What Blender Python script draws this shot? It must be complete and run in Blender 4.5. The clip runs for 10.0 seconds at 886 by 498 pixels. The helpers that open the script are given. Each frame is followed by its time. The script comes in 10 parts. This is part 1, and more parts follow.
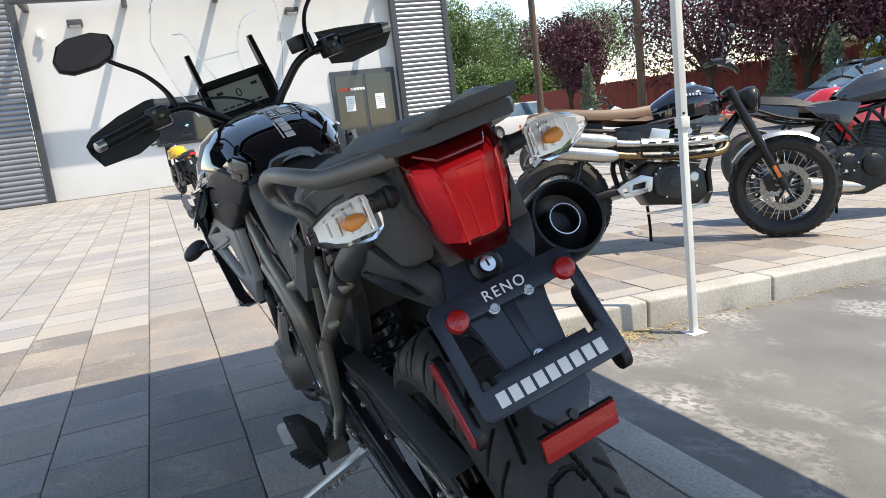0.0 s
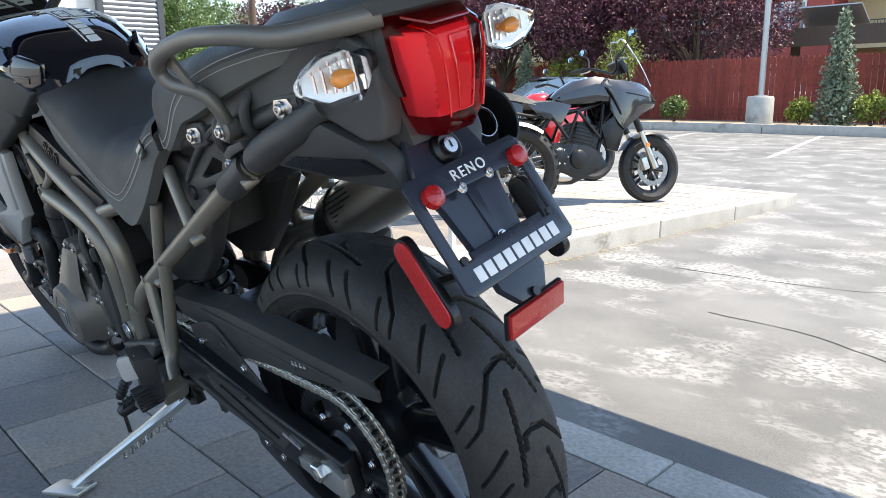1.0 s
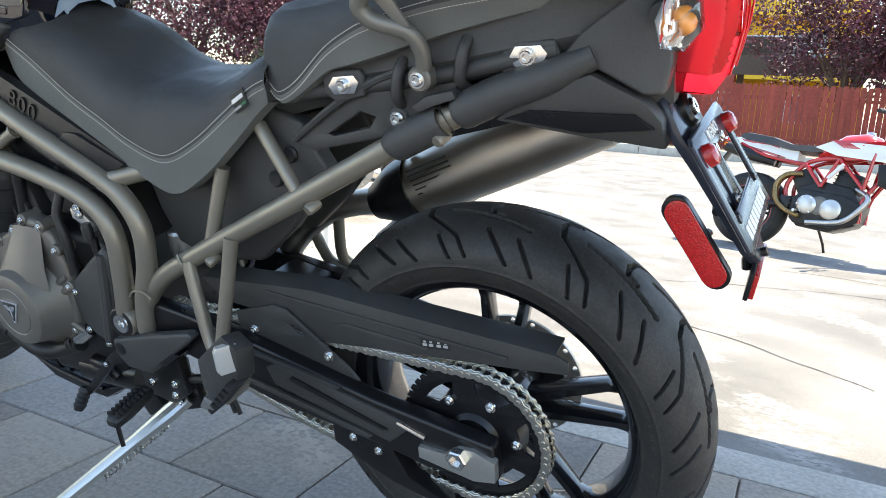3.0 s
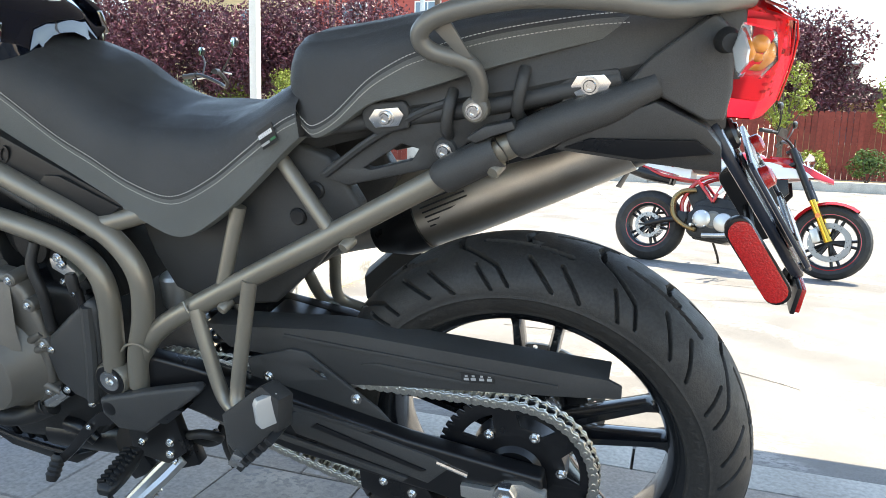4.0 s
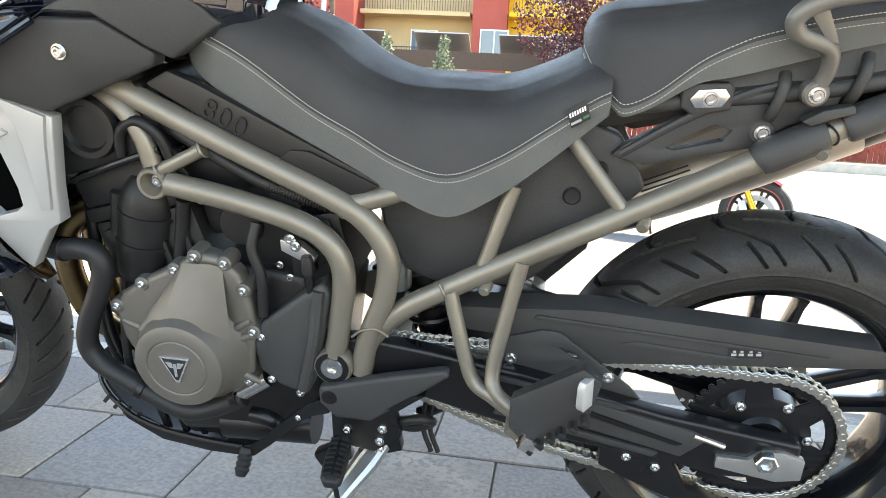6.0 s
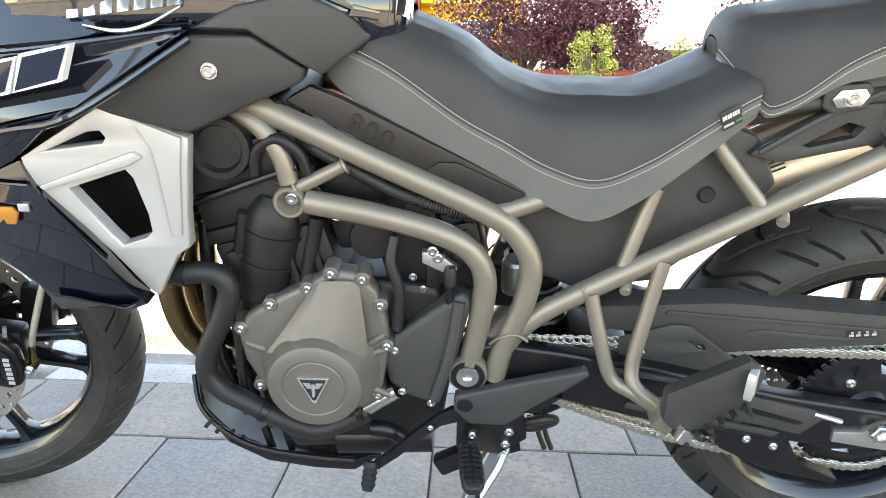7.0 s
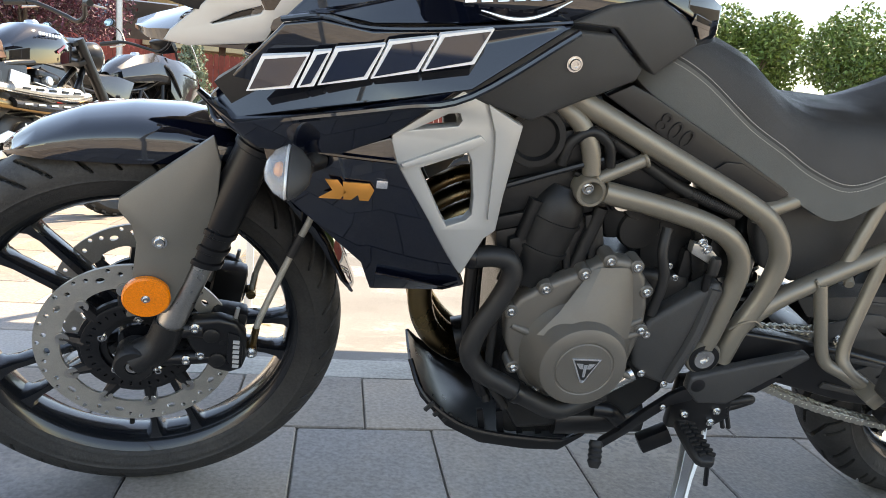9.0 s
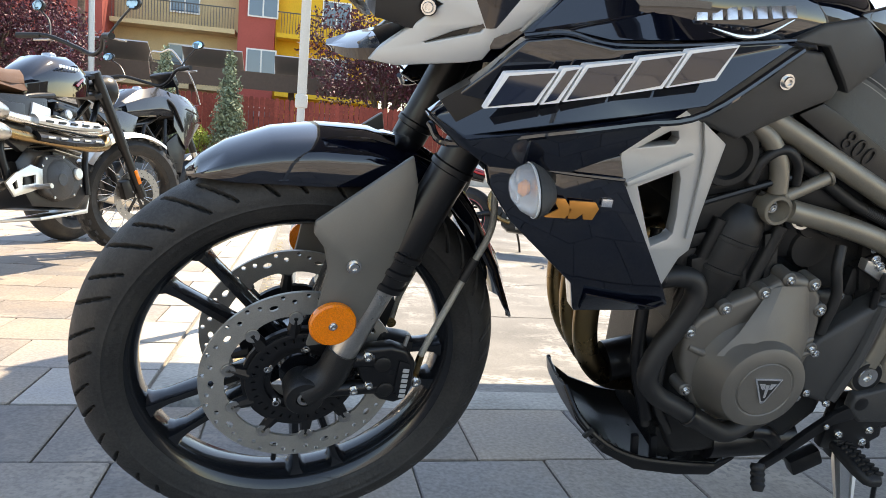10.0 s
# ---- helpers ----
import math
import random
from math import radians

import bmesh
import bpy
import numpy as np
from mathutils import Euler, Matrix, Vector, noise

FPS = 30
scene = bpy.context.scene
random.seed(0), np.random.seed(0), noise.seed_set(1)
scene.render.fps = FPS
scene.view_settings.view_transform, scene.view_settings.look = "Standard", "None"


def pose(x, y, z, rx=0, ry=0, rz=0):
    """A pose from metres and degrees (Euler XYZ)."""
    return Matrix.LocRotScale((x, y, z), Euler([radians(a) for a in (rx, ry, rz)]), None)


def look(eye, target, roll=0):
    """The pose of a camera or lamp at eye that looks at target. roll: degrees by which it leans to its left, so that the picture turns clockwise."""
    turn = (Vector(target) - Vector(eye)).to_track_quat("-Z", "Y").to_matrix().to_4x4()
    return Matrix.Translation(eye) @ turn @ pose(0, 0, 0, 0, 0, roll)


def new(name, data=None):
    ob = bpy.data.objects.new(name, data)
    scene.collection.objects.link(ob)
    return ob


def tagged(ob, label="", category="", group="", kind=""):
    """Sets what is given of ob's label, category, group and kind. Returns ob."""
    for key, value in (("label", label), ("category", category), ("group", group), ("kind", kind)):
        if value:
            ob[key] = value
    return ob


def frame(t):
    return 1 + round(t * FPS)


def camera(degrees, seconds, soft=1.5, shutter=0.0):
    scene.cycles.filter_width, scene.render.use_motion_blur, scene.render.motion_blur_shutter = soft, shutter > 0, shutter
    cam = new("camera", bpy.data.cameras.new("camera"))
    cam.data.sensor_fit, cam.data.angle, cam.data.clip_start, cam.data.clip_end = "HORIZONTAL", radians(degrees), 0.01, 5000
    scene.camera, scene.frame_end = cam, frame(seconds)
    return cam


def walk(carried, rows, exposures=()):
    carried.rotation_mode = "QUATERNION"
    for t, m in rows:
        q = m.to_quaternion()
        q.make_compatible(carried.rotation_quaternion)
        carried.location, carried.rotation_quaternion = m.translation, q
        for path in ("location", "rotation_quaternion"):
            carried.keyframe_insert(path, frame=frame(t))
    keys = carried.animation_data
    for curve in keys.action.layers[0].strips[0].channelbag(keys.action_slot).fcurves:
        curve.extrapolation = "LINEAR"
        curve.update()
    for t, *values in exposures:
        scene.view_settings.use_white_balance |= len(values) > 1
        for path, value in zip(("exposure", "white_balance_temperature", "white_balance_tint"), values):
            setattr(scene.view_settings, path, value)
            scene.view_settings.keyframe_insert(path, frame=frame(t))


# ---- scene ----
cam = camera(63.4, 10.0, 0.9)
PATH = [
    (0, -1.003, 0.514, 0.953, 79.48, 6.72, -112.24),
    (0.5, -0.914, 0.625, 0.889, 77.72, 4.47, -122.49),
    (1, -0.842, 0.764, 0.841, 77.40, 0.80, -134.58),
    (1.5, -0.767, 0.877, 0.808, 77.77, 0.57, -138.73),
    (2, -0.636, 0.948, 0.775, 78.52, -2.73, -139.57),
    (2.2, -0.588, 0.959, 0.777, 78.43, -3.17, -140.81),
    (3.3, -0.315, 1.082, 0.770, 78.64, -2.42, -156.78),
    (3.5, -0.284, 1.088, 0.777, 79.35, -1.76, -158.29),
    (4, -0.187, 1.115, 0.766, 80.62, -1.78, -161.92),
    (4.5, -0.049, 1.122, 0.743, 78.29, -3.76, -162.78),
    (5, 0.081, 1.145, 0.726, 77.78, -4.32, -163.57),
    (5.2, 0.129, 1.166, 0.718, 78.83, -4.31, -164.40),
    (6.3, 0.439, 1.246, 0.767, 78.42, -1.92, -174.54),
    (6.5, 0.512, 1.257, 0.769, 78.15, -1.18, -176.72),
    (7, 0.653, 1.260, 0.772, 77.90, -1.24, -177.86),
    (7.5, 0.818, 1.275, 0.771, 77.92, -0.55, -178.90),
    (8, 0.980, 1.307, 0.781, 78.01, -1.30, 175.78),
    (8.5, 1.131, 1.325, 0.798, 78.41, -0.27, 173.08),
    (9, 1.263, 1.293, 0.726, 78.78, -5.15, 172.14),
    (9.5, 1.420, 1.256, 0.679, 78.92, -6.05, 172.18),
    (10, 1.577, 1.225, 0.678, 81.73, -4.71, 169.26),
]
# stops, kelvin, tint
EXPOSURES = [(0.0, 1.1, 7600, 9), (1.0, 1.74, 7450, 8), (2.0, 2.12, 7600, 7), (3.5, 2.33, 8200, 7), (4.0, 2.38, 8300, 7), (4.5, 1.85, 8500, 7), (5.0, 2.57, 9100, 9), (5.2, 2.65, 9200, 9),
             (6.5, 3.1, 9900, 10), (7.0, 3.27, 10000, 10), (7.5, 3.48, 10000, 10), (8.0, 3.48, 9900, 11), (8.5, 2.8, 9800, 12), (9.0, 2.2, 9500, 12), (9.5, 1.95, 9200, 11), (10.0, 1.85, 8900, 11)]
walk(cam, [(t, pose(x, y, z, rx, ry, rz)) for t, x, y, z, rx, ry, rz in PATH], EXPOSURES)

# ---- world, sun ----
SUN_DIR = Vector((-0.34, -0.42, 1.0)).normalized()      # towards the sun
world = bpy.data.worlds.new("sky")
scene.world = world
world.use_nodes = True
_nt = world.node_tree
_nt.nodes.clear()
_sky = _nt.nodes.new("ShaderNodeTexSky")
_sky.sky_type = "NISHITA"
_sky.sun_disc = False
_sky.dust_density = 0.25
_sky.ozone_density = 2.5
_sky.sun_elevation = math.asin(SUN_DIR.z)
_sky.sun_rotation = math.atan2(SUN_DIR.x, SUN_DIR.y)
_bg = _nt.nodes.new("ShaderNodeBackground")
_bg.inputs["Strength"].default_value = 0.15
_out = _nt.nodes.new("ShaderNodeOutputWorld")
_nt.links.new(_sky.outputs[0], _bg.inputs[0])
_nt.links.new(_bg.outputs[0], _out.inputs[0])
sun = new("sun", bpy.data.lights.new("sun", "SUN"))
sun.data.energy = 2.9
sun.data.angle = radians(0.53)
sun.data.color = (1.0, 0.95, 0.88)
sun.matrix_world = look(SUN_DIR * 30, (0, 0, 0))

# ---- materials ----
def material(name, color, rough=0.5, metal=0.0, coat=0.0, grain=0.0, grain_size=200.0, tint=0.0, tint_size=6.0,
             bump=0.0, bump_size=300.0, alt=None, transmission=0.0, ior=1.45, rough_var=0.0, rand=0.0, island=0.0, patch=None):
    """A principled material with colour drift at a large and a fine scale, a varied gloss and a fine relief."""
    m = bpy.data.materials.new(name)
    m.use_nodes = True
    nt = m.node_tree
    b = nt.nodes["Principled BSDF"]
    b.inputs["Base Color"].default_value = (*color, 1)
    b.inputs["Roughness"].default_value = rough
    b.inputs["Metallic"].default_value = metal
    b.inputs["Coat Weight"].default_value = coat
    b.inputs["Coat Roughness"].default_value = 0.03
    b.inputs["Transmission Weight"].default_value = transmission
    b.inputs["IOR"].default_value = ior
    tc = nt.nodes.new("ShaderNodeTexCoord")

    vec = tc.outputs["Object"]
    if rand:
        inf = nt.nodes.new("ShaderNodeObjectInfo")
        sc = nt.nodes.new("ShaderNodeVectorMath")
        sc.operation = "SCALE"
        sc.inputs[0].default_value = (31, 57, 13)
        nt.links.new(inf.outputs["Random"], sc.inputs["Scale"])
        ad = nt.nodes.new("ShaderNodeVectorMath")
        nt.links.new(vec, ad.inputs[0])
        nt.links.new(sc.outputs[0], ad.inputs[1])
        vec = ad.outputs[0]

    def noise_node(size, detail=4.0):
        n = nt.nodes.new("ShaderNodeTexNoise")
        n.inputs["Scale"].default_value = size
        n.inputs["Detail"].default_value = detail
        nt.links.new(vec, n.inputs["Vector"])
        return n

    def mix(fac, a, c, blend="MIX"):
        n = nt.nodes.new("ShaderNodeMix")
        n.data_type, n.blend_type = "RGBA", blend
        for sock, v in ((n.inputs[0], fac), (n.inputs[6], a), (n.inputs[7], c)):
            if isinstance(v, (int, float)):
                sock.default_value = v
            elif isinstance(v, tuple):
                sock.default_value = (*v, 1)
            else:
                nt.links.new(v, sock)
        return n.outputs[2]

    def ramp(src, lo, hi, a, c):
        n = nt.nodes.new("ShaderNodeMapRange")
        n.inputs[1].default_value, n.inputs[2].default_value = lo, hi
        n.inputs[3].default_value, n.inputs[4].default_value = a, c
        nt.links.new(src, n.inputs[0])
        return n.outputs[0]

    col = color
    if tint:
        big = noise_node(tint_size)
        col = mix(ramp(big.outputs[0], 0.35, 0.65, 0, tint), color, alt or tuple(min(1, c * 1.5 + 0.01) for c in color))
    if grain:
        fine = noise_node(grain_size, 6)
        k = ramp(fine.outputs[0], 0.3, 0.7, 1 - grain, 1 + grain)
        col = mix(1.0, col, k, "MULTIPLY")
    if rand:
        oi = nt.nodes.new("ShaderNodeObjectInfo")
        k = ramp(oi.outputs["Random"], 0, 1, 1 - rand, 1 + rand)
        col = mix(1.0, col, k, "MULTIPLY")
    if island:
        gi = nt.nodes.new("ShaderNodeNewGeometry")
        k = ramp(gi.outputs["Random Per Island"], 0, 1, 1 - island, 1 + island)
        col = mix(1.0, col, k, "MULTIPLY")
    if patch:
        pc, size, lo, hi = patch
        a1, a2 = noise_node(size, 12), noise_node(size * 14, 8)
        mul = nt.nodes.new("ShaderNodeMath")
        mul.operation = "MULTIPLY"
        nt.links.new(ramp(a1.outputs[0], lo, hi, 0, 1), mul.inputs[0])
        nt.links.new(ramp(a2.outputs[0], 0.44, 0.52, 0.1, 1), mul.inputs[1])
        col = mix(mul.outputs[0], col, pc)
    if not isinstance(col, tuple):
        nt.links.new(col, b.inputs["Base Color"])
    if rough_var:
        rn = noise_node(tint_size * 3)
        nt.links.new(ramp(rn.outputs[0], 0.3, 0.7, max(0.02, rough - rough_var), min(1, rough + rough_var)), b.inputs["Roughness"])
    if bump:
        bn = noise_node(bump_size, 3)
        bp = nt.nodes.new("ShaderNodeBump")
        bp.inputs["Strength"].default_value = bump
        bp.inputs["Distance"].default_value = 0.002
        nt.links.new(bn.outputs[0], bp.inputs["Height"])
        nt.links.new(bp.outputs[0], b.inputs["Normal"])
    return m


# the black base carries a faint blue in place of reflected sky patches
GLOSS = material("black_gloss_paint", (0.0022, 0.0032, 0.0075), 0.05, coat=1.0, rough_var=0.02)
MATTE = material("matte_black_plastic", (0.034, 0.034, 0.034), 0.42, grain=0.2, grain_size=700, bump=0.35, bump_size=1500, rough_var=0.07, tint=0.5, tint_size=5)
INFILL = material("smooth_black_plastic", (0.012, 0.012, 0.0125), 0.34, grain=0.15, grain_size=900, bump=0.15, bump_size=1400, rough_var=0.06)
SATIN = material("satin_black_metal", (0.007, 0.007, 0.008), 0.32, grain=0.1, grain_size=600, bump=0.06, bump_size=900, rough_var=0.06)
FRAME = material("bronze_grey_frame_paint", (0.205, 0.184, 0.150), 0.36, metal=0.45, grain=0.12, grain_size=900, bump=0.1, bump_size=1500, rough_var=0.06, tint=0.3, tint_size=8)
CAST = material("grey_brown_cast_cover", (0.142, 0.130, 0.114), 0.42, metal=0.4, grain=0.16, grain_size=1300, bump=0.2, bump_size=1500, rough_var=0.06, tint=0.3, tint_size=10)
BLOCK = material("dark_cast_engine", (0.014, 0.014, 0.0145), 0.33, metal=0.3, grain=0.25, grain_size=900, bump=0.3, bump_size=1100, tint=0.5, tint_size=14)
GUARDGREY = material("graphite_plastic", (0.150, 0.142, 0.126), 0.40, metal=0.35, grain=0.1, grain_size=1200, bump=0.1, bump_size=1500, rough_var=0.05, tint=0.25, tint_size=6)
SILVER = material("silver_painted_plastic", (0.46, 0.46, 0.45), 0.40, metal=0.35, grain=0.05, grain_size=1800)
RUBBER = material("tyre_rubber", (0.019, 0.0185, 0.018), 0.60, grain=0.35, grain_size=240, bump=0.35, bump_size=500, tint=0.7, tint_size=9, alt=(0.032, 0.030, 0.028), rough_var=0.12, patch=((0.040, 0.037, 0.033), 9.0, 0.58, 0.72))
HOSE = material("rubber_hose", (0.014, 0.014, 0.0145), 0.5, grain=0.15, grain_size=700, bump=0.1, bump_size=900)
BRAID = material("braided_steel_hose", (0.42, 0.40, 0.35), 0.42, metal=0.6, grain=0.4, grain_size=1600, bump=0.5, bump_size=1800)
WHEELBLACK = material("black_wheel_paint", (0.0065, 0.0075, 0.0095), 0.22, coat=0.5, rough_var=0.05, grain=0.08, grain_size=700)
LEATHER = material("black_vinyl", (0.036, 0.036, 0.0365), 0.46, grain=0.2, grain_size=900, bump=0.5, bump_size=1500, rough_var=0.07, tint=0.4, tint_size=7)
WEAVE = material("grey_grip_vinyl", (0.145, 0.150, 0.143), 0.60, grain=0.35, grain_size=1500, bump=0.9, bump_size=2200, tint=0.3, tint_size=9)
THREAD = material("pale_thread", (0.62, 0.60, 0.55), 0.8)
CHROME = material("bright_steel", (0.62, 0.61, 0.59), 0.22, metal=1.0, rough_var=0.06, tint=0.2, tint_size=90)
STEEL = material("brushed_steel", (0.50, 0.48, 0.45), 0.34, metal=1.0, grain=0.12, grain_size=500, rough_var=0.08, tint=0.3, tint_size=20)
CHAINM = material("oiled_chain_steel", (0.60, 0.57, 0.51), 0.34, metal=1.0, grain=0.2, grain_size=400)
TITAN = material("brushed_titanium", (0.56, 0.52, 0.46), 0.40, metal=1.0, grain=0.07, grain_size=700, bump=0.04, bump_size=900, rough_var=0.06)
BRASSY = material("heat_tinted_header", (0.30, 0.20, 0.085), 0.30, metal=1.0, tint=0.7, tint_size=9, alt=(0.20, 0.14, 0.09), rough_var=0.08)
DISC = material("ground_brake_disc_steel", (0.40, 0.38, 0.345), 0.46, metal=0.75, grain=0.10, grain_size=700, rough_var=0.06, tint=0.3, tint_size=30)
ALU = material("cast_aluminium", (0.60, 0.59, 0.56), 0.36, metal=0.9, grain=0.1, grain_size=900, bump=0.06)
REDLENS = material("red_lens", (0.72, 0.006, 0.012), 0.06, coat=0.6, tint=0.3, tint_size=30, alt=(0.36, 0.0, 0.004))
REDGLASS = material("clear_red_lens", (0.96, 0.018, 0.026), 0.03, transmission=1.0, ior=1.25)
DEEPRED = material("deep_red_lens", (0.20, 0.002, 0.004), 0.10, coat=0.5)
REDREFL = material("red_reflector", (0.42, 0.010, 0.010), 0.22, coat=0.6, grain=0.3, grain_size=500, bump=0.5, bump_size=450)
AMBER = material("amber_reflector", (0.85, 0.20, 0.005), 0.2, coat=0.7, grain=0.2, grain_size=500, bump=0.5, bump_size=450)
CLEAR = material("clear_lens", (0.97, 0.975, 0.98), 0.03, transmission=1.0, ior=1.16, bump=0.06, bump_size=420)
FROST = material("moulded_clear_lens", (0.86, 0.87, 0.88), 0.14, transmission=0.82, ior=1.22, bump=0.3, bump_size=300, coat=0.6)
SCREEN = material("clear_screen", (0.97, 0.98, 0.98), 0.01, transmission=1.0, ior=1.15)
BULB = material("amber_bulb", (0.85, 0.30, 0.06), 0.25, coat=0.5)
REFLECTOR = material("lamp_reflector", (0.82, 0.82, 0.84), 0.14, metal=0.9)
LAMPWHITE = material("satin_lamp_bowl", (0.80, 0.80, 0.79), 0.30, metal=0.3)
# blue in this base stands in for sky reflected in the dark plastic
PLATE = material("blue_black_plate_plastic", (0.024, 0.028, 0.040), 0.24, grain=0.12, grain_size=800, rough_var=0.07, bump=0.05)
WHITE = material("white_print", (0.78, 0.78, 0.78), 0.5)
GREYPRINT = material("grey_print", (0.36, 0.36, 0.36), 0.5)
SILVERPRINT = material("silver_badge", (0.70, 0.70, 0.71), 0.22, metal=0.8)
# word mark fill: sky reflected in the gloss panel, put in as deep blue
MARKFILL = material("deep_blue_print", (0.004, 0.009, 0.024), 0.05, coat=1.0)
ORANGEPRINT = material("copper_badge", (0.62, 0.26, 0.06), 0.25, metal=0.5)
GREEN = material("green_print", (0.03, 0.16, 0.07), 0.6)
MIRRORM = material("mirror_glass", (0.86, 0.87, 0.88), 0.02, metal=1.0)
LCD = material("lcd_face", (0.32, 0.34, 0.30), 0.3)
DARKPRINT = material("dark_print", (0.02, 0.02, 0.02), 0.5)
REDSWITCH = material("red_switch", (0.5, 0.02, 0.02), 0.4)

# ---- mesh helpers ----
def finish(name, bm, mat, parent=None, label="", smooth=38):
    """Links a bmesh as one mesh object; part() without the rule that it has a parent."""
    me = bpy.data.meshes.new(name)
    bmesh.ops.recalc_face_normals(bm, faces=bm.faces)
    bm.to_mesh(me)
    bm.free()
    return link(name, me, mat, parent, label, smooth)


def link(name, me, mat, parent=None, label="", smooth=38):
    if mat and not me.materials:
        me.materials.append(mat)
    if smooth:
        me.shade_smooth()
        me.set_sharp_from_angle(angle=radians(smooth))
    ob = new(name, me)
    if parent:
        ob.parent = parent
    if label:
        tagged(ob, label)
    return ob


def part(name, bm, mat, parent, label="", smooth=38):
    return finish(name, bm, mat, parent, label, smooth)


def from_lists(name, verts, faces, mat, parent=None, label="", smooth=38):
    me = bpy.data.meshes.new(name)
    me.from_pydata([tuple(v) for v in verts], [], faces)
    me.update()
    return link(name, me, mat, parent, label, smooth)


def thing(name, label, category, m=None, group=""):
    e = new(name)
    e.empty_display_size = 0.1
    if m is not None:
        e.matrix_world = m
    return tagged(e, label, category, group)


def join(*bms):
    """Several bmeshes as one."""
    out = bmesh.new()
    for b in bms:
        me = bpy.data.meshes.new("tmp")
        b.to_mesh(me)
        b.free()
        out.from_mesh(me)
        bpy.data.meshes.remove(me)
    return out


def moved(bm, m):
    bmesh.ops.transform(bm, matrix=m, verts=bm.verts)
    return bm


def mirrored(bm):
    """The same shape on the machine's other side."""
    for v in bm.verts:
        v.co.y = -v.co.y
    bmesh.ops.reverse_faces(bm, faces=bm.faces)
    return bm


def bevel(bm, width, seg=2, angle=25):
    if width > 0:
        edges = [e for e in bm.edges if len(e.link_faces) == 2 and e.calc_face_angle(0) > radians(angle)]
        bmesh.ops.bevel(bm, geom=edges, offset=width, segments=seg, affect="EDGES", profile=0.6, clamp_overlap=True)
    return bm


def box(c, size, rot=(0, 0, 0), bev=0.0, seg=2):
    bm = bmesh.new()
    bmesh.ops.create_cube(bm, size=1)
    bmesh.ops.transform(bm, matrix=Matrix.Diagonal((*size, 1)), verts=bm.verts)
    bevel(bm, bev, seg)
    return moved(bm, pose(*c, *rot))


def slab(pts, thick, bev=0.004, seg=2, inward=None, crown=0.0):
    """A plate with the outline pts (x, y, z), thickened along inward; crown lifts its middle outwards."""
    inward = Vector(inward or (0, -1, 0)).normalized()
    bm = bmesh.new()
    outer = [bm.verts.new(p) for p in pts]
    if crown:
        mid = sum((v.co for v in outer), Vector()) / len(outer)
        c = bm.verts.new(mid - inward * crown)
        top = [bm.faces.new((outer[i], outer[(i + 1) % len(outer)], c)) for i in range(len(outer))]
    else:
        top = [bm.faces.new(outer)]
    inner = [bm.verts.new(Vector(p) + inward * thick) for p in pts]
    bm.faces.new(inner[::-1])
    n = len(pts)
    for i in range(n):
        bm.faces.new((outer[i], inner[i], inner[(i + 1) % n], outer[(i + 1) % n]))
    bmesh.ops.recalc_face_normals(bm, faces=bm.faces)
    if not crown:
        big = [f for f in bm.faces if len(f.verts) > 4]
        bmesh.ops.triangulate(bm, faces=big)
    if bev:
        edges = [e for e in bm.edges if len(e.link_faces) == 2 and e.calc_face_angle(0) > radians(40)]
        bmesh.ops.bevel(bm, geom=edges, offset=bev, segments=seg, affect="EDGES", profile=0.6, clamp_overlap=True)
    return bm


def prism(poly, y0, y1, bev=0.003, seg=2):
    """A plate in the machine's side plane: outline (x, z), from y0 out to y1."""
    return slab([(x, y1, z) for x, z in poly], y1 - y0, bev, seg)


def ring_holes(poly, holes, y0, y1):
    """A side plate with openings: outline and holes as (x, z) loops."""
    cu = bpy.data.curves.new("tmp", "CURVE")
    cu.dimensions, cu.fill_mode = "2D", "BOTH"
    cu.extrude = abs(y1 - y0) / 2 - 0.0025
    cu.bevel_depth, cu.bevel_resolution = 0.0025, 1
    for loop in (poly, *holes):
        sp = cu.splines.new("POLY")
        sp.points.add(len(loop) - 1)
        for p, (x, z) in zip(sp.points, loop):
            p.co = (x, z, 0, 1)
        sp.use_cyclic_u = True
    ob = bpy.data.objects.new("tmp", cu)
    me = bpy.data.meshes.new_from_object(ob)
    bm = bmesh.new()
    bm.from_mesh(me)
    bpy.data.objects.remove(ob)
    bpy.data.curves.remove(cu)
    bpy.data.meshes.remove(me)
    bmesh.ops.remove_doubles(bm, verts=bm.verts, dist=1e-5)
    for v in bm.verts:
        x, z, h = v.co
        v.co = (x, (y0 + y1) / 2 + h, z)
    bmesh.ops.recalc_face_normals(bm, faces=bm.faces)
    return bm


def spline(pts, res=6, closed=False):
    """Points of a smooth curve through pts."""
    p = [Vector(q) for q in pts]
    n = len(p)
    out = []
    for i in range(n if closed else n - 1):
        a, b = p[i], p[(i + 1) % n]
        pre = p[i - 1] if closed or i else a * 2 - b
        nxt = p[(i + 2) % n] if closed or i + 2 < n else b * 2 - a
        for k in range(res):
            t = k / res
            out.append(0.5 * (2 * a + (b - pre) * t + (2 * pre - 5 * a + 4 * b - nxt) * t * t + (3 * a - pre - 3 * b + nxt) * t ** 3))
    if not closed:
        out.append(p[-1])
    return out


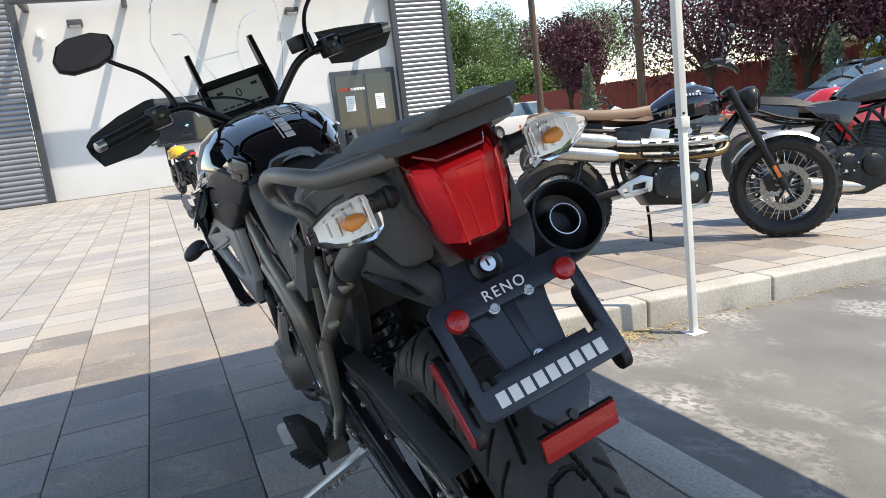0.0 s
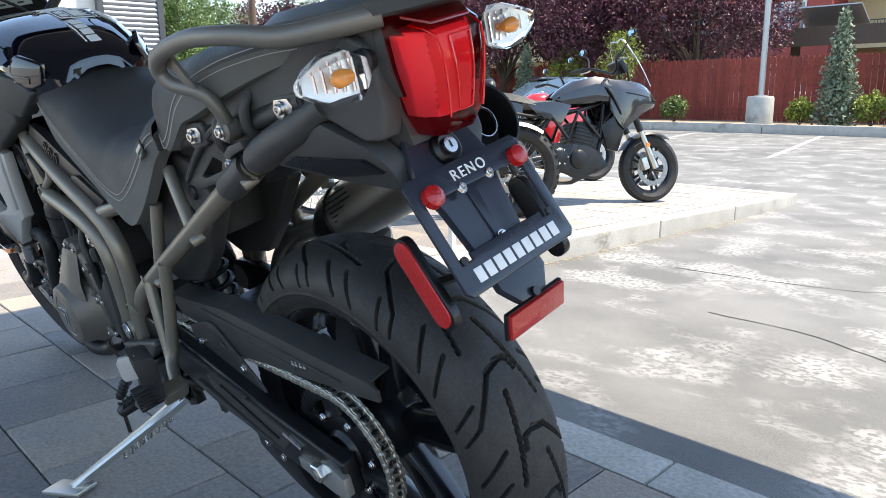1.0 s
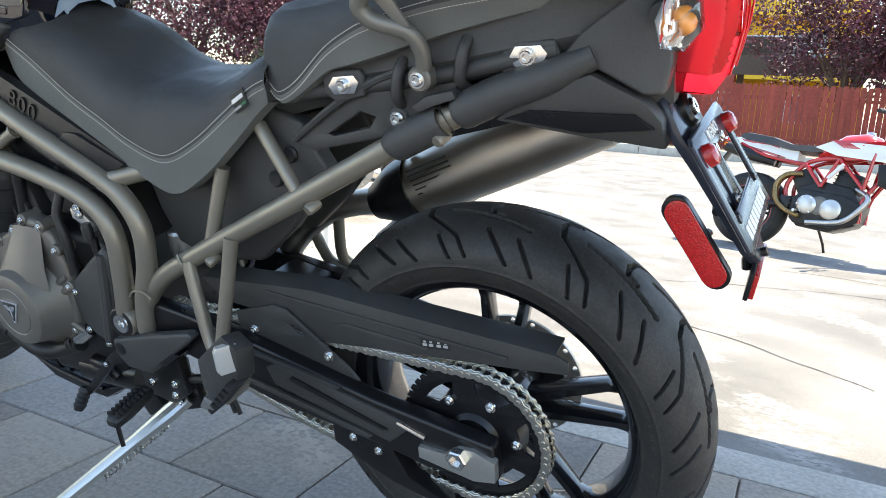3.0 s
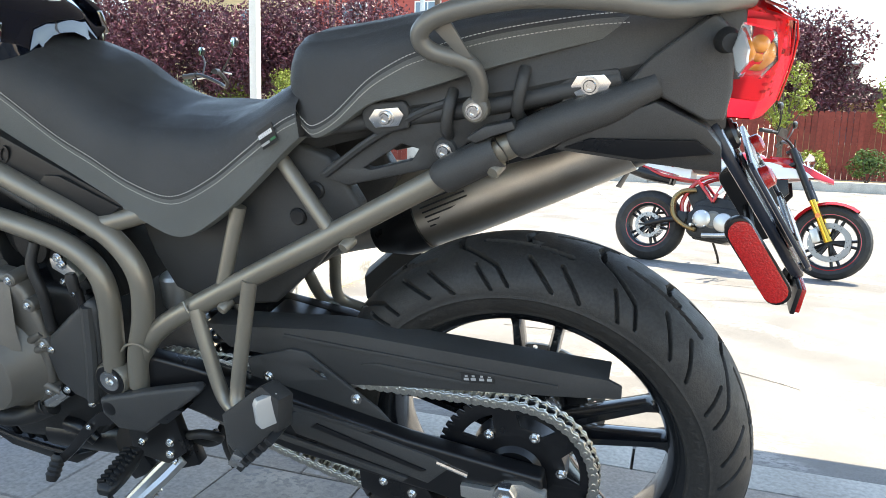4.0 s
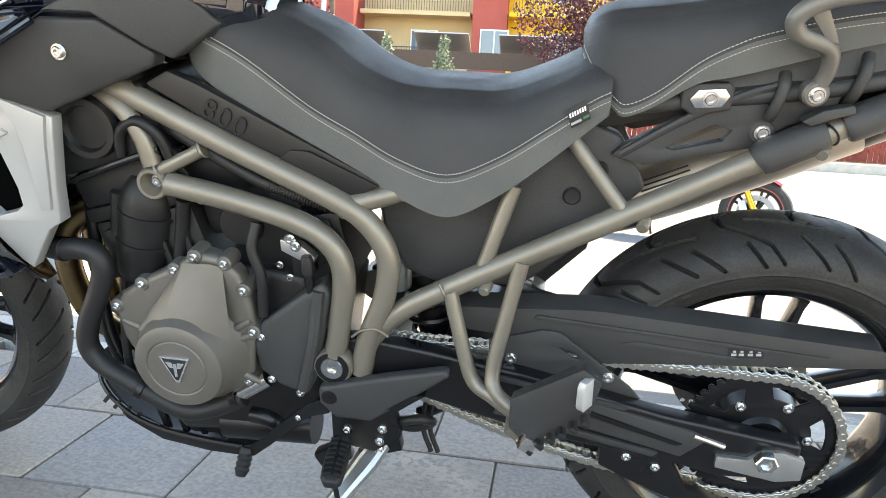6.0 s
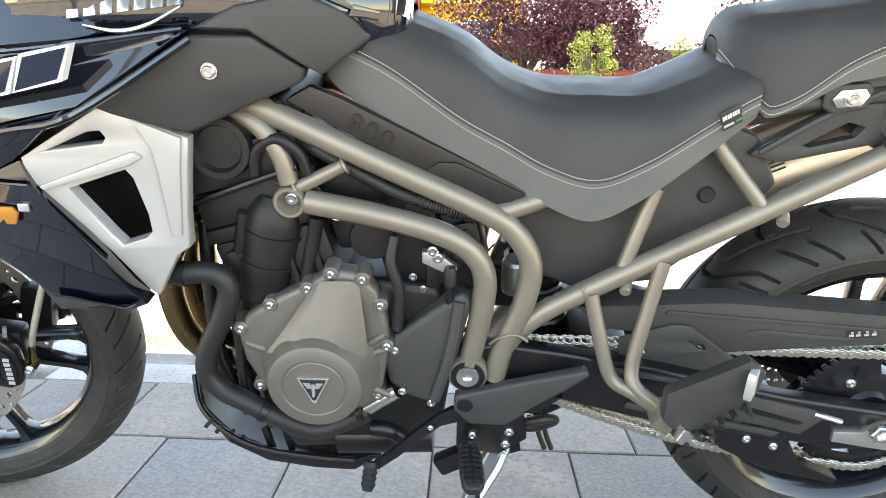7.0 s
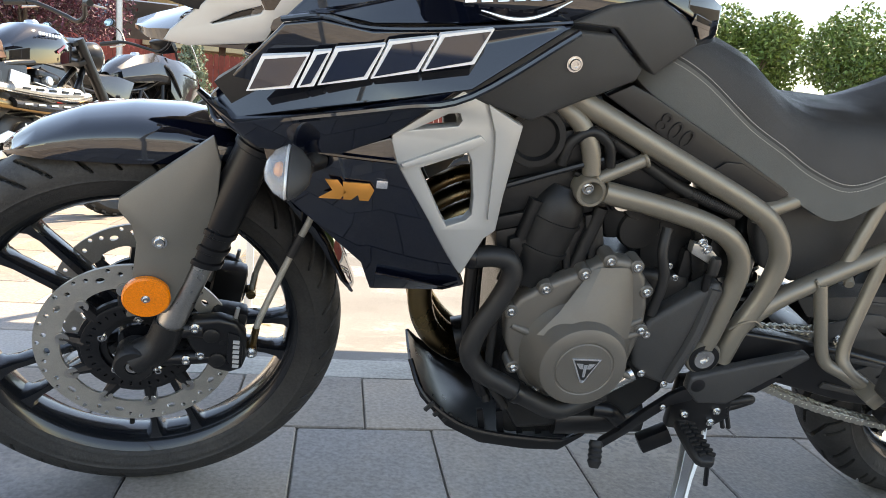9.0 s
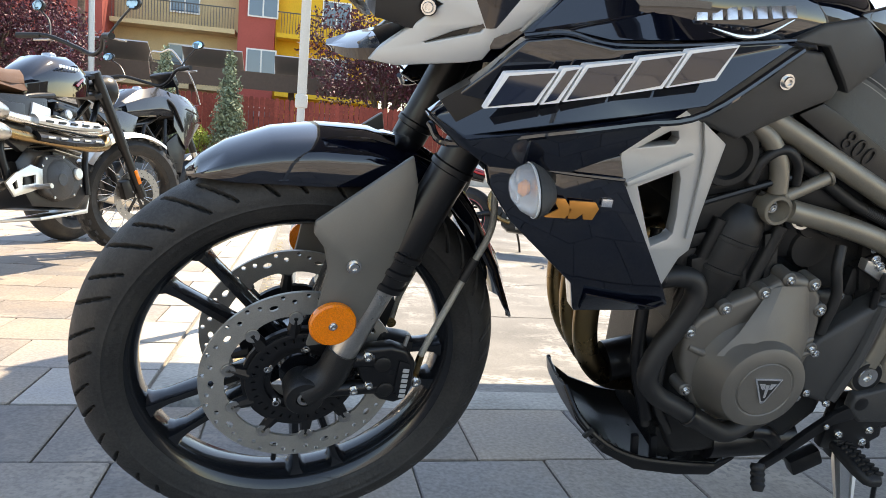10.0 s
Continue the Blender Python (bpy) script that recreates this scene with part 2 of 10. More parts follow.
def tube(pts, r, seg=12, res=6, closed=False, flat=1.0):
    """A round bar through pts; r may be a list, one value a point."""
    path = spline(pts, res, closed) if res > 1 else [Vector(q) for q in pts]
    n = len(path)
    rs = [r] * n if isinstance(r, (int, float)) else [float(np.interp(i / max(1, n - 1), np.linspace(0, 1, len(r)), r)) for i in range(n)]
    bm = bmesh.new()
    rings = []
    side = None
    for i, c in enumerate(path):
        d = (path[(i + 1) % n] - path[i - 1]) if closed else (path[min(i + 1, n - 1)] - path[max(i - 1, 0)])
        d.normalize()
        if side is None:
            side = d.orthogonal().normalized()
        side = (side - d * side.dot(d)).normalized()
        up = d.cross(side)
        rings.append([bm.verts.new(c + rs[i] * (math.cos(a) * side + math.sin(a) * up * flat)) for a in (2 * math.pi * k / seg for k in range(seg))])
    for i in range(n if closed else n - 1):
        a, b = rings[i], rings[(i + 1) % n]
        for k in range(seg):
            bm.faces.new((a[k], a[(k + 1) % seg], b[(k + 1) % seg], b[k]))
    if not closed:
        bm.faces.new(rings[0][::-1])
        bm.faces.new(rings[-1])
    return bm


def lathe(profile, c=(0, 0, 0), axis=(0, 1, 0), seg=40, closed=False):
    """A turned shape: profile (radius, height along the axis)."""
    bm = bmesh.new()
    m = Matrix.Translation(c) @ Vector((0, 0, 1)).rotation_difference(Vector(axis)).to_matrix().to_4x4()
    rings = []
    for r, h in profile:
        if r < 1e-6:
            rings.append([bm.verts.new(m @ Vector((0, 0, h)))])
        else:
            rings.append([bm.verts.new(m @ Vector((r * math.cos(a), r * math.sin(a), h))) for a in (2 * math.pi * k / seg for k in range(seg))])
    pairs = list(zip(rings, rings[1:])) + ([(rings[-1], rings[0])] if closed else [])
    for a, b in pairs:
        for k in range(seg):
            j = (k + 1) % seg
            if len(a) == 1 and len(b) > 1:
                bm.faces.new((a[0], b[j], b[k]))
            elif len(b) == 1 and len(a) > 1:
                bm.faces.new((a[k], a[j], b[0]))
            elif len(a) > 1:
                bm.faces.new((a[k], a[j], b[j], b[k]))
    if not closed:
        for r in (rings[0], rings[-1]):
            if len(r) > 1:
                bm.faces.new(r)
    bmesh.ops.recalc_face_normals(bm, faces=bm.faces)
    return bm


def disc(c, r, depth, axis=(0, 1, 0), bev=0.002, seg=24):
    """A short cylinder from c along the axis."""
    return lathe([(0, 0), (r - bev, 0), (r, bev), (r, depth - bev), (r - bev, depth), (0, depth)], c, axis, seg)


def loft(sections, caps=True, closed=True):
    """Skin over rows of points, all of one length."""
    bm = bmesh.new()
    rows = [[bm.verts.new(p) for p in s] for s in sections]
    k = len(rows[0])
    for a, b in zip(rows, rows[1:]):
        for i in range(k if closed else k - 1):
            j = (i + 1) % k
            try:
                bm.faces.new((a[i], a[j], b[j], b[i]))
            except ValueError:
                pass
    if caps and closed:
        bm.faces.new(rows[0][::-1])
        bm.faces.new(rows[-1])
    bmesh.ops.recalc_face_normals(bm, faces=bm.faces)
    return bm


def text_mesh(body, size, extrude=0.0005, shear=0.0, spacing=1.0):
    """Flat raised letters in the xy plane, centred."""
    cu = bpy.data.curves.new("tmp", "FONT")
    cu.body, cu.size, cu.extrude, cu.shear, cu.space_character = body, size, extrude, shear, spacing
    cu.align_x, cu.align_y = "CENTER", "CENTER"
    ob = bpy.data.objects.new("tmp", cu)
    me = bpy.data.meshes.new_from_object(ob)
    bm = bmesh.new()
    bm.from_mesh(me)
    bpy.data.objects.remove(ob)
    bpy.data.curves.remove(cu)
    bpy.data.meshes.remove(me)
    return bm


def facing(o, right, up):
    """A pose whose x runs along right and whose y runs along up."""
    r = Vector(right).normalized()
    u = Vector(up)
    u = (u - r * u.dot(r)).normalized()
    n = r.cross(u)
    return Matrix(((r.x, u.x, n.x, o[0]), (r.y, u.y, n.y, o[1]), (r.z, u.z, n.z, o[2]), (0, 0, 0, 1)))


_bolt_meshes = {}


def bolts(parent, places, r=0.006, axis=(0, 1, 0), mat=None, m=None):
    """Socket-head bolts, one object each on a shared mesh."""
    r *= 0.78
    key = round(r, 4)
    if key not in _bolt_meshes:
        bm = lathe([(0, r * 0.35), (r * 0.45, r * 0.35), (r * 0.5, r * 0.75), (r * 0.85, r * 0.75), (r, r * 0.55), (r, 0.1 * r), (r * 1.35, 0.1 * r), (r * 1.35, -r * 0.4), (0, -r * 0.4)], axis=(0, 0, 1), seg=12)
        me = bpy.data.meshes.new("bolt")
        bmesh.ops.recalc_face_normals(bm, faces=bm.faces)
        bm.to_mesh(me)
        bm.free()
        me.materials.append(CHROME)
        me.shade_smooth()
        me.set_sharp_from_angle(angle=radians(30))
        _bolt_meshes[key] = me
    q = Vector((0, 0, 1)).rotation_difference(Vector(axis)).to_matrix().to_4x4()
    for p in places:
        ob = new("bolt", _bolt_meshes[key])
        ob.parent = parent
        ob.matrix_local = (m or Matrix()) @ Matrix.Translation(p) @ q

# ---- ground ----
PAVER = material("concrete_paver", (0.300, 0.250, 0.205), 0.74, grain=0.22, grain_size=110, tint=0.95, tint_size=2.2, alt=(0.205, 0.192, 0.186), bump=0.5, bump_size=160, rand=0.20, rough_var=0.08, patch=((0.35, 0.30, 0.25), 4.0, 0.56, 0.72))
PAVERFAR = material("concrete_paver_sheet", (0.365, 0.33, 0.285), 0.75, grain=0.16, grain_size=160, tint=0.85, tint_size=2.2, alt=(0.30, 0.29, 0.29), bump=0.3, bump_size=220, island=0.14)
JOINT = material("joint_sand", (0.26, 0.235, 0.20), 0.9, grain=0.3, grain_size=300)
CONC = material("kerb_concrete", (0.46, 0.44, 0.40), 0.8, grain=0.2, grain_size=90, tint=0.7, tint_size=5, alt=(0.33, 0.315, 0.285), bump=0.5, bump_size=140, patch=((0.20, 0.185, 0.16), 2.5, 0.60, 0.70))
ASPH = material("worn_asphalt", (0.122, 0.120, 0.116), 0.85, grain=0.40, grain_size=260, tint=0.95, tint_size=1.6, alt=(0.195, 0.19, 0.182), bump=0.25, bump_size=320, patch=((0.42, 0.41, 0.395), 2.6, 0.50, 0.74))
PAINT = material("worn_line_paint", (0.42, 0.42, 0.40), 0.7, grain=0.3, grain_size=40, tint=0.9, tint_size=6, alt=(0.25, 0.245, 0.235))
EDGE_Y = -0.522


def pad_z(y):
    """The display pad falls gently away from the paving."""
    return -0.04 * max(0.0, min(7.0, EDGE_Y - 0.03 - y))


def ground_z(x, y):
    """The lot dips away from the edging strip, a kerb's height under the pad, and levels out."""
    d = max(0.0, EDGE_Y - 0.14 - y)
    return -0.012 - 0.128 * min(1.0, d / 0.8) - 0.04 * min(5.6, d)


gx = [-600, -120, -40, -20, -10, -6, -4, -3, -2, -1, 0, 1, 1.5, 2, 3, 5, 8, 12, 20, 40, 120, 600]
gy = [-600, -150, -60, -40, -30, -22, -18, -14, -10, -7, -5, -4, -3, -2.5, -2, -1.6, -1.46, -1.3, -1.0, -0.665, -0.655, 0, 3, 8, 20, 60, 600]
ground = from_lists("ground", [(x, y, ground_z(x, max(y, -60)) - (0.03 if y >= -0.66 else 0)) for y in gy for x in gx],
                    [(j * len(gx) + i, j * len(gx) + i + 1, (j + 1) * len(gx) + i + 1, (j + 1) * len(gx) + i) for j in range(len(gy) - 1) for i in range(len(gx) - 1)], ASPH)
tagged(ground, "worn grey asphalt parking lot", "ground", kind="structure")
# flush strip beside the paving
strip = finish("kerb_strip", join(*[box((x0 + 0.9, EDGE_Y - 0.07, -0.06), (1.794, 0.134, 0.12), bev=0.006) for x0 in (-0.14 - 1.8 * k for k in range(5))] , box((1.724, EDGE_Y - 0.07, -0.06), (0.124, 0.134, 0.12), bev=0.006)), CONC)
tagged(strip, "flush concrete edging strip between paving and asphalt", "kerb", kind="structure")
# raised kerb round the display pad
KX = 1.79
segs = []
for y0, y1 in ((-0.60, -1.58), (-1.58, -2.38), (-2.38, -4.10), (-4.10, -5.40), (-5.40, -6.72)):
    segs.append(box((KX + 0.075, (y0 + y1) / 2, pad_z((y0 + y1) / 2) - 0.115), (0.15, abs(y1 - y0) - 0.006, 0.23), (2.29, 0, 0), 0.016, 3))
segs += [box((KX + 1.5 + 3.0 * k, -6.80, pad_z(-6.8) - 0.115), (2.99, 0.15, 0.23), (0, 0, 0), 0.016, 3) for k in range(5)]
kerb = finish("kerb", join(*segs), CONC)
tagged(kerb, "raised pale concrete kerb, worn along its edge", "kerb", kind="structure")
pad = finish("pavement", join(box((9, 7.73 + EDGE_Y + 0.545, -0.040), (30, 16.55, 0.06)), box((9.93, -3.64, pad_z(-3.64) - 0.040), (16, 6.20, 0.06), (2.29, 0, 0))), JOINT)
tagged(pad, "sand-jointed bed under the concrete pavers", "pavement", kind="structure")

# ---- canopy over the machine: steel legs and a dark roof ----
WHITEPAINT = material("white_powder_coat", (0.78, 0.78, 0.76), 0.35, grain=0.05, grain_size=200, tint=0.3, tint_size=8, alt=(0.66, 0.65, 0.62))
CLOTH = material("dark_canopy_cloth", (0.060, 0.061, 0.066), 0.8, grain=0.2, grain_size=300, bump=0.2, bump_size=400)
# sunlight glows a little through the thin cloth
_ct = CLOTH.node_tree
_tr, _mx = _ct.nodes.new("ShaderNodeBsdfTranslucent"), _ct.nodes.new("ShaderNodeMixShader")
_tr.inputs["Color"].default_value = (0.12, 0.12, 0.13, 1)
_mx.inputs[0].default_value = 0.25
_ct.links.new(_ct.nodes["Principled BSDF"].outputs[0], _mx.inputs[1])
_ct.links.new(_tr.outputs[0], _mx.inputs[2])
_ct.links.new(_mx.outputs[0], _ct.nodes["Material Output"].inputs[0])
canopy = thing("canopy_tent", "pop-up canopy with white steel legs and a dark grey cloth roof", "canopy", pose(0, 0, 0))
CX0, CX1, CY0, CY1, CH = -1.45, 1.60, -1.69, 1.36, 2.08
for x in (CX0, CX1):
    for y in (CY0, CY1):
        zb = ground_z(0, y) if y < 0 else 0.0
        lg = part("leg", join(box((x, y, zb + 0.55), (0.030, 0.030, 1.10), bev=0.003), box((x, y, 1.45), (0.036, 0.036, 1.30), bev=0.003)), WHITEPAINT, canopy, "square white steel canopy leg")
        part("foot", box((x, y, zb + 0.003), (0.085, 0.085, 0.006), bev=0.002), WHITEPAINT, lg)
        part("slider", box((x, y, 0.80), (0.048, 0.048, 0.05), bev=0.006), WHITEPAINT, lg)
        part("button", lathe([(0, 0.020), (0.006, 0.018), (0.006, 0), (0, 0)], (x - 0.004, y, 0.84), (-1, 0.4, 0), 10), SATIN, lg)
zc = CH + 0.70
mx, my = (CX0 + CX1) / 2, (CY0 + CY1) / 2
cb = bmesh.new()
cv = [cb.verts.new(p) for p in ((CX0, CY0, CH), (CX1, CY0, CH), (CX1, CY1, CH), (CX0, CY1, CH), (mx, my - 0.02, zc), (mx, my + 0.02, zc), (CX0, CY0, CH - 0.22), (CX1, CY0, CH - 0.22), (CX1, CY1, CH - 0.22), (CX0, CY1, CH - 0.22))]
for q in ((0, 1, 4), (1, 2, 5, 4), (2, 3, 5), (3, 0, 4, 5), (0, 6, 7, 1), (1, 7, 8, 2), (2, 8, 9, 3), (3, 9, 6, 0)):
    cb.faces.new([cv[k] for k in q])
bmesh.ops.solidify(cb, geom=cb.faces, thickness=0.004)
part("roof", cb, CLOTH, canopy, "dark grey cloth canopy roof", smooth=20)
for s0, s1 in (((CX0, CY0), (CX1, CY0)), ((CX1, CY0), (CX1, CY1)), ((CX1, CY1), (CX0, CY1)), ((CX0, CY1), (CX0, CY0))):
    part("truss_bar", tube([(s0[0], s0[1], CH - 0.03), (s1[0], s1[1], CH - 0.03)], 0.014, 8, 1), WHITEPAINT, canopy)

# ---- the black adventure motorcycle, in its own frame: x ahead, y to its left, z up ----
LEAN_DEG = 13.9
bike = thing("motorcycle", "black adventure touring motorcycle leaning on its side stand, bronze-grey frame", "motorcycle",
             pose(0, -0.02, 0, -LEAN_DEG, 0, 0))
REAR = Vector((0.0, 0, 0.322))
FRONT = Vector((1.574, 0, 0.336))
STEER = 8.0
AXIS_AT = Vector((1.512, 0, 0.336))
AXIS_DIR = Vector((-math.sin(radians(23.5)), 0, math.cos(radians(23.5))))
TURN_M = Matrix.Translation(AXIS_AT) @ Matrix.Rotation(radians(STEER), 4, AXIS_DIR) @ Matrix.Translation(-AXIS_AT)


def fpart(name, bm, mat, parent=None, label="", smooth=38):
    """A part that steers with the fork."""
    return part(name, moved(bm, TURN_M), mat, parent or bike, label, smooth)


def groove_depth(s, u, slots, pitch):
    """How deep the tread is cut at s metres along and u across (-1 to 1)."""
    d = np.zeros_like(s)
    for s0, u0, s1, u1, w in slots:
        for side in (1, -1):
            off = 0 if side == 1 else pitch * 0.5
            ss = (s - off - s0 + pitch * 0.3) % pitch - pitch * 0.3
            ax, ay = ss, (u * side - u0) * 0.115
            bx, by = s1 - s0, (u1 - u0) * 0.115
            k = np.clip((ax * bx + ay * by) / (bx * bx + by * by), 0, 1)
            dist = np.hypot(ax - k * bx, ay - k * by)
            d = np.maximum(d, np.clip((w * 1.2 - dist) / (w * 0.55), 0, 1))
    return d


def tyre_mesh(name, R, bead, half, slots, pitch, n_around=960, n_across=96):
    """A tyre about y with real tread grooves."""
    H = R - bead
    a = np.linspace(-1, 1, n_across)
    # carcass profile: superellipse from bead to bead
    ang = a * radians(128)
    y = half * np.sin(ang) / 1.0
    r = bead + H * 0.42 + (H * 0.58) * np.cos(ang)
    low = np.abs(ang) > radians(90)
    y = np.where(low, np.sign(a) * half * (1 - 0.25 * ((np.abs(ang) - radians(90)) / radians(38)) ** 1.6), y)
    r = np.where(low, bead + H * 0.42 * (1 - ((np.abs(ang) - radians(90)) / radians(38))), r)
    n_pitch = max(1, round(2 * math.pi * R / pitch))
    p = 2 * math.pi * R / n_pitch
    th = np.linspace(0, 2 * math.pi, n_around, endpoint=False)
    TH, A = np.meshgrid(th, np.arange(n_across), indexing="ij")
    U = np.degrees(ang[A]) / 90
    tread = np.clip((92 - np.degrees(np.abs(ang[A]))) / 10, 0, 1)
    cut = groove_depth(TH * R, U, slots, p) * tread * 0.010
    nx, ny = np.cos(ang), np.sin(ang)
    deg = np.degrees(np.abs(ang[A]))
    rib = 0.0016 * np.exp(-((deg - 93.5) / 1.8) ** 2) + 0.0014 * np.exp(-((deg - 121) / 1.6) ** 2)
    mark = (np.sin(TH * 61) * np.sin(TH * 23 + 1) > 0.05) & (np.sin(TH * 3) > -0.3) & (deg > 102) & (deg < 108)
    rib = rib + np.where(mark, 0.0008, 0.0)
    RR = r[A] - cut * np.maximum(nx[A], 0.3)
    YY = y[A] - cut * ny[A] * 0.7 + np.sign(ang[A]) * rib
    verts = np.stack([RR * np.cos(TH), YY, RR * np.sin(TH)], -1).reshape(-1, 3)
    faces = []
    for i in range(n_around):
        j = (i + 1) % n_around
        for k in range(n_across - 1):
            faces.append((i * n_across + k, i * n_across + k + 1, j * n_across + k + 1, j * n_across + k))
    # ribs round the sidewall and a worn band of raised marks
    me = bpy.data.meshes.new(name)
    me.from_pydata(verts.tolist(), [], faces)
    me.update()
    return me


def drilled_disc(r0, r1, y, thick, n, holes=True):
    """A brake disc about the y axis: an even inner edge with scallops, and drilled holes that go through."""
    bm = bmesh.new()

    def P(r, a, h):
        return Vector((r * math.cos(a), h, r * math.sin(a)))

    rows = 3
    dr = (r1 - r0) / rows
    for face, h in ((0, y), (1, y + thick)):
        for row in range(rows):
            for i in range(n):
                a0, a1 = 2 * math.pi * i / n, 2 * math.pi * (i + 1) / n
                am, ra, rb = (a0 + a1) / 2, r0 + dr * row, r0 + dr * (row + 1)
                rm = (ra + rb) / 2
                cut = holes and (i + row * 2) % 3 == 0
                ring = [P(ra, a0, h), P(ra, am, h), P(ra, a1, h), P(rm, a1, h), P(rb, a1, h), P(rb, am, h), P(rb, a0, h), P(rm, a0, h)]
                if not cut:
                    bm.faces.new([bm.verts.new(q) for q in ring])
                    continue
                rad = 0.0042
                c = P(rm, am, h)
                inner = [c + (q - c).normalized() * rad for q in ring]
                vo, vi = [bm.verts.new(q) for q in ring], [bm.verts.new(q) for q in inner]
                for k in range(8):
                    bm.faces.new((vo[k], vo[(k + 1) % 8], vi[(k + 1) % 8], vi[k]))
                if face == 0:
                    vb = [bm.verts.new(q + Vector((0, thick, 0))) for q in inner]
                    for k in range(8):
                        bm.faces.new((vi[k], vi[(k + 1) % 8], vb[(k + 1) % 8], vb[k]))
    for r in (r0, r1):
        for i in range(n * 2):
            a0, a1 = math.pi * i / n, math.pi * (i + 1) / n
            bm.faces.new([bm.verts.new(q) for q in (P(r, a0, y), P(r, a1, y), P(r, a1, y + thick), P(r, a0, y + thick))])
    bmesh.ops.remove_doubles(bm, verts=bm.verts, dist=1e-5)
    bmesh.ops.recalc_face_normals(bm, faces=bm.faces)
    return bm


def lobed_disc(c, r0, r1, y, thick, lobes=10):
    """A floating brake disc: lobed inner edge, sparse round and oval holes, filled sector by sector."""
    bm = bmesh.new()
    for i in range(lobes):
        mid = 0.2 + 2 * math.pi * i / lobes
        angs = [mid - 0.05 + 2 * math.pi / lobes * k / 14 for k in range(15)]
        edge = [(r1, a) for a in angs] + [(r0 + 0.009 - 0.008 * max(-0.4, math.cos(lobes * (a - 0.2))) ** 3, a) for a in angs[::-1]]
        loops = [[(c[0] + r * math.cos(a), c[2] + r * math.sin(a)) for r, a in edge]]
        for da, r, lo in ((0.0, 0.137, 0.0040), (0.13, 0.146, 0.0036), (0.24, 0.141, 0.0038), (0.36, 0.133, 0.0046), (0.47, 0.146, 0.0036)):
            a = mid + da * 1.1
            p = (c[0] + r * math.cos(a), c[2] + r * math.sin(a))
            st = 1.6 if lo > 0.0042 else 1.0
            t, o = (-math.sin(a), math.cos(a)), (math.cos(a), math.sin(a))
            loops.append([(p[0] + lo * (st * math.cos(q) * t[0] + math.sin(q) * o[0]), p[1] + lo * (st * math.cos(q) * t[1] + math.sin(q) * o[1])) for q in (2 * math.pi * k / 10 for k in range(10))])
        edges = []
        for loop in loops:
            vs = [bm.verts.new((x, y, z)) for x, z in loop]
            edges += [bm.edges.new((vs[k], vs[(k + 1) % len(vs)])) for k in range(len(vs))]
        bmesh.ops.triangle_fill(bm, use_beauty=True, use_dissolve=False, edges=edges, normal=(0, 1, 0))
    bmesh.ops.remove_doubles(bm, verts=bm.verts, dist=1e-5)
    top = bmesh.ops.extrude_face_region(bm, geom=bm.faces[:])
    for v in top["geom"]:
        if isinstance(v, bmesh.types.BMVert):
            v.co.y += thick
    bmesh.ops.recalc_face_normals(bm, faces=bm.faces)
    return bm


def cast_wheel(put, c, rim_r, half, groups, spread, phase, hub_r, hub_half, name, label):
    """A cast rim with pairs of slim spokes as parts of their own, about the y axis at c."""
    prof = [(rim_r - 0.006, half - 0.010), (rim_r + 0.011, half), (rim_r + 0.013, half - 0.005), (rim_r + 0.001, half - 0.013), (rim_r - 0.010, half * 0.45),
            (rim_r - 0.012, 0), (rim_r - 0.010, -half * 0.45), (rim_r + 0.001, -half + 0.013), (rim_r + 0.013, -half + 0.005), (rim_r + 0.011, -half), (rim_r - 0.006, -half + 0.010), (rim_r - 0.018, -half * 0.5), (rim_r - 0.021, 0), (rim_r - 0.018, half * 0.5)]
    w = put(name, lathe(prof, c, seg=112, closed=True), WHEELBLACK, None, label)
    put("hub", lathe([(0.012, -hub_half), (hub_r * 0.8, -hub_half), (hub_r * 0.85, -hub_half * 0.5), (hub_r, -hub_half * 0.3), (hub_r, hub_half * 0.3), (hub_r * 0.85, hub_half * 0.5), (hub_r * 0.8, hub_half), (0.012, hub_half)], c, seg=40), WHEELBLACK, w)
    for g in range(groups):
        for s in (-1, 1):
            a = radians(phase) + 2 * math.pi * g / groups
            a1 = a + s * radians(spread)
            a0 = a + s * radians(spread * 1.3)
            secs = []
            for k, wd, d in ((0, 0.016, 0.028), (0.3, 0.010, 0.022), (0.85, 0.0085, 0.019), (0.95, 0.012, 0.022), (1.0, 0.022, 0.028)):
                r = hub_r * 0.8 + (rim_r - 0.016 - hub_r * 0.8) * k
                aa = a0 + (a1 - a0) * k
                o = Vector((math.cos(aa), 0, math.sin(aa)))
                t = Vector((-math.sin(aa), 0, math.cos(aa)))
                p = Vector(c) + o * r
                secs.append([p + t * wd * x + Vector((0, d * y, 0)) for x, y in ((-1, 0.35), (-0.55, 0.9), (0.55, 0.9), (1, 0.35), (1, -0.35), (0.55, -0.9), (-0.55, -0.9), (-1, -0.35))])
            put("spoke", loft(secs), WHEELBLACK, w)
    return w


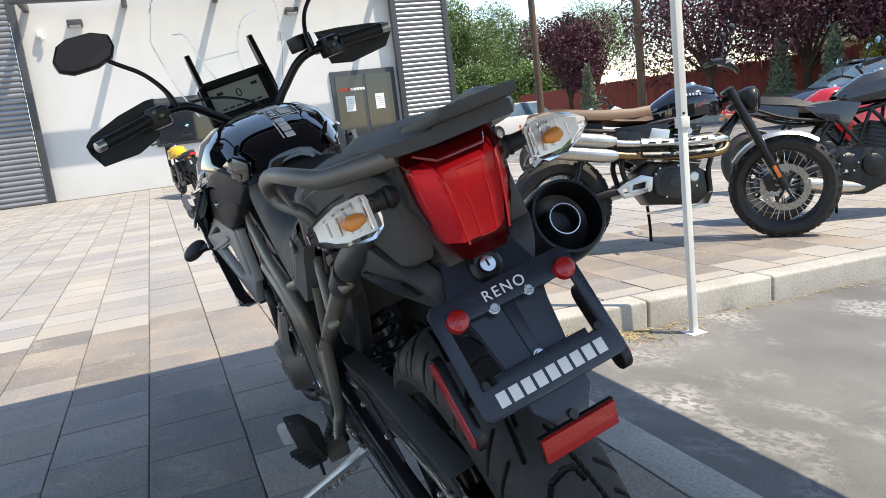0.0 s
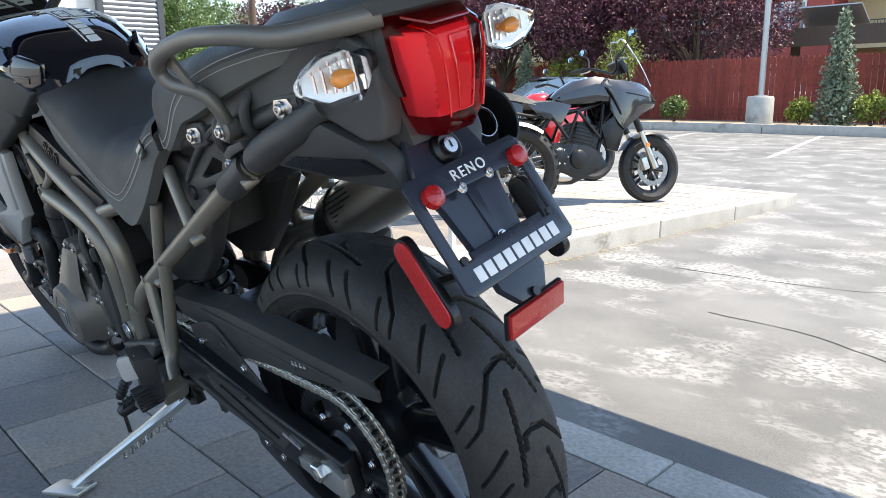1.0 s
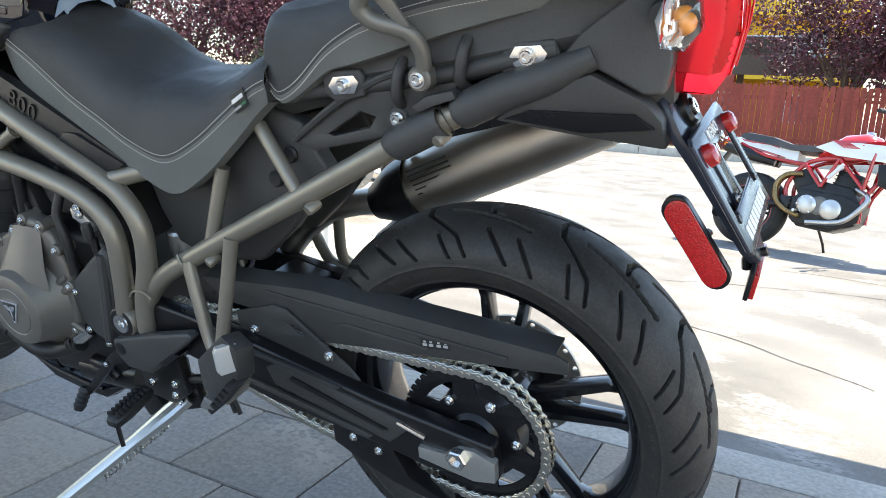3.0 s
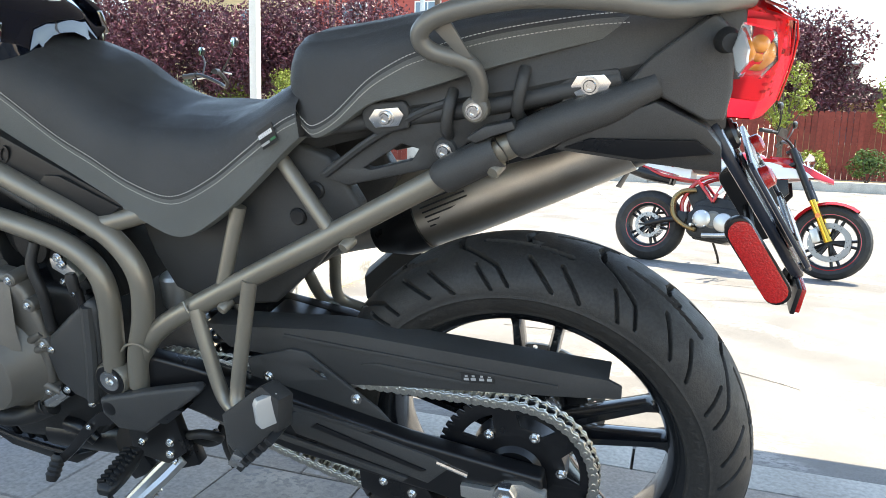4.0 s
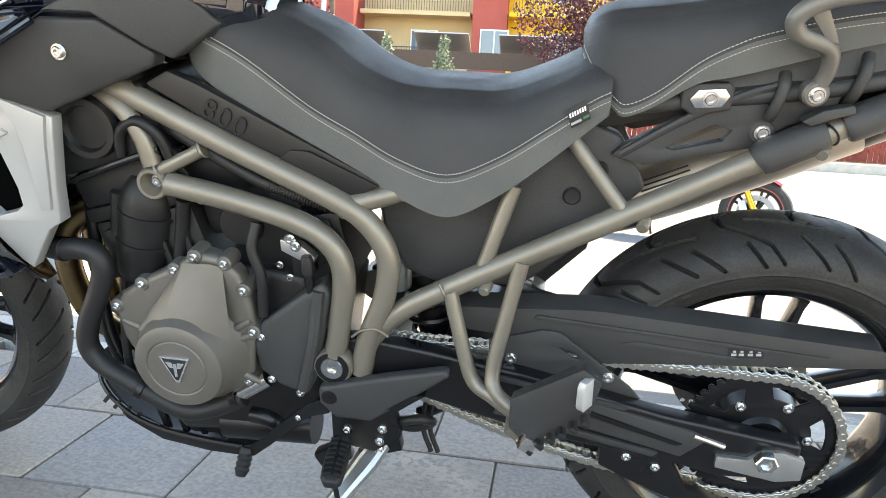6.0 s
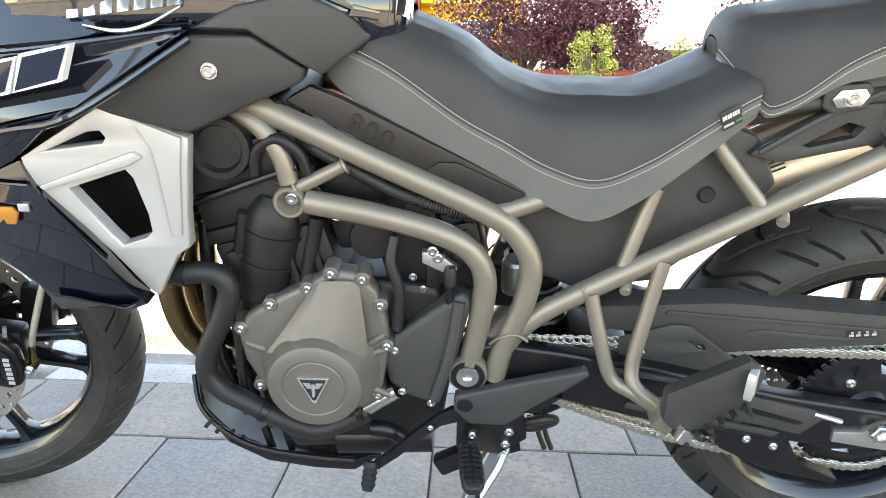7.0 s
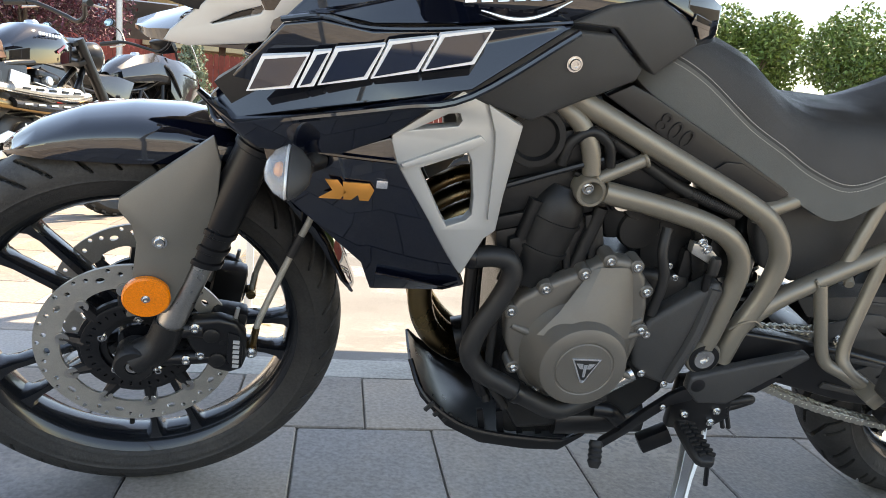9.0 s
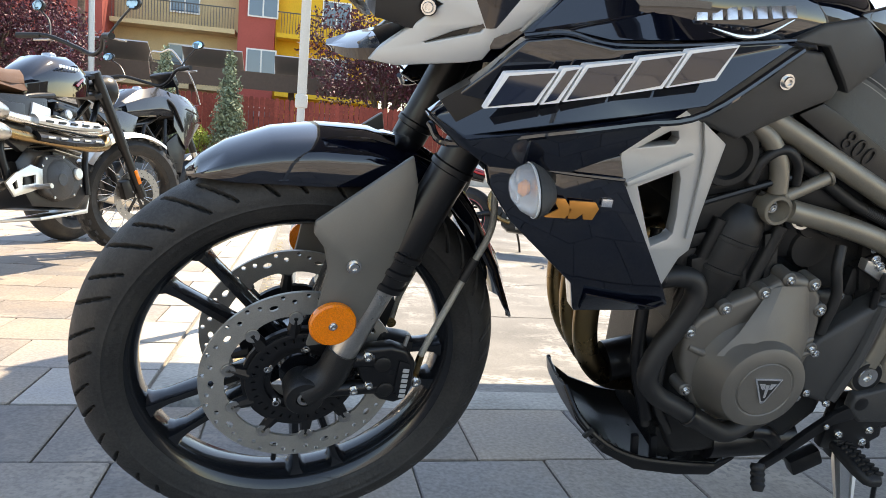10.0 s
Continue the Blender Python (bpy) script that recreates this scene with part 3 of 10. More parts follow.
# --- rear wheel ---
REAR_SLOTS = [(0.0, -0.02, 0.006, 0.17, 0.0034), (0.006, 0.17, 0.066, 0.56, 0.0027), (0.066, 0.56, 0.084, 0.86, 0.0022), (0.034, 0.52, 0.056, 0.90, 0.0024), (0.110, 0.40, 0.152, 0.86, 0.0026), (0.158, 0.46, 0.196, 0.90, 0.0026),
              (0.040, 0.10, 0.168, 0.30, 0.0026), (0.100, -0.01, 0.104, 0.12, 0.0032), (0.104, 0.12, 0.122, 0.16, 0.0026)]
rear_wheel = cast_wheel(lambda n, b, m, p, l="": part(n, b, m, p or bike, l), REAR, 0.226, 0.067, 5, 9.0, 22, 0.062, 0.075, "rear_wheel", "black cast rear wheel with paired spokes")
me = tyre_mesh("tyre", 0.322, 0.227, 0.080, REAR_SLOTS, 0.202, 1150, 150)
t_rear = link("tyre", me, RUBBER, rear_wheel, "black road tyre with angled grooves")
t_rear.location = REAR
d = part("brake_disc", drilled_disc(0.078, 0.110, -0.072, 0.005, 60), DISC, rear_wheel, "drilled steel rear brake disc")
d.location = REAR
part("disc_carrier", lathe([(0.05, -0.066), (0.082, -0.071), (0.082, -0.067), (0.05, -0.060)], REAR, seg=36, closed=True), SATIN, rear_wheel)
part("valve", tube([REAR + Vector((0.05, 0.02, -0.185)), REAR + Vector((0.045, 0.022, -0.15))], 0.004, 8, 1), SATIN, rear_wheel)

# --- sprocket, chain, swingarm ---
SPR_Y = 0.098
def sprocket(c, r, teeth, y0, y1):
    loop = []
    for i in range(teeth * 4):
        a = 2 * math.pi * i / (teeth * 4)
        rr = r + (0.0045 if i % 4 in (0, 1) else -0.004)
        loop.append((c[0] + rr * math.cos(a), c[2] + rr * math.sin(a)))
    holes = []
    for k in range(6):
        a0 = 2 * math.pi * k / 6 + 0.5
        pts = []
        for t in range(6):
            a = a0 + 0.72 * t / 5
            pts.append((c[0] + r * 0.84 * math.cos(a), c[2] + r * 0.84 * math.sin(a)))
        for t in range(6):
            a = a0 + 0.62 - 0.52 * t / 5
            pts.append((c[0] + r * 0.62 * math.cos(a), c[2] + r * 0.62 * math.sin(a)))
        holes.append(pts)
    return ring_holes(loop, holes, y0, y1)


spr = part("sprocket", sprocket(REAR, 0.112, 50, SPR_Y - 0.003, SPR_Y + 0.003), SATIN, bike, "black rear sprocket")
part("sprocket_carrier", lathe([(0, SPR_Y + 0.002), (0.034, SPR_Y + 0.012), (0.040, SPR_Y + 0.004), (0.072, SPR_Y + 0.002), (0.072, SPR_Y - 0.03), (0, SPR_Y - 0.03)], REAR, seg=36), SATIN, spr)
bolts(spr, [REAR + Vector((0.066 * math.cos(a), SPR_Y + 0.006, 0.066 * math.sin(a))) for a in (radians(55 + 60 * k) for k in range(6))], 0.0075)

# chain round both sprockets
DRIVE = Vector((0.572, 0, 0.395))
def chain_path(n):
    R1, R2 = 0.112, 0.036
    d = Vector((DRIVE.x - REAR.x, DRIVE.z - REAR.z))
    L = d.length
    base = math.atan2(d.y, d.x)
    off = math.acos((R1 - R2) / L)
    a_up, a_dn = base + off, base - off
    pts = []
    def arc(c, r, a0, a1, k):
        return [(c.x + r * math.cos(a0 + (a1 - a0) * i / k), c.z + r * math.sin(a0 + (a1 - a0) * i / k)) for i in range(k + 1)]
    pts += arc(REAR, R1, a_up, a_dn + 2 * math.pi, 40)
    low = arc(DRIVE, R2, a_dn, a_up - 0, 1)[0]
    p0 = pts[-1]
    pts += [(p0[0] + (low[0] - p0[0]) * k / 12, p0[1] + (low[1] - p0[1]) * k / 12 - 0.030 * math.sin(math.pi * k / 12)) for k in range(1, 12)]
    pts += arc(DRIVE, R2, a_dn, a_up, 14)
    pts.append(pts[0])
    P = np.array(pts)
    s = np.concatenate([[0], np.cumsum(np.hypot(*np.diff(P, axis=0).T))])
    at = np.linspace(0, s[-1], n, endpoint=False)
    return np.stack([np.interp(at, s, P[:, 0]), np.interp(at, s, P[:, 1])], 1)


def link_mesh(outer):
    gap, w = (0.0098, 0.0026) if outer else (0.0068, 0.0024)
    bms = []
    for sgn in (-1, 1):
        poly = []
        for c0, a0 in ((0.008, -90), (-0.008, 90)):
            poly += [(c0 + 0.0078 * math.cos(radians(a0 + 30 * k)), 0.0078 * math.sin(radians(a0 + 30 * k))) for k in range(7)]
            poly.append((c0 * 0.0, 0.0048 if a0 < 0 else -0.0048))
        y = sgn * gap
        bms.append(prism(poly, min(y, y + sgn * w), max(y, y + sgn * w), 0.0006, 1))
    for x in (-0.008, 0.008):
        bms.append(lathe([(0, -gap - (0.004 if outer else 0)), (0.0032, -gap - (0.004 if outer else 0)), (0.0032, gap + (0.004 if outer else 0)), (0, gap + (0.004 if outer else 0))] if outer else [(0, -gap), (0.0052, -gap), (0.0052, gap), (0, gap)], (x, 0, 0), seg=8))
    bm = join(*bms)
    me = bpy.data.meshes.new("link")
    bm.to_mesh(me)
    bm.free()
    me.materials.append(CHAINM)
    me.shade_smooth()
    me.set_sharp_from_angle(angle=radians(35))
    return me


chain = part("chain", tube([(0.565, SPR_Y, 0.431), (0.568, SPR_Y, 0.431)], 0.004, 6, 1), CHAINM, bike, "oiled steel drive chain")
_cp = chain_path(122)
_lm = (link_mesh(True), link_mesh(False))
for i in range(len(_cp)):
    a, b = _cp[i], _cp[(i + 1) % len(_cp)]
    ob = new("link", _lm[i % 2])
    ob.parent = chain
    ob.matrix_local = pose((a[0] + b[0]) / 2, SPR_Y, (a[1] + b[1]) / 2, 0, -math.degrees(math.atan2(b[1] - a[1], b[0] - a[0])), 0)

# swingarm: two beams and a bridge
SW = [(0.655, 0.445), (0.600, 0.452), (0.500, 0.440), (0.360, 0.418), (0.150, 0.372), (0.010, 0.352), (-0.045, 0.345), (-0.052, 0.282), (0.060, 0.272), (0.110, 0.283), (0.200, 0.296), (0.340, 0.312), (0.410, 0.330), (0.560, 0.368), (0.655, 0.372)]
swing = part("swingarm", join(prism(SW, 0.112, 0.142, 0.007, 3), mirrored(prism(SW, 0.112, 0.142, 0.007, 3)), box((0.44, 0, 0.40), (0.10, 0.25, 0.06), (0, -10, 0), 0.012)), SATIN, bike, "black swingarm")
part("swingarm_panel", prism([(0.345, 0.383), (0.315, 0.398), (0.11, 0.353), (0.082, 0.342), (0.12, 0.304), (0.33, 0.352)], 0.138, 0.146, 0.004), MATTE, swing)
part("swingarm_rib", prism([(0.440, 0.412), (0.43, 0.420), (0.20, 0.382), (0.21, 0.376)], 0.140, 0.147, 0.002), MATTE, swing)
part("swingarm_rib", prism([(0.400, 0.345), (0.395, 0.356), (0.150, 0.308), (0.16, 0.299)], 0.140, 0.147, 0.002), MATTE, swing)
part("swingarm_rib", prism([(0.300, 0.372), (0.29, 0.380), (0.120, 0.330), (0.13, 0.326)], 0.145, 0.149, 0.0015), SATIN, swing)
adj = part("chain_adjuster", prism([(0.070, 0.316), (0.070, 0.296), (-0.018, 0.282), (-0.052, 0.290), (-0.052, 0.324), (-0.020, 0.336), (0.006, 0.333), (0.026, 0.316)], 0.135, 0.1495, 0.002), ALU, swing, "silver axle adjuster plate")
part("adjuster_bolt", tube([(0.060, 0.143, 0.331), (0.105, 0.143, 0.345)], 0.0045, 8, 1), CHROME, swing)
part("axle_nut", lathe([(0, 0.0), (0.0165, 0.0), (0.0165, 0.012), (0.0145, 0.014), (0.009, 0.014), (0.009, 0.008), (0, 0.008)], (0.003, 0.149, 0.321), seg=6), CHROME, swing, "steel axle nut", smooth=20)
part("axle", lathe([(0, -0.15), (0.010, -0.15), (0.010, 0.15), (0, 0.15)], REAR, seg=16), STEEL, swing)

# chain guard, a long folded plastic
G_EDGE = [(0.481, 0.505), (0.407, 0.509), (0.284, 0.518), (0.254, 0.519), (0.122, 0.511), (-0.125, 0.497)]
G_TOP = G_EDGE + [(-0.142, 0.489), (-0.142, 0.471), (-0.086, 0.464), (0.043, 0.452), (0.169, 0.440), (0.252, 0.430), (0.338, 0.460), (0.447, 0.468)]
guard = part("chain_guard", join(prism(G_TOP, 0.106, 0.112, 0.002), slab([(x, 0.112, z) for x, z in G_EDGE] + [(x, 0.070, z + 0.004) for x, z in G_EDGE[::-1]], 0.004, 0.0015, inward=(0, 0, -1))), MATTE, bike, "matte black chain guard")
part("guard_rib", prism([(0.350, 0.498), (0.345, 0.505), (0.240, 0.498), (0.060, 0.487), (-0.060, 0.480), (-0.06, 0.476), (0.060, 0.481)], 0.111, 0.1150, 0.001), MATTE, guard)
part("guard_rib", prism([(0.225, 0.470), (0.200, 0.476), (0.060, 0.466), (0.062, 0.460), (0.150, 0.462)], 0.111, 0.1140, 0.001), MATTE, guard)
part("guard_bracket", ring_holes([(0.412, 0.454), (0.335, 0.480), (0.310, 0.478), (0.204, 0.398), (0.190, 0.382), (0.262, 0.392), (0.339, 0.413), (0.372, 0.408), (0.408, 0.417)], [[(0.318, 0.458), (0.285, 0.451), (0.276, 0.436), (0.292, 0.438)]], 0.112, 0.118), MATTE, guard)
bolts(guard, [(0.379, 0.119, 0.430), (0.235, 0.119, 0.413)], 0.0085)
tag = part("warning_label", box((0.050, 0.1126, 0.474), (0.047, 0.0006, 0.0155), (0, 6, 0)), DARKPRINT, guard, "small black label with pale pictograms")
for k, x in enumerate((-0.017, -0.006, 0.006, 0.016)):
    part("pictogram", join(*[box((0.050 + x, 0.1132, 0.474 - 0.105 * x + dz), (w, 0.0004, h), (0, 6, 0)) for dz, w, h in ((0.003, 0.004, 0.003), (-0.002, 0.007, 0.004))]), GREYPRINT, tag)
# lower chain runner
part("chain_runner", prism([(0.235, 0.262), (0.235, 0.315), (0.130, 0.290), (0.100, 0.235), (0.030, 0.205), (0.035, 0.195), (0.13, 0.215), (0.19, 0.24)], 0.105, 0.135, 0.004), SATIN, swing)
bolts(swing, [(0.195, 0.137, 0.285), (0.150, 0.137, 0.272)], 0.007)
# linkage and shock
shock = part("shock", tube([(0.50, 0, 0.33), (0.555, 0, 0.62)], 0.030, 16, 1), SATIN, bike, "black rear shock absorber")
part("spring", tube([(0.505 + 0.055 * k / 96 + 0.040 * math.cos(k * 0.52), 0.040 * math.sin(k * 0.52), 0.365 + 0.225 * k / 96) for k in range(97)], 0.0055, 6, 1), SATIN, shock)
part("reservoir", join(lathe([(0, 0), (0.024, 0), (0.026, 0.004), (0.026, 0.05), (0.022, 0.055), (0, 0.055)], (0.570, 0.055, 0.50), (0, 0, 1), 20)), ALU, bike)
part("linkage", prism([(0.56, 0.33), (0.52, 0.345), (0.43, 0.285), (0.44, 0.262), (0.50, 0.275)], 0.03, 0.05, 0.004), ALU, bike, "silver suspension linkage")
part("linkage_arm", tube([(0.53, 0.062, 0.262), (0.43, 0.062, 0.325)], 0.012, 10, 1), SATIN, bike)
bolts(bike, [(0.533, 0.078, 0.262)], 0.010)

# --- frame tubes, each side the same ---
def rail(name, pts, r, label=""):
    for s in (1, -1):
        part(name, tube([(x, y * s, z) for x, y, z in pts], r, 16, 8), FRAME, bike, label if s == 1 else label)


rail("frame_rail", [(1.20, 0.045, 0.920), (1.08, 0.095, 0.868), (0.932, 0.128, 0.806), (0.778, 0.140, 0.738), (0.640, 0.142, 0.676), (0.588, 0.142, 0.642), (0.560, 0.143, 0.592), (0.566, 0.144, 0.528), (0.592, 0.145, 0.455), (0.604, 0.145, 0.395)], 0.0168, "bronze-grey steel frame rail")
rail("frame_rail", [(0.876, 0.146, 0.680), (0.780, 0.146, 0.662), (0.690, 0.146, 0.637), (0.642, 0.146, 0.606), (0.624, 0.147, 0.560), (0.633, 0.148, 0.480), (0.643, 0.149, 0.425)], 0.0172, "bronze-grey steel frame rail")
rail("frame_rail", [(0.985, 0.118, 0.808), (0.935, 0.134, 0.783), (0.908, 0.140, 0.745), (0.898, 0.142, 0.705)], 0.0138, "bronze-grey steel frame rail")
rail("frame_brace", [(0.888, 0.143, 0.697), (0.818, 0.139, 0.733)], 0.0098)
rail("frame_brace", [(0.618, 0.138, 0.664), (0.560, 0.120, 0.678), (0.50, 0.090, 0.694)], 0.0148)
rail("subframe_rail", [(0.602, 0.140, 0.400), (0.590, 0.140, 0.450), (0.545, 0.137, 0.502), (0.464, 0.132, 0.552), (0.245, 0.122, 0.672), (0.069, 0.112, 0.768), (-0.035, 0.104, 0.818)], 0.0158, "bronze-grey rear subframe tube")
rail("frame_brace", [(0.390, 0.110, 0.700), (0.428, 0.128, 0.575)], 0.0110)
rail("frame_brace", [(0.318, 0.098, 0.765), (0.245, 0.122, 0.680)], 0.0105)
for _s in (1, -1):
    part("pannier_rail", tube([(0.330, 0.092 * _s, 0.800), (0.180, 0.092 * _s, 0.822), (0.02, 0.096 * _s, 0.846), (-0.12, 0.092 * _s, 0.878)], 0.0112, 16, 8), MATTE, bike)
    for q in ((0.225, 0.122, 0.683), (0.428, 0.129, 0.572), (0.025, 0.110, 0.792)):
        part("frame_lug", lathe([(0, -0.011), (0.007, -0.011), (0.0085, -0.008), (0.0085, 0.008), (0.007, 0.011), (0, 0.011)], (q[0] - 0.008, (q[1] + 0.008) * _s, q[2] - 0.017), (0.3, _s, -0.35), 14), FRAME, bike)
    # weld beads where the tubes meet
    for c, r, ax in (((0.430, 0.131, 0.571), 0.0135, (-0.3, 0, 0.95)), ((0.247, 0.122, 0.676), 0.0130, (0.65, 0, 0.75)), ((0.888, 0.143, 0.699), 0.0120, (-0.9, 0, 0.45)), ((0.626, 0.139, 0.663), 0.0172, (-0.9, 0, 0.25)), ((0.820, 0.139, 0.732), 0.0120, (-0.9, 0, 0.45))):
        part("weld", lathe([(r, -0.0025), (r + 0.0016, 0), (r, 0.0025), (r - 0.002, 0)], (c[0], c[1] * _s, c[2]), ax, 20, True), FRAME, bike)
# footrest hanger, a V of two bars
rail("hanger_bar", [(0.470, 0.142, 0.546), (0.455, 0.152, 0.490), (0.432, 0.165, 0.418), (0.398, 0.180, 0.400), (0.362, 0.195, 0.385)], 0.0110, "bronze-grey passenger footrest hanger")
rail("hanger_bar", [(0.372, 0.138, 0.600), (0.388, 0.150, 0.520), (0.402, 0.165, 0.440), (0.396, 0.180, 0.410), (0.362, 0.195, 0.388)], 0.0110, "bronze-grey passenger footrest hanger")
# open tube end with its bolt, pivot, welds
for s in (1, -1):
    f = (lambda b: b) if s == 1 else mirrored
    part("engine_mount", f(lathe([(0.0, 0.136), (0.010, 0.136), (0.017, 0.156), (0.0215, 0.156), (0.0235, 0.153), (0.0235, 0.118), (0, 0.118)], (0.897, 0, 0.680), seg=28)), FRAME, bike, "open frame tube end with a recessed bolt")
    piv = part("swingarm_pivot", f(lathe([(0, 0.158), (0.016, 0.158), (0.018, 0.163), (0.028, 0.163), (0.031, 0.158), (0.031, 0.11), (0, 0.11)], (0.645, 0, 0.407), seg=28)), FRAME, bike, "bronze-grey swingarm pivot with a silver bolt")
    part("pivot_recess", f(lathe([(0.017, 0.1605), (0.026, 0.1605), (0.026, 0.1642), (0.017, 0.1642)], (0.645, 0, 0.407), seg=28, closed=True)), SATIN, piv)
    part("pivot_bolt", f(lathe([(0, 0.160), (0.007, 0.160), (0.008, 0.165), (0.017, 0.166), (0.019, 0.162), (0.019, 0.15), (0, 0.15)], (0.645, 0, 0.407), seg=24)), CHROME, piv)
    part("weld", f(tube([(0.558, 0.158, 0.470), (0.576, 0.160, 0.482), (0.598, 0.160, 0.477), (0.614, 0.156, 0.462)], 0.0022, 6, 4)), FRAME, bike)
    part("weld", f(tube([(0.486, 0.147, 0.558), (0.478, 0.150, 0.545), (0.470, 0.146, 0.533)], 0.0022, 6, 4)), FRAME, bike)
bolts(bike, [(0.897, 0.139, 0.680), (0.564, 0.135, 0.404)], 0.0085)

# --- rider's footrest, gear lever, heel plate ---
heel = part("heel_plate", prism([(0.664, 0.378), (0.640, 0.384), (0.560, 0.408), (0.470, 0.432), (0.462, 0.423), (0.530, 0.368), (0.585, 0.325), (0.640, 0.325), (0.665, 0.350)], 0.155, 0.176, 0.006, 3), MATTE, bike, "matte black heel plate")
part("heel_slot", prism([(0.560, 0.352), (0.520, 0.382), (0.500, 0.384), (0.54, 0.352)], 0.15, 0.1765, 0.001), SATIN, heel)
part("heel_hole", lathe([(0, 0.1765), (0.011, 0.1765), (0.0125, 0.176), (0.0125, 0.17), (0, 0.17)], (0.648, 0, 0.362), seg=20), SATIN, heel)
hang = part("footrest_bracket", prism([(0.66, 0.35), (0.56, 0.36), (0.545, 0.270), (0.59, 0.235), (0.66, 0.245)], 0.120, 0.140, 0.005), SATIN, bike)
bolts(hang, [(0.634, 0.142, 0.320), (0.634, 0.142, 0.275), (0.580, 0.142, 0.260), (0.575, 0.142, 0.285)], 0.0075)
peg = part("footrest", bevel(loft([[(x + dx * k, y, z + dz * k) for dx, dz in ((-0.015, -0.010), (0.015, -0.010), (0.019, 0.003), (0.014, 0.011), (-0.014, 0.011), (-0.019, 0.003))] for x, y, z, k in ((0.640, 0.150, 0.262, 0.80), (0.637, 0.172, 0.260, 1.0), (0.634, 0.210, 0.256, 1.06), (0.632, 0.234, 0.254, 0.95), (0.631, 0.244, 0.253, 0.60))]), 0.003, 2, 30), HOSE, bike, "black ribbed rubber footrest")
for k in range(8):
    for dx in (-0.0085, 0.0085):
        part("tread_rib", box((0.638 - 0.001 * k + dx, 0.164 + 0.0098 * k, 0.2735 - 0.0010 * k), (0.013, 0.0052, 0.007), (0, 0, 18 * (1 if dx > 0 else -1)), 0.0018), HOSE, peg)
part("feeler", tube([(0.626, 0.236, 0.247), (0.620, 0.240, 0.207)], 0.0042, 8, 1), SATIN, peg)
lev = part("gear_lever", prism([(0.642, 0.352), (0.668, 0.352), (0.690, 0.338), (0.728, 0.302), (0.764, 0.262), (0.790, 0.240), (0.795, 0.228), (0.784, 0.224), (0.752, 0.252), (0.716, 0.288), (0.684, 0.318), (0.650, 0.330)], 0.162, 0.174, 0.003), SATIN, bike, "black gear lever with a rubber toe piece")
part("toe_rubber", lathe([(0, 0), (0.010, 0.0), (0.0125, 0.006)] + [(0.0125 - 0.002 * (k % 2), 0.008 + 0.0045 * k) for k in range(8)] + [(0.008, 0.046), (0, 0.046)], (0.796, 0.168, 0.236), (0.10, 0.55, -0.78), 16), HOSE, lev)
bolts(lev, [(0.700, 0.178, 0.318)], 0.005)
rod = part("gear_rod", tube([(0.676, 0.150, 0.560), (0.674, 0.152, 0.480), (0.694, 0.155, 0.365)], 0.0065, 10, 4), SATIN, bike)
arm = part("gear_arm", prism([(0.715, 0.610), (0.715, 0.592), (0.670, 0.570), (0.664, 0.585), (0.685, 0.603)], 0.135, 0.152, 0.003), ALU, bike, "small silver gear change arm")
part("rod_boot", lathe([(0, 0), (0.0085, 0), (0.0095, 0.02), (0.007, 0.028), (0, 0.028)], (0.674, 0.158, 0.562), (0.02, 0, 1), 14), HOSE, rod)
bolts(bike, [(0.700, 0.150, 0.610), (0.692, 0.153, 0.601)], 0.008)
# side stand
SD, SN = Vector((0.150, 0.252, -0.139)).normalized(), Vector((0.10, 0.42, 0.90))
SWD = SD.cross(SN).normalized()
SN = SWD.cross(SD)
leg_rows = []
for k, w, h in ((0.0, 0.017, 0.010), (0.12, 0.020, 0.010), (0.35, 0.014, 0.008), (0.85, 0.0115, 0.0075), (1.0, 0.016, 0.006)):
    c = Vector((0.585, 0.115, 0.235)) + Vector((0.150, 0.252, -0.139)) * k
    leg_rows.append([c + SWD * w * a + SN * h * b for a, b in ((-1, -0.6), (-0.7, -1), (0.7, -1), (1, -0.6), (1, 0.6), (0.6, 1), (0.45, 0.55), (-0.45, 0.55), (-0.6, 1), (-1, 0.6))])
ss = part("side_stand", loft(leg_rows), ALU, bike, "bare aluminium side stand folded down", smooth=20)
part("stand_foot", moved(box((0, 0, 0), (0.100, 0.058, 0.012), bev=0.005, seg=2), pose(0.738, 0.370, 0.0965, 13.9, 0, 28)), ALU, ss, "flat aluminium foot on the paving")
part("stand_spring", tube([(0.606 + 0.066 * k / 70 + 0.0075 * math.cos(k * 1.7), 0.150 + 0.110 * k / 70 + 0.003, 0.196 - 0.062 * k / 70 + 0.0075 * math.sin(k * 1.7)) for k in range(70)], 0.0017, 6, 1), STEEL, ss)
bolts(ss, [(0.585, 0.132, 0.235)], 0.009)
part("stand_bracket", prism([(0.62, 0.26), (0.56, 0.27), (0.55, 0.22), (0.60, 0.20)], 0.09, 0.112, 0.003), SATIN, bike)
part("stand_switch", box((0.665, 0.12, 0.205), (0.06, 0.025, 0.035), (0, 30, 0), 0.006), SATIN, bike)
for k, dx in enumerate((0, 0.012)):
    part("breather_hose", tube([(0.50 + dx, 0.06, 0.33), (0.51 + dx, 0.075, 0.25), (0.495 + dx, 0.08, 0.20)], 0.0045, 8, 4), HOSE, bike)
part("loom", tube([(0.60, 0.09, 0.30), (0.56, 0.12, 0.29), (0.515, 0.13, 0.305), (0.50, 0.11, 0.285), (0.54, 0.10, 0.262), (0.60, 0.10, 0.28)], 0.008, 10, 5), HOSE, bike)

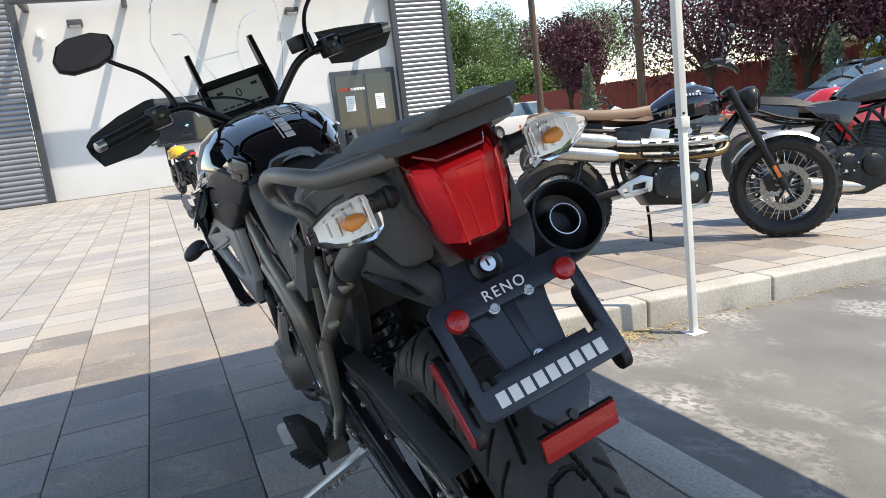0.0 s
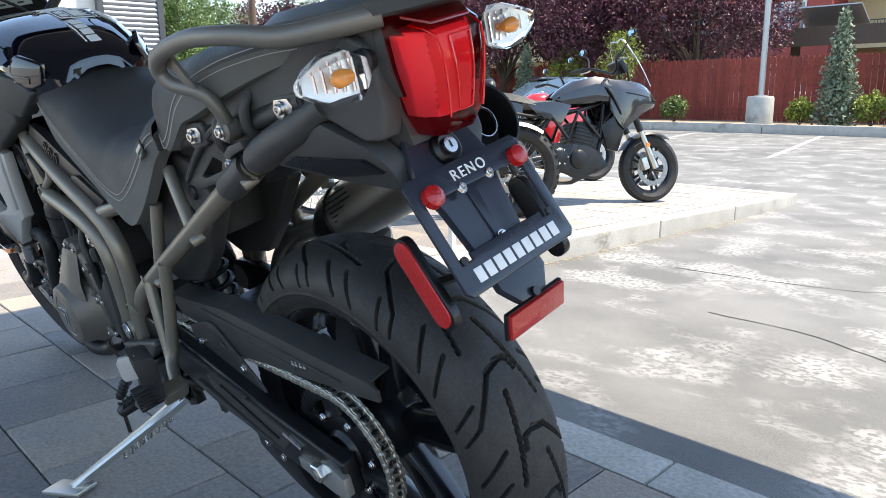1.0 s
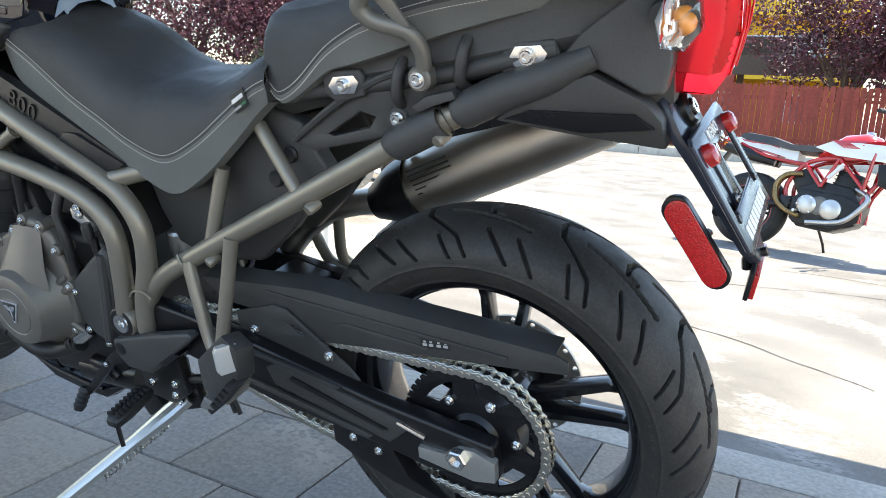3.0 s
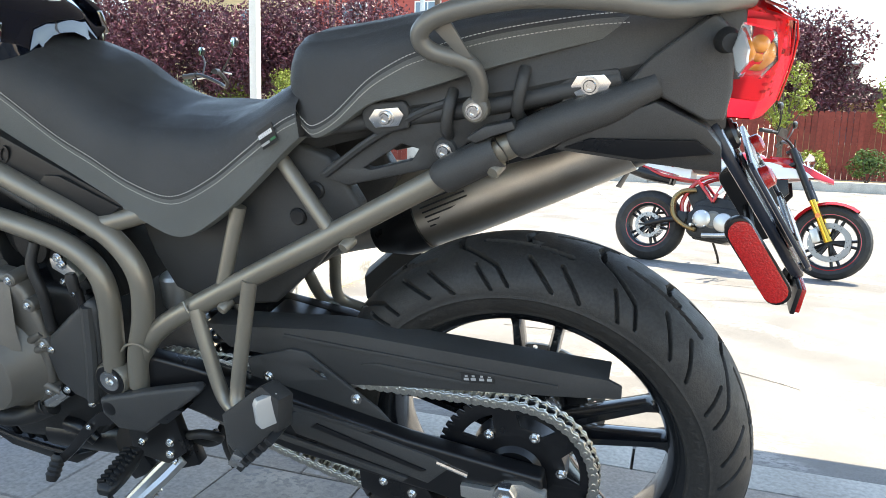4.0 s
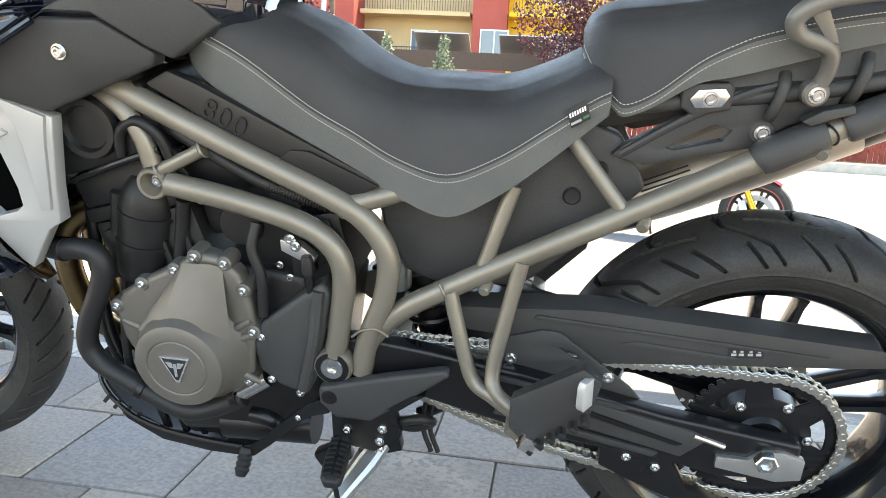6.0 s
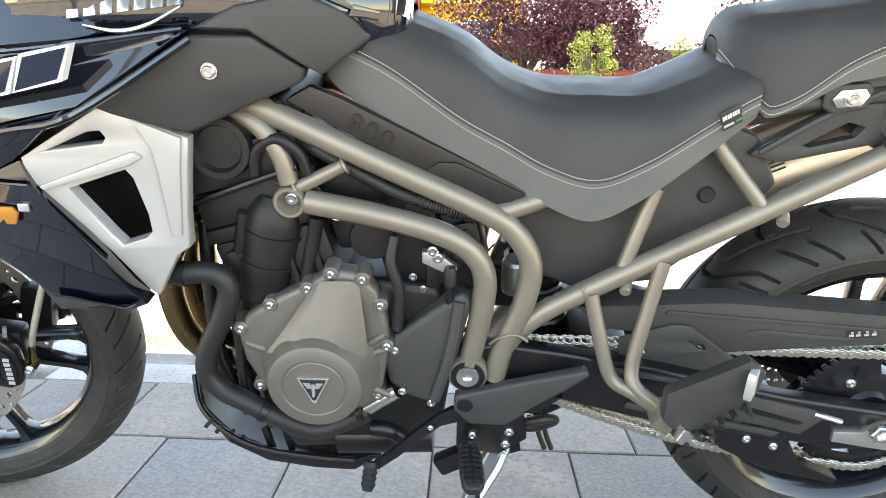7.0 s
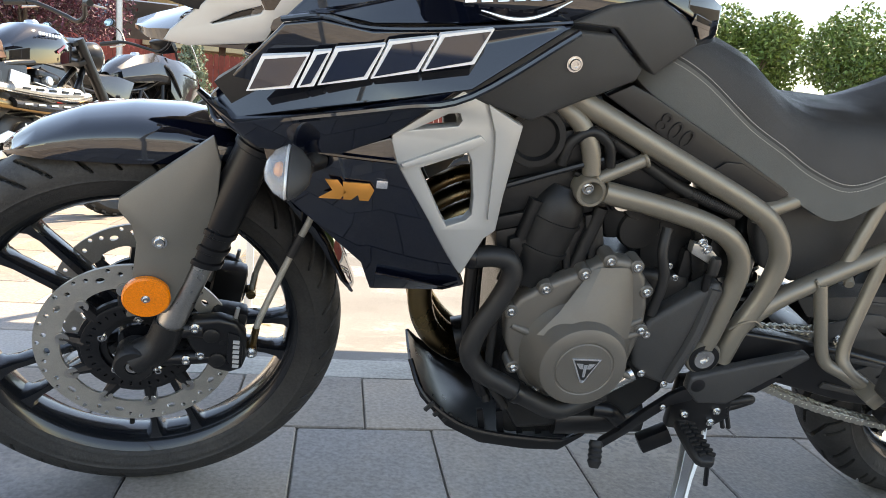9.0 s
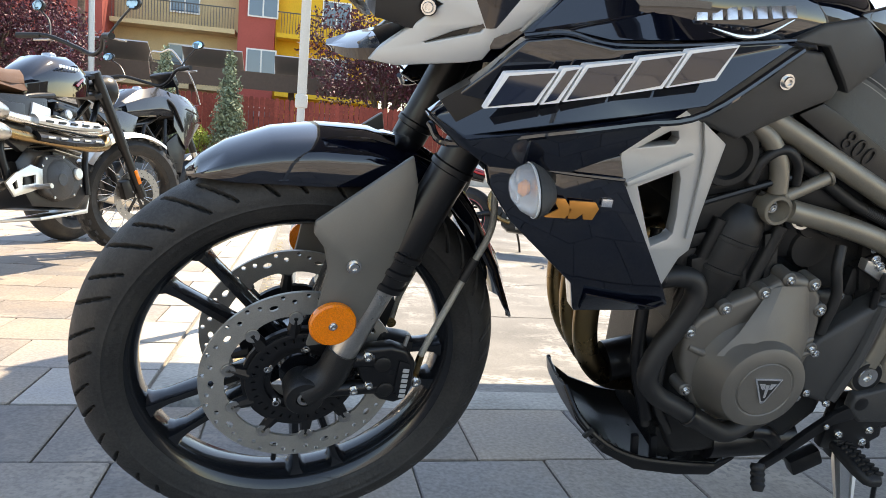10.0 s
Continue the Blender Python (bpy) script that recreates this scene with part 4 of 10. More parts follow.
# passenger footrests, folded up
for s in (1, -1):
    f = (lambda b: b) if s == 1 else mirrored
    pp = part("passenger_footrest", f(slab([(0.372, 0.250, 0.405), (0.345, 0.262, 0.385), (0.268, 0.276, 0.462), (0.258, 0.278, 0.512), (0.282, 0.278, 0.530), (0.372, 0.250, 0.452)], 0.034, 0.006, inward=(-0.1, -1, -0.25))), MATTE, bike, "matte black folded passenger footrest with a bright end plate")
    part("end_plate", f(slab([(0.272 + 0.55 * u, 0.282 + 0.83 * u, 0.496 + v) for u, v in ((-0.014, -0.021), (-0.018, -0.014), (-0.018, 0.014), (-0.014, 0.021), (0.012, 0.021), (0.016, 0.014), (0.016, -0.014), (0.012, -0.021))], 0.010, 0.0015, inward=(0.83, -0.55, 0))), SILVER, pp, "silver end plate")
    for k in range(6):
        part("tread_rib", f(box((0.342 - 0.0135 * k, 0.252 + 0.004 * k, 0.385 + 0.0140 * k), (0.012, 0.040, 0.007), (0, -42, 0), 0.002)), HOSE, pp)
    part("hinge", f(box((0.358, 0.205, 0.380), (0.030, 0.045, 0.032), (0, -35, 0), 0.005)), FRAME, bike)
    part("hinge_clevis", f(box((0.345, 0.262, 0.395), (0.022, 0.020, 0.022), (0, -30, 15), 0.003)), CHROME, pp)

# --- engine ---
part("crankcase", join(prism([(0.985, 0.50), (0.93, 0.53), (0.80, 0.55), (0.69, 0.54), (0.66, 0.45), (0.68, 0.31), (0.74, 0.24), (0.93, 0.22), (0.975, 0.30)], -0.128, 0.128, 0.015, 3)), BLOCK, bike, "dark cast engine crankcase")
# cylinders lean ahead
cyl = part("cylinder_block", moved(box((0, 0, 0.06), (0.17, 0.25, 0.15), bev=0.010), pose(0.905, 0, 0.49, 0, 16, 0)), BLOCK, bike, "dark cast cylinder block")
part("gasket_flange", moved(box((0, 0, 0.147), (0.175, 0.256, 0.022), bev=0.004), pose(0.905, 0, 0.49, 0, 16, 0)), BLOCK, cyl)
part("head_spacer", moved(box((0, 0, 0.186), (0.17, 0.25, 0.055), bev=0.008), pose(0.905, 0, 0.49, 0, 16, 0)), BLOCK, cyl)
for x in (-0.06, -0.02, 0.03):
    part("casting_rib", moved(box((x, 0.128, 0.07), (0.012, 0.012, 0.13), bev=0.004), pose(0.905, 0, 0.49, 0, 16, 0)), BLOCK, cyl)
part("casting_boss", moved(box((0.035, 0.130, 0.09), (0.065, 0.020, 0.07), bev=0.010), pose(0.905, 0, 0.49, 0, 16, 0)), BLOCK, cyl)
head = part("cylinder_head", moved(join(box((0, 0, 0.245), (0.19, 0.27, 0.06), bev=0.012), box((0.005, 0, 0.297), (0.20, 0.275, 0.045), bev=0.016, seg=3)), pose(0.905, 0, 0.49, 0, 16, 0)), BLOCK, bike, "dark cylinder head and cam cover")
part("cam_cap", moved(lathe([(0, 0.138), (0.030, 0.138), (0.034, 0.146), (0.043, 0.146), (0.046, 0.135), (0, 0.13)], (0.01, 0, 0.275), seg=28), pose(0.905, 0, 0.49, 0, 16, 0)), BLOCK, head)
part("head_rail", tube([(1.035, 0.135, 0.668), (0.96, 0.142, 0.700), (0.885, 0.142, 0.728)], 0.005, 8, 3), SATIN, head)
part("water_jacket", join(tube([(0.962, 0.108, 0.520), (0.950, 0.112, 0.560), (0.930, 0.112, 0.640), (0.922, 0.108, 0.672)], [0.040, 0.043, 0.043, 0.030], 22, 4), *[lathe([(0.042, -0.004), (0.046, -0.003), (0.046, 0.003), (0.042, 0.004)], c, (-0.24, 0, 0.97), 26, True) for c in ((0.946, 0.112, 0.575), (0.934, 0.112, 0.622))]), BLOCK, cyl, "rounded water jacket with ribs")
part("stud_post", tube([(0.998, 0.128, 0.515), (0.968, 0.130, 0.655)], 0.011, 10, 1), BLOCK, cyl)
part("stud_post", tube([(0.888, 0.128, 0.545), (0.866, 0.130, 0.650)], 0.011, 10, 1), BLOCK, cyl)
part("head_arch", tube([(0.945, 0.140, 0.715), (0.938, 0.144, 0.750), (0.910, 0.146, 0.768), (0.882, 0.144, 0.750), (0.872, 0.140, 0.718)], 0.008, 10, 5), BLOCK, head)
# alternator cover
CV = Vector((0.869, 0, 0.412))
cover = part("alternator_cover", prism([(0.992, 0.470), (0.975, 0.500), (0.935, 0.527), (0.880, 0.555), (0.845, 0.580), (0.805, 0.575), (0.780, 0.548), (0.766, 0.500), (0.762, 0.455), (0.775, 0.380), (0.800, 0.335), (0.850, 0.312), (0.905, 0.318), (0.950, 0.350), (0.985, 0.420)], 0.125, 0.160, 0.010, 3), CAST, bike, "grey-brown cast alternator cover with a round face")
part("cover_face", lathe([(0, 0.2135), (0.044, 0.2135), (0.0455, 0.2120), (0.047, 0.2120), (0.0485, 0.2135), (0.062, 0.2130), (0.069, 0.2095), (0.073, 0.200), (0.079, 0.178), (0.090, 0.163), (0.096, 0.150), (0.096, 0.13), (0, 0.13)], CV, seg=72), CAST, cover)
part("cover_hump", loft([[(0.84 + a, 0.158 + h, 0.56 + b) for a, b, h in ((-0.035, 0.0, 0), (-0.02, 0.008, 0.010), (0.02, 0.006, 0.010), (0.03, -0.004, 0))], [(0.855 + a, 0.178 + h, 0.49 + b) for a, b, h in ((-0.06, 0, 0), (-0.035, 0.01, 0.012), (0.03, 0.01, 0.012), (0.06, 0, 0))], [(0.869 + a, 0.20 + h, 0.45 + b) for a, b, h in ((-0.075, 0, -0.02), (-0.04, 0.01, 0.0), (0.04, 0.01, 0.0), (0.075, 0, -0.02))]], caps=False, closed=False), CAST, cover)
bolts(cover, [(0.985, 0.163, 0.478), (0.937, 0.163, 0.520), (0.880, 0.163, 0.549), (0.845, 0.163, 0.574), (0.800, 0.163, 0.567), (0.775, 0.163, 0.525), (0.767, 0.163, 0.455), (0.783, 0.163, 0.365), (0.965, 0.163, 0.375), (0.918, 0.163, 0.330)], 0.0068)
COVER_BOLTS = [(0.985, 0.478), (0.937, 0.520), (0.880, 0.549), (0.845, 0.574), (0.800, 0.567), (0.775, 0.525), (0.767, 0.455), (0.783, 0.365), (0.965, 0.375), (0.918, 0.330)]
for bx, bz in COVER_BOLTS:
    part("bolt_boss", lathe([(0, 0.1622), (0.0095, 0.1622), (0.0115, 0.160), (0.0125, 0.128), (0, 0.128)], (bx, 0, bz), seg=18), CAST, cover)
# ribs and a lifted ring segment on the cover
for ra in (148, 160, 205, 20):
    o = Vector((math.cos(radians(ra)), 0, math.sin(radians(ra))))
    part("cover_rib", tube([CV + o * 0.086 + Vector((0, 0.158, 0)), CV + o * 0.118 + Vector((0, 0.158, 0))], [0.008, 0.005], 10, 1), CAST, cover)
# dark filler block added to close a bright see-through gap behind the cylinders
part("throttle_body", join(box((0.795, 0.03, 0.66), (0.13, 0.16, 0.13), (0, 14, 0), 0.02), lathe([(0, 0.118), (0.026, 0.118), (0.029, 0.112), (0.029, 0.05), (0, 0.05)], (0.80, 0, 0.655), seg=22)), BLOCK, bike)
# triangular badge, a plain shape
tri = [(-0.024, 0.021), (0.024, 0.021), (0.003, -0.023), (-0.003, -0.023)]
bd = part("badge", slab([(CV.x + a, 0.2165, CV.z + b) for a, b in tri], 0.003, 0.001), SILVERPRINT, cover, "small triangular black and silver badge")
part("badge_face", slab([(CV.x + a * 0.82, 0.2170, CV.z + 0.001 + b * 0.82) for a, b in tri], 0.002, 0.0004), DARKPRINT, bd)
for a, w in ((-0.010, 0.011), (0.010, 0.011)):
    part("badge_bar", slab([(CV.x + a - w / 2, 0.2174, CV.z + 0.013), (CV.x + a + w / 2, 0.2174, CV.z + 0.013), (CV.x + a * 0.55 + w / 4, 0.2174, CV.z + 0.003), (CV.x + a * 0.55 - w / 4, 0.2174, CV.z + 0.003)], 0.001, 0.0), SILVERPRINT, bd)
part("badge_bar", slab([(CV.x - 0.003, 0.2174, CV.z + 0.011), (CV.x + 0.003, 0.2174, CV.z + 0.011), (CV.x + 0.002, 0.2174, CV.z - 0.012), (CV.x - 0.002, 0.2174, CV.z - 0.012)], 0.001, 0.0), SILVERPRINT, bd)
# sprocket cover
sc = part("sprocket_cover", join(prism([(0.772, 0.435), (0.755, 0.470), (0.700, 0.515), (0.655, 0.548), (0.642, 0.530), (0.668, 0.400), (0.690, 0.345), (0.735, 0.360), (0.765, 0.385)], 0.115, 0.158, 0.010, 3), tube([(0.660, 0.156, 0.535), (0.672, 0.160, 0.450), (0.695, 0.158, 0.360)], 0.010, 8, 3)), MATTE, bike, "matte black sprocket cover")
bolts(sc, [(0.755, 0.160, 0.447), (0.700, 0.160, 0.352), (0.745, 0.160, 0.372)], 0.0065)
part("clutch_housing", join(lathe([(0, 0.115), (0.032, 0.115), (0.035, 0.11), (0.035, 0), (0, 0)], (0.790, 0, 0.610), seg=24), box((0.735, 0.06, 0.60), (0.10, 0.10, 0.13), (0, 15, 0), 0.012), box((0.66, 0.06, 0.585), (0.07, 0.12, 0.11), (0, 12, 0), 0.01)), BLOCK, bike)
part("vent_hose", tube([(0.755, 0.135, 0.625), (0.760, 0.148, 0.590), (0.748, 0.152, 0.545), (0.752, 0.150, 0.480)], 0.0085, 10, 5), HOSE, bike)
for k in range(5):
    part("rear_casting", box((0.70 - 0.012 * k, 0.095 + 0.006 * (k % 2), 0.56 + 0.012 * k), (0.022, 0.06, 0.05), (0, 20 * (k % 3), 0), 0.006), BLOCK, bike)
bolts(bike, [(0.730, 0.125, 0.555), (0.715, 0.125, 0.535), (0.655, 0.13, 0.47), (0.69, 0.13, 0.62)], 0.006)
# radiator, hoses, lower pipe
part("radiator", join(box((1.168, 0, 0.672), (0.042, 0.38, 0.29), (0, 14.4, 0), 0.006)), SATIN, bike, "black radiator")
for k in range(22):
    part("fin", box((1.136 + 0.0032 * k * 0.97, 0, 0.545 + 0.0125 * k * 0.97), (0.038, 0.386, 0.003), (0, 14.4, 0)), HOSE, bike)
part("coolant_hose", tube([(1.085, 0.150, 0.563), (1.060, 0.158, 0.566), (1.030, 0.160, 0.571), (1.004, 0.160, 0.565), (0.995, 0.162, 0.540), (1.010, 0.165, 0.497), (1.033, 0.168, 0.450), (1.042, 0.170, 0.405), (1.022, 0.172, 0.374), (0.985, 0.175, 0.354), (0.940, 0.178, 0.331), (0.890, 0.176, 0.306), (0.850, 0.160, 0.304), (0.800, 0.150, 0.325)], 0.0165, 18, 6), HOSE, bike, "black rubber coolant hose with clips")
clip = [((1.058, 0.158, 0.567), (1, -0.15, 0)), ((0.958, 0.178, 0.340), (0.8, 0, 0.42)), ((0.812, 0.152, 0.326), (0.8, 0, -0.3))]
for c, ax in clip:
    part("hose_clip", lathe([(0.0165, -0.006), (0.0187, -0.005), (0.0187, 0.005), (0.0165, 0.006)], c, ax, 24, True), SATIN, bike)
part("water_pipe", tube([(0.810, 0.150, 0.326), (0.785, 0.150, 0.345), (0.755, 0.148, 0.365)], 0.014, 14, 4), CHROME, bike, "bright steel water pipe")
for k, y in enumerate((0.075, 0.0, -0.075)):
    part("header_pipe", tube([(0.990, y, 0.620), (1.060, y, 0.605), (1.110, y, 0.560), (1.120, y, 0.470), (1.095, y * 0.8, 0.380), (1.020, y * 0.5 - 0.03, 0.300), (0.900, -0.06, 0.255)], 0.0205, 16, 6), BRASSY, bike, "heat-tinted exhaust header pipe")
part("collector", tube([(0.92, -0.06, 0.255), (0.80, -0.09, 0.240), (0.66, -0.125, 0.27), (0.56, -0.145, 0.36), (0.495, -0.150, 0.46), (0.40, -0.150, 0.535), (0.29, -0.152, 0.568)], 0.024, 16, 6), TITAN, bike)
part("oil_sump", prism([(0.96, 0.26), (0.72, 0.27), (0.74, 0.20), (0.94, 0.19)], -0.10, 0.10, 0.012), BLOCK, bike)
part("starter", join(tube([(0.86, 0.10, 0.235), (0.70, 0.10, 0.245)], 0.034, 18, 1), tube([(0.80, 0.13, 0.275), (0.77, 0.132, 0.272), (0.745, 0.128, 0.250)], 0.014, 12, 4)), SATIN, bike)
# plastic bash plate under the engine
SKN = [(1.120, 0.306, 0.050, 0.004), (1.098, 0.254, 0.088, 0.016), (1.050, 0.204, 0.106, 0.026), (0.985, 0.168, 0.110, 0.036), (0.900, 0.156, 0.110, 0.034), (0.835, 0.154, 0.108, 0.030), (0.790, 0.186, 0.100, 0.012)]
skin = loft([[(x - 0.006, -w, z + h), (x, -w * 1.02, z + 0.3 * h), (x, -w * 0.8, z), (x, 0, z - 0.004), (x, w * 0.8, z), (x, w * 1.02, z + 0.3 * h), (x - 0.006, w, z + h)] for x, z, w, h in SKN], caps=False, closed=False)
bmesh.ops.solidify(skin, geom=skin.faces, thickness=0.005)
bash = part("bash_plate", bevel(skin, 0.002, 1, 40), SATIN, bike, "black plastic engine bash plate")
part("plate_rim", tube([(1.117, 0.052, 0.310), (1.096, 0.091, 0.270), (1.046, 0.109, 0.230), (0.985, 0.112, 0.204), (0.900, 0.113, 0.192), (0.835, 0.111, 0.186)], 0.005, 8, 4), SATIN, bash)
# vent slots are solid dark boxes, coloured for the shade inside openings
for k in range(5):
    part("vent_slot", box((1.082 - 0.017 * k, 0.105, 0.250 - 0.011 * k), (0.007, 0.006, 0.022), (0, -40, 0), 0.001), DARKPRINT, bash)
    part("vent_bar", box((0.985 - 0.035 * k, 0.095, 0.215), (0.012, 0.010, 0.050), (0, 12, 0), 0.002), SATIN, bash)
for k, (p0, p1, p2, r) in enumerate((((1.045, 0.09, 0.62), (1.040, 0.12, 0.42), (1.00, 0.13, 0.30), 0.011), ((1.03, 0.06, 0.62), (1.02, 0.08, 0.40), (0.985, 0.11, 0.27), 0.008), ((0.99, 0.11, 0.56), (1.0, 0.14, 0.36), (0.96, 0.14, 0.28), 0.007))):
    part("oil_line", tube([p0, p1, p2], r, 10, 5), HOSE if k else SATIN, bike)
part("oil_filter", tube([(1.04, 0.02, 0.34), (0.97, 0.02, 0.36)], 0.036, 18, 1), SATIN, bike)
# engine loom over the head
for k, dz in enumerate((0.016, 0.0, -0.016)):
    part("wiring_loom", tube([(1.08, 0.10, 0.742 + dz), (1.01, 0.115, 0.740 + dz), (0.95, 0.118, 0.736 + dz), (0.905, 0.112, 0.712 + dz), (0.86, 0.108, 0.680 + dz), (0.82, 0.10, 0.655)], [0.0095 + 0.0006 * (q % 2) for q in range(90)], 12, 18), HOSE, bike)
part("hose_union", lathe([(0.010, -0.006), (0.014, -0.006), (0.014, 0.006), (0.010, 0.006)], (0.835, 0.128, 0.660), (0.4, 1, 0.2), 20, True), ALU, bike)
part("ribbed_conduit", tube([(0.985, 0.100, 0.800), (0.898, 0.118, 0.768), (0.853, 0.124, 0.743), (0.760, 0.128, 0.694), (0.700, 0.128, 0.672), (0.640, 0.122, 0.652)], [0.0088 + 0.0022 * (k % 2) for k in range(150)], 10, 30), HOSE, bike)
part("cable", tube([(0.92, 0.13, 0.70), (0.84, 0.135, 0.675), (0.78, 0.13, 0.64), (0.72, 0.128, 0.635), (0.66, 0.12, 0.60)], 0.0045, 8, 5), HOSE, bike)
part("throttle_body", box((0.80, 0, 0.70), (0.14, 0.24, 0.09), (0, 25, 0), 0.02), SATIN, bike)
# airbox and inner panel behind the seat
air = part("inner_side_panel", prism([(0.60, 0.70), (0.575, 0.600), (0.548, 0.545), (0.480, 0.520), (0.370, 0.538), (0.300, 0.600), (0.215, 0.700), (0.255, 0.770), (0.34, 0.80)], 0.055, 0.085, 0.008, 3), MATTE, bike, "black inner side panel with rubber plugs")
for p in ((0.279, 0.722), (0.312, 0.682)):
    part("rubber_plug", lathe([(0, 0.090), (0.010, 0.091), (0.0125, 0.088), (0.0125, 0.08), (0, 0.08)], (p[0], 0, p[1]), seg=20), HOSE, air)
part("inner_side_panel", mirrored(prism([(0.60, 0.70), (0.575, 0.600), (0.548, 0.545), (0.480, 0.520), (0.370, 0.538), (0.300, 0.600), (0.215, 0.700), (0.255, 0.770), (0.34, 0.80)], 0.055, 0.085, 0.008, 3)), MATTE, bike)
part("battery_box", box((0.44, 0, 0.70), (0.24, 0.14, 0.15), (0, -8, 0), 0.02), MATTE, bike)

# --- seat ---
def seat_rows(table, lo, hi):
    """Rows across a seat; lo and hi pick a strip of the cross-section."""
    rows = []
    for x, zt, zs, zb, hw in table:
        d = min(1.0, (zt - zs) / 0.07)
        prof = [(0, zt + 0.006), (0.45 * hw, zt + 0.004), (0.72 * hw, zt - 0.006 * d), (0.88 * hw, zt - 0.024 * d), (0.965 * hw, zt - 0.30 * (zt - zs) - 0.02 * d), (hw, zs), (hw * 0.995, zs - 0.003), (hw * 0.985, zs - 0.5 * (zs - zb)), (hw * 0.96, zb), (hw * 0.80, zb - 0.004)]
        rows.append([(x, y, z) for y, z in prof[lo:hi]])
    return rows


def smooth_table(t, res=5):
    p = spline([Vector(r[:3]) for r in t], res)
    q = spline([Vector((r[0], r[3], r[4])) for r in t], res)
    return [(a.x, a.y, a.z, b.y, b.z) for a, b in zip(p, q)]


def both(rows):
    return [[(x, -y, z) for x, y, z in r[::-1]] + [q for q in r if q[1] > 1e-6] for r in rows]


RIDER = smooth_table([(0.855, 0.925, 0.890, 0.855, 0.085), (0.836, 0.925, 0.885, 0.832, 0.105), (0.795, 0.922, 0.873, 0.806, 0.120), (0.746, 0.908, 0.848, 0.781, 0.126), (0.667, 0.878, 0.794, 0.741, 0.130), (0.606, 0.836, 0.762, 0.709, 0.133), (0.546, 0.814, 0.730, 0.677, 0.136), (0.479, 0.812, 0.713, 0.655, 0.138), (0.413, 0.813, 0.740, 0.688, 0.136), (0.351, 0.836, 0.782, 0.738, 0.132), (0.300, 0.862, 0.818, 0.784, 0.128), (0.276, 0.864, 0.830, 0.804, 0.122)])
seat = part("rider_seat", loft(both(seat_rows(RIDER, 0, 6)), caps=True, closed=False), LEATHER, bike, "black vinyl rider seat with grey grip sides and pale double stitching")
for s in (1, -1):
    rows = [[(x, y * s, z) for x, y, z in r] for r in seat_rows(RIDER, 5, 10)]
    b = loft(rows, closed=False)
    part("seat_side", b, WEAVE, seat, "grey grip vinyl seat side")
    b = loft([[(RIDER[-1][0], y * s, z) for y, z in ((0, RIDER[-1][1]), (0.08, RIDER[-1][1] - 0.01), (0.12, RIDER[-1][2]))], [(RIDER[-1][0], y * s, z) for y, z in ((0, RIDER[-1][3]), (0.08, RIDER[-1][3]), (0.12, RIDER[-1][3]))]], closed=False)
    part("seat_end", b, LEATHER, seat)
    b = slab([(x, y * s, z) for x, y, z in ((0.300, 0.112, 0.80), (0.413, 0.115, 0.70), (0.479, 0.115, 0.67), (0.667, 0.112, 0.752), (0.79, 0.10, 0.81), (0.79, 0.02, 0.82), (0.45, 0.02, 0.72), (0.285, 0.02, 0.80))], 0.01, 0.002, inward=(0, 0, 1))
    part("seat_base", b, SATIN, seat)


def stitches(table, parent, dz, dy, name="stitch"):
    bms = []
    pts = [Vector((x, hw + dy, zs + dz)) for x, zt, zs, zb, hw in table]
    s = [0]
    for a, b in zip(pts, pts[1:]):
        s.append(s[-1] + (b - a).length)
    P = np.array([tuple(p) for p in pts])
    at = np.arange(0.004, s[-1], 0.0050)
    for q in at:
        a = Vector([float(np.interp(q, s, P[:, k])) for k in range(3)])
        b = Vector([float(np.interp(q + 0.0033, s, P[:, k])) for k in range(3)])
        bms.append(tube([a, b], 0.00055, 4, 1))
    part("stitching", join(*bms), THREAD, parent, "pale thread stitching")


stitches(RIDER, seat, 0.005, 0.0004)
stitches(RIDER, seat, -0.006, 0.0006)
tg = part("seat_tag", slab([(0.330, 0.1335, 0.812), (0.306, 0.1325, 0.826), (0.299, 0.133, 0.803), (0.322, 0.134, 0.789)], 0.002, 0.0005, inward=(0, -1, 0)), DARKPRINT, seat, "small black fabric tag with pale print")
for k in range(7):
    p0 = Vector((0.3262, 0.1351, 0.8075)) + Vector((-0.0029, -0.00014, 0.0017)) * k
    part("tag_print", slab([p0, p0 + Vector((-0.0019, -0.0001, 0.0011)), p0 + Vector((-0.0032, 0, -0.0042)), p0 + Vector((-0.0013, 0, -0.0053))], 0.001, 0.0, inward=(0, -1, 0)), WHITE, tg)
part("tag_print", slab([(0.323, 0.1354, 0.796), (0.311, 0.1350, 0.803), (0.310, 0.135, 0.800), (0.322, 0.1354, 0.793)], 0.001, 0.0, inward=(0, -1, 0)), GREYPRINT, tg)
part("tag_print", slab([(0.309, 0.135, 0.805), (0.302, 0.1345, 0.809), (0.301, 0.1346, 0.806), (0.308, 0.1352, 0.802)], 0.001, 0.0, inward=(0, -1, 0)), GREEN, tg)

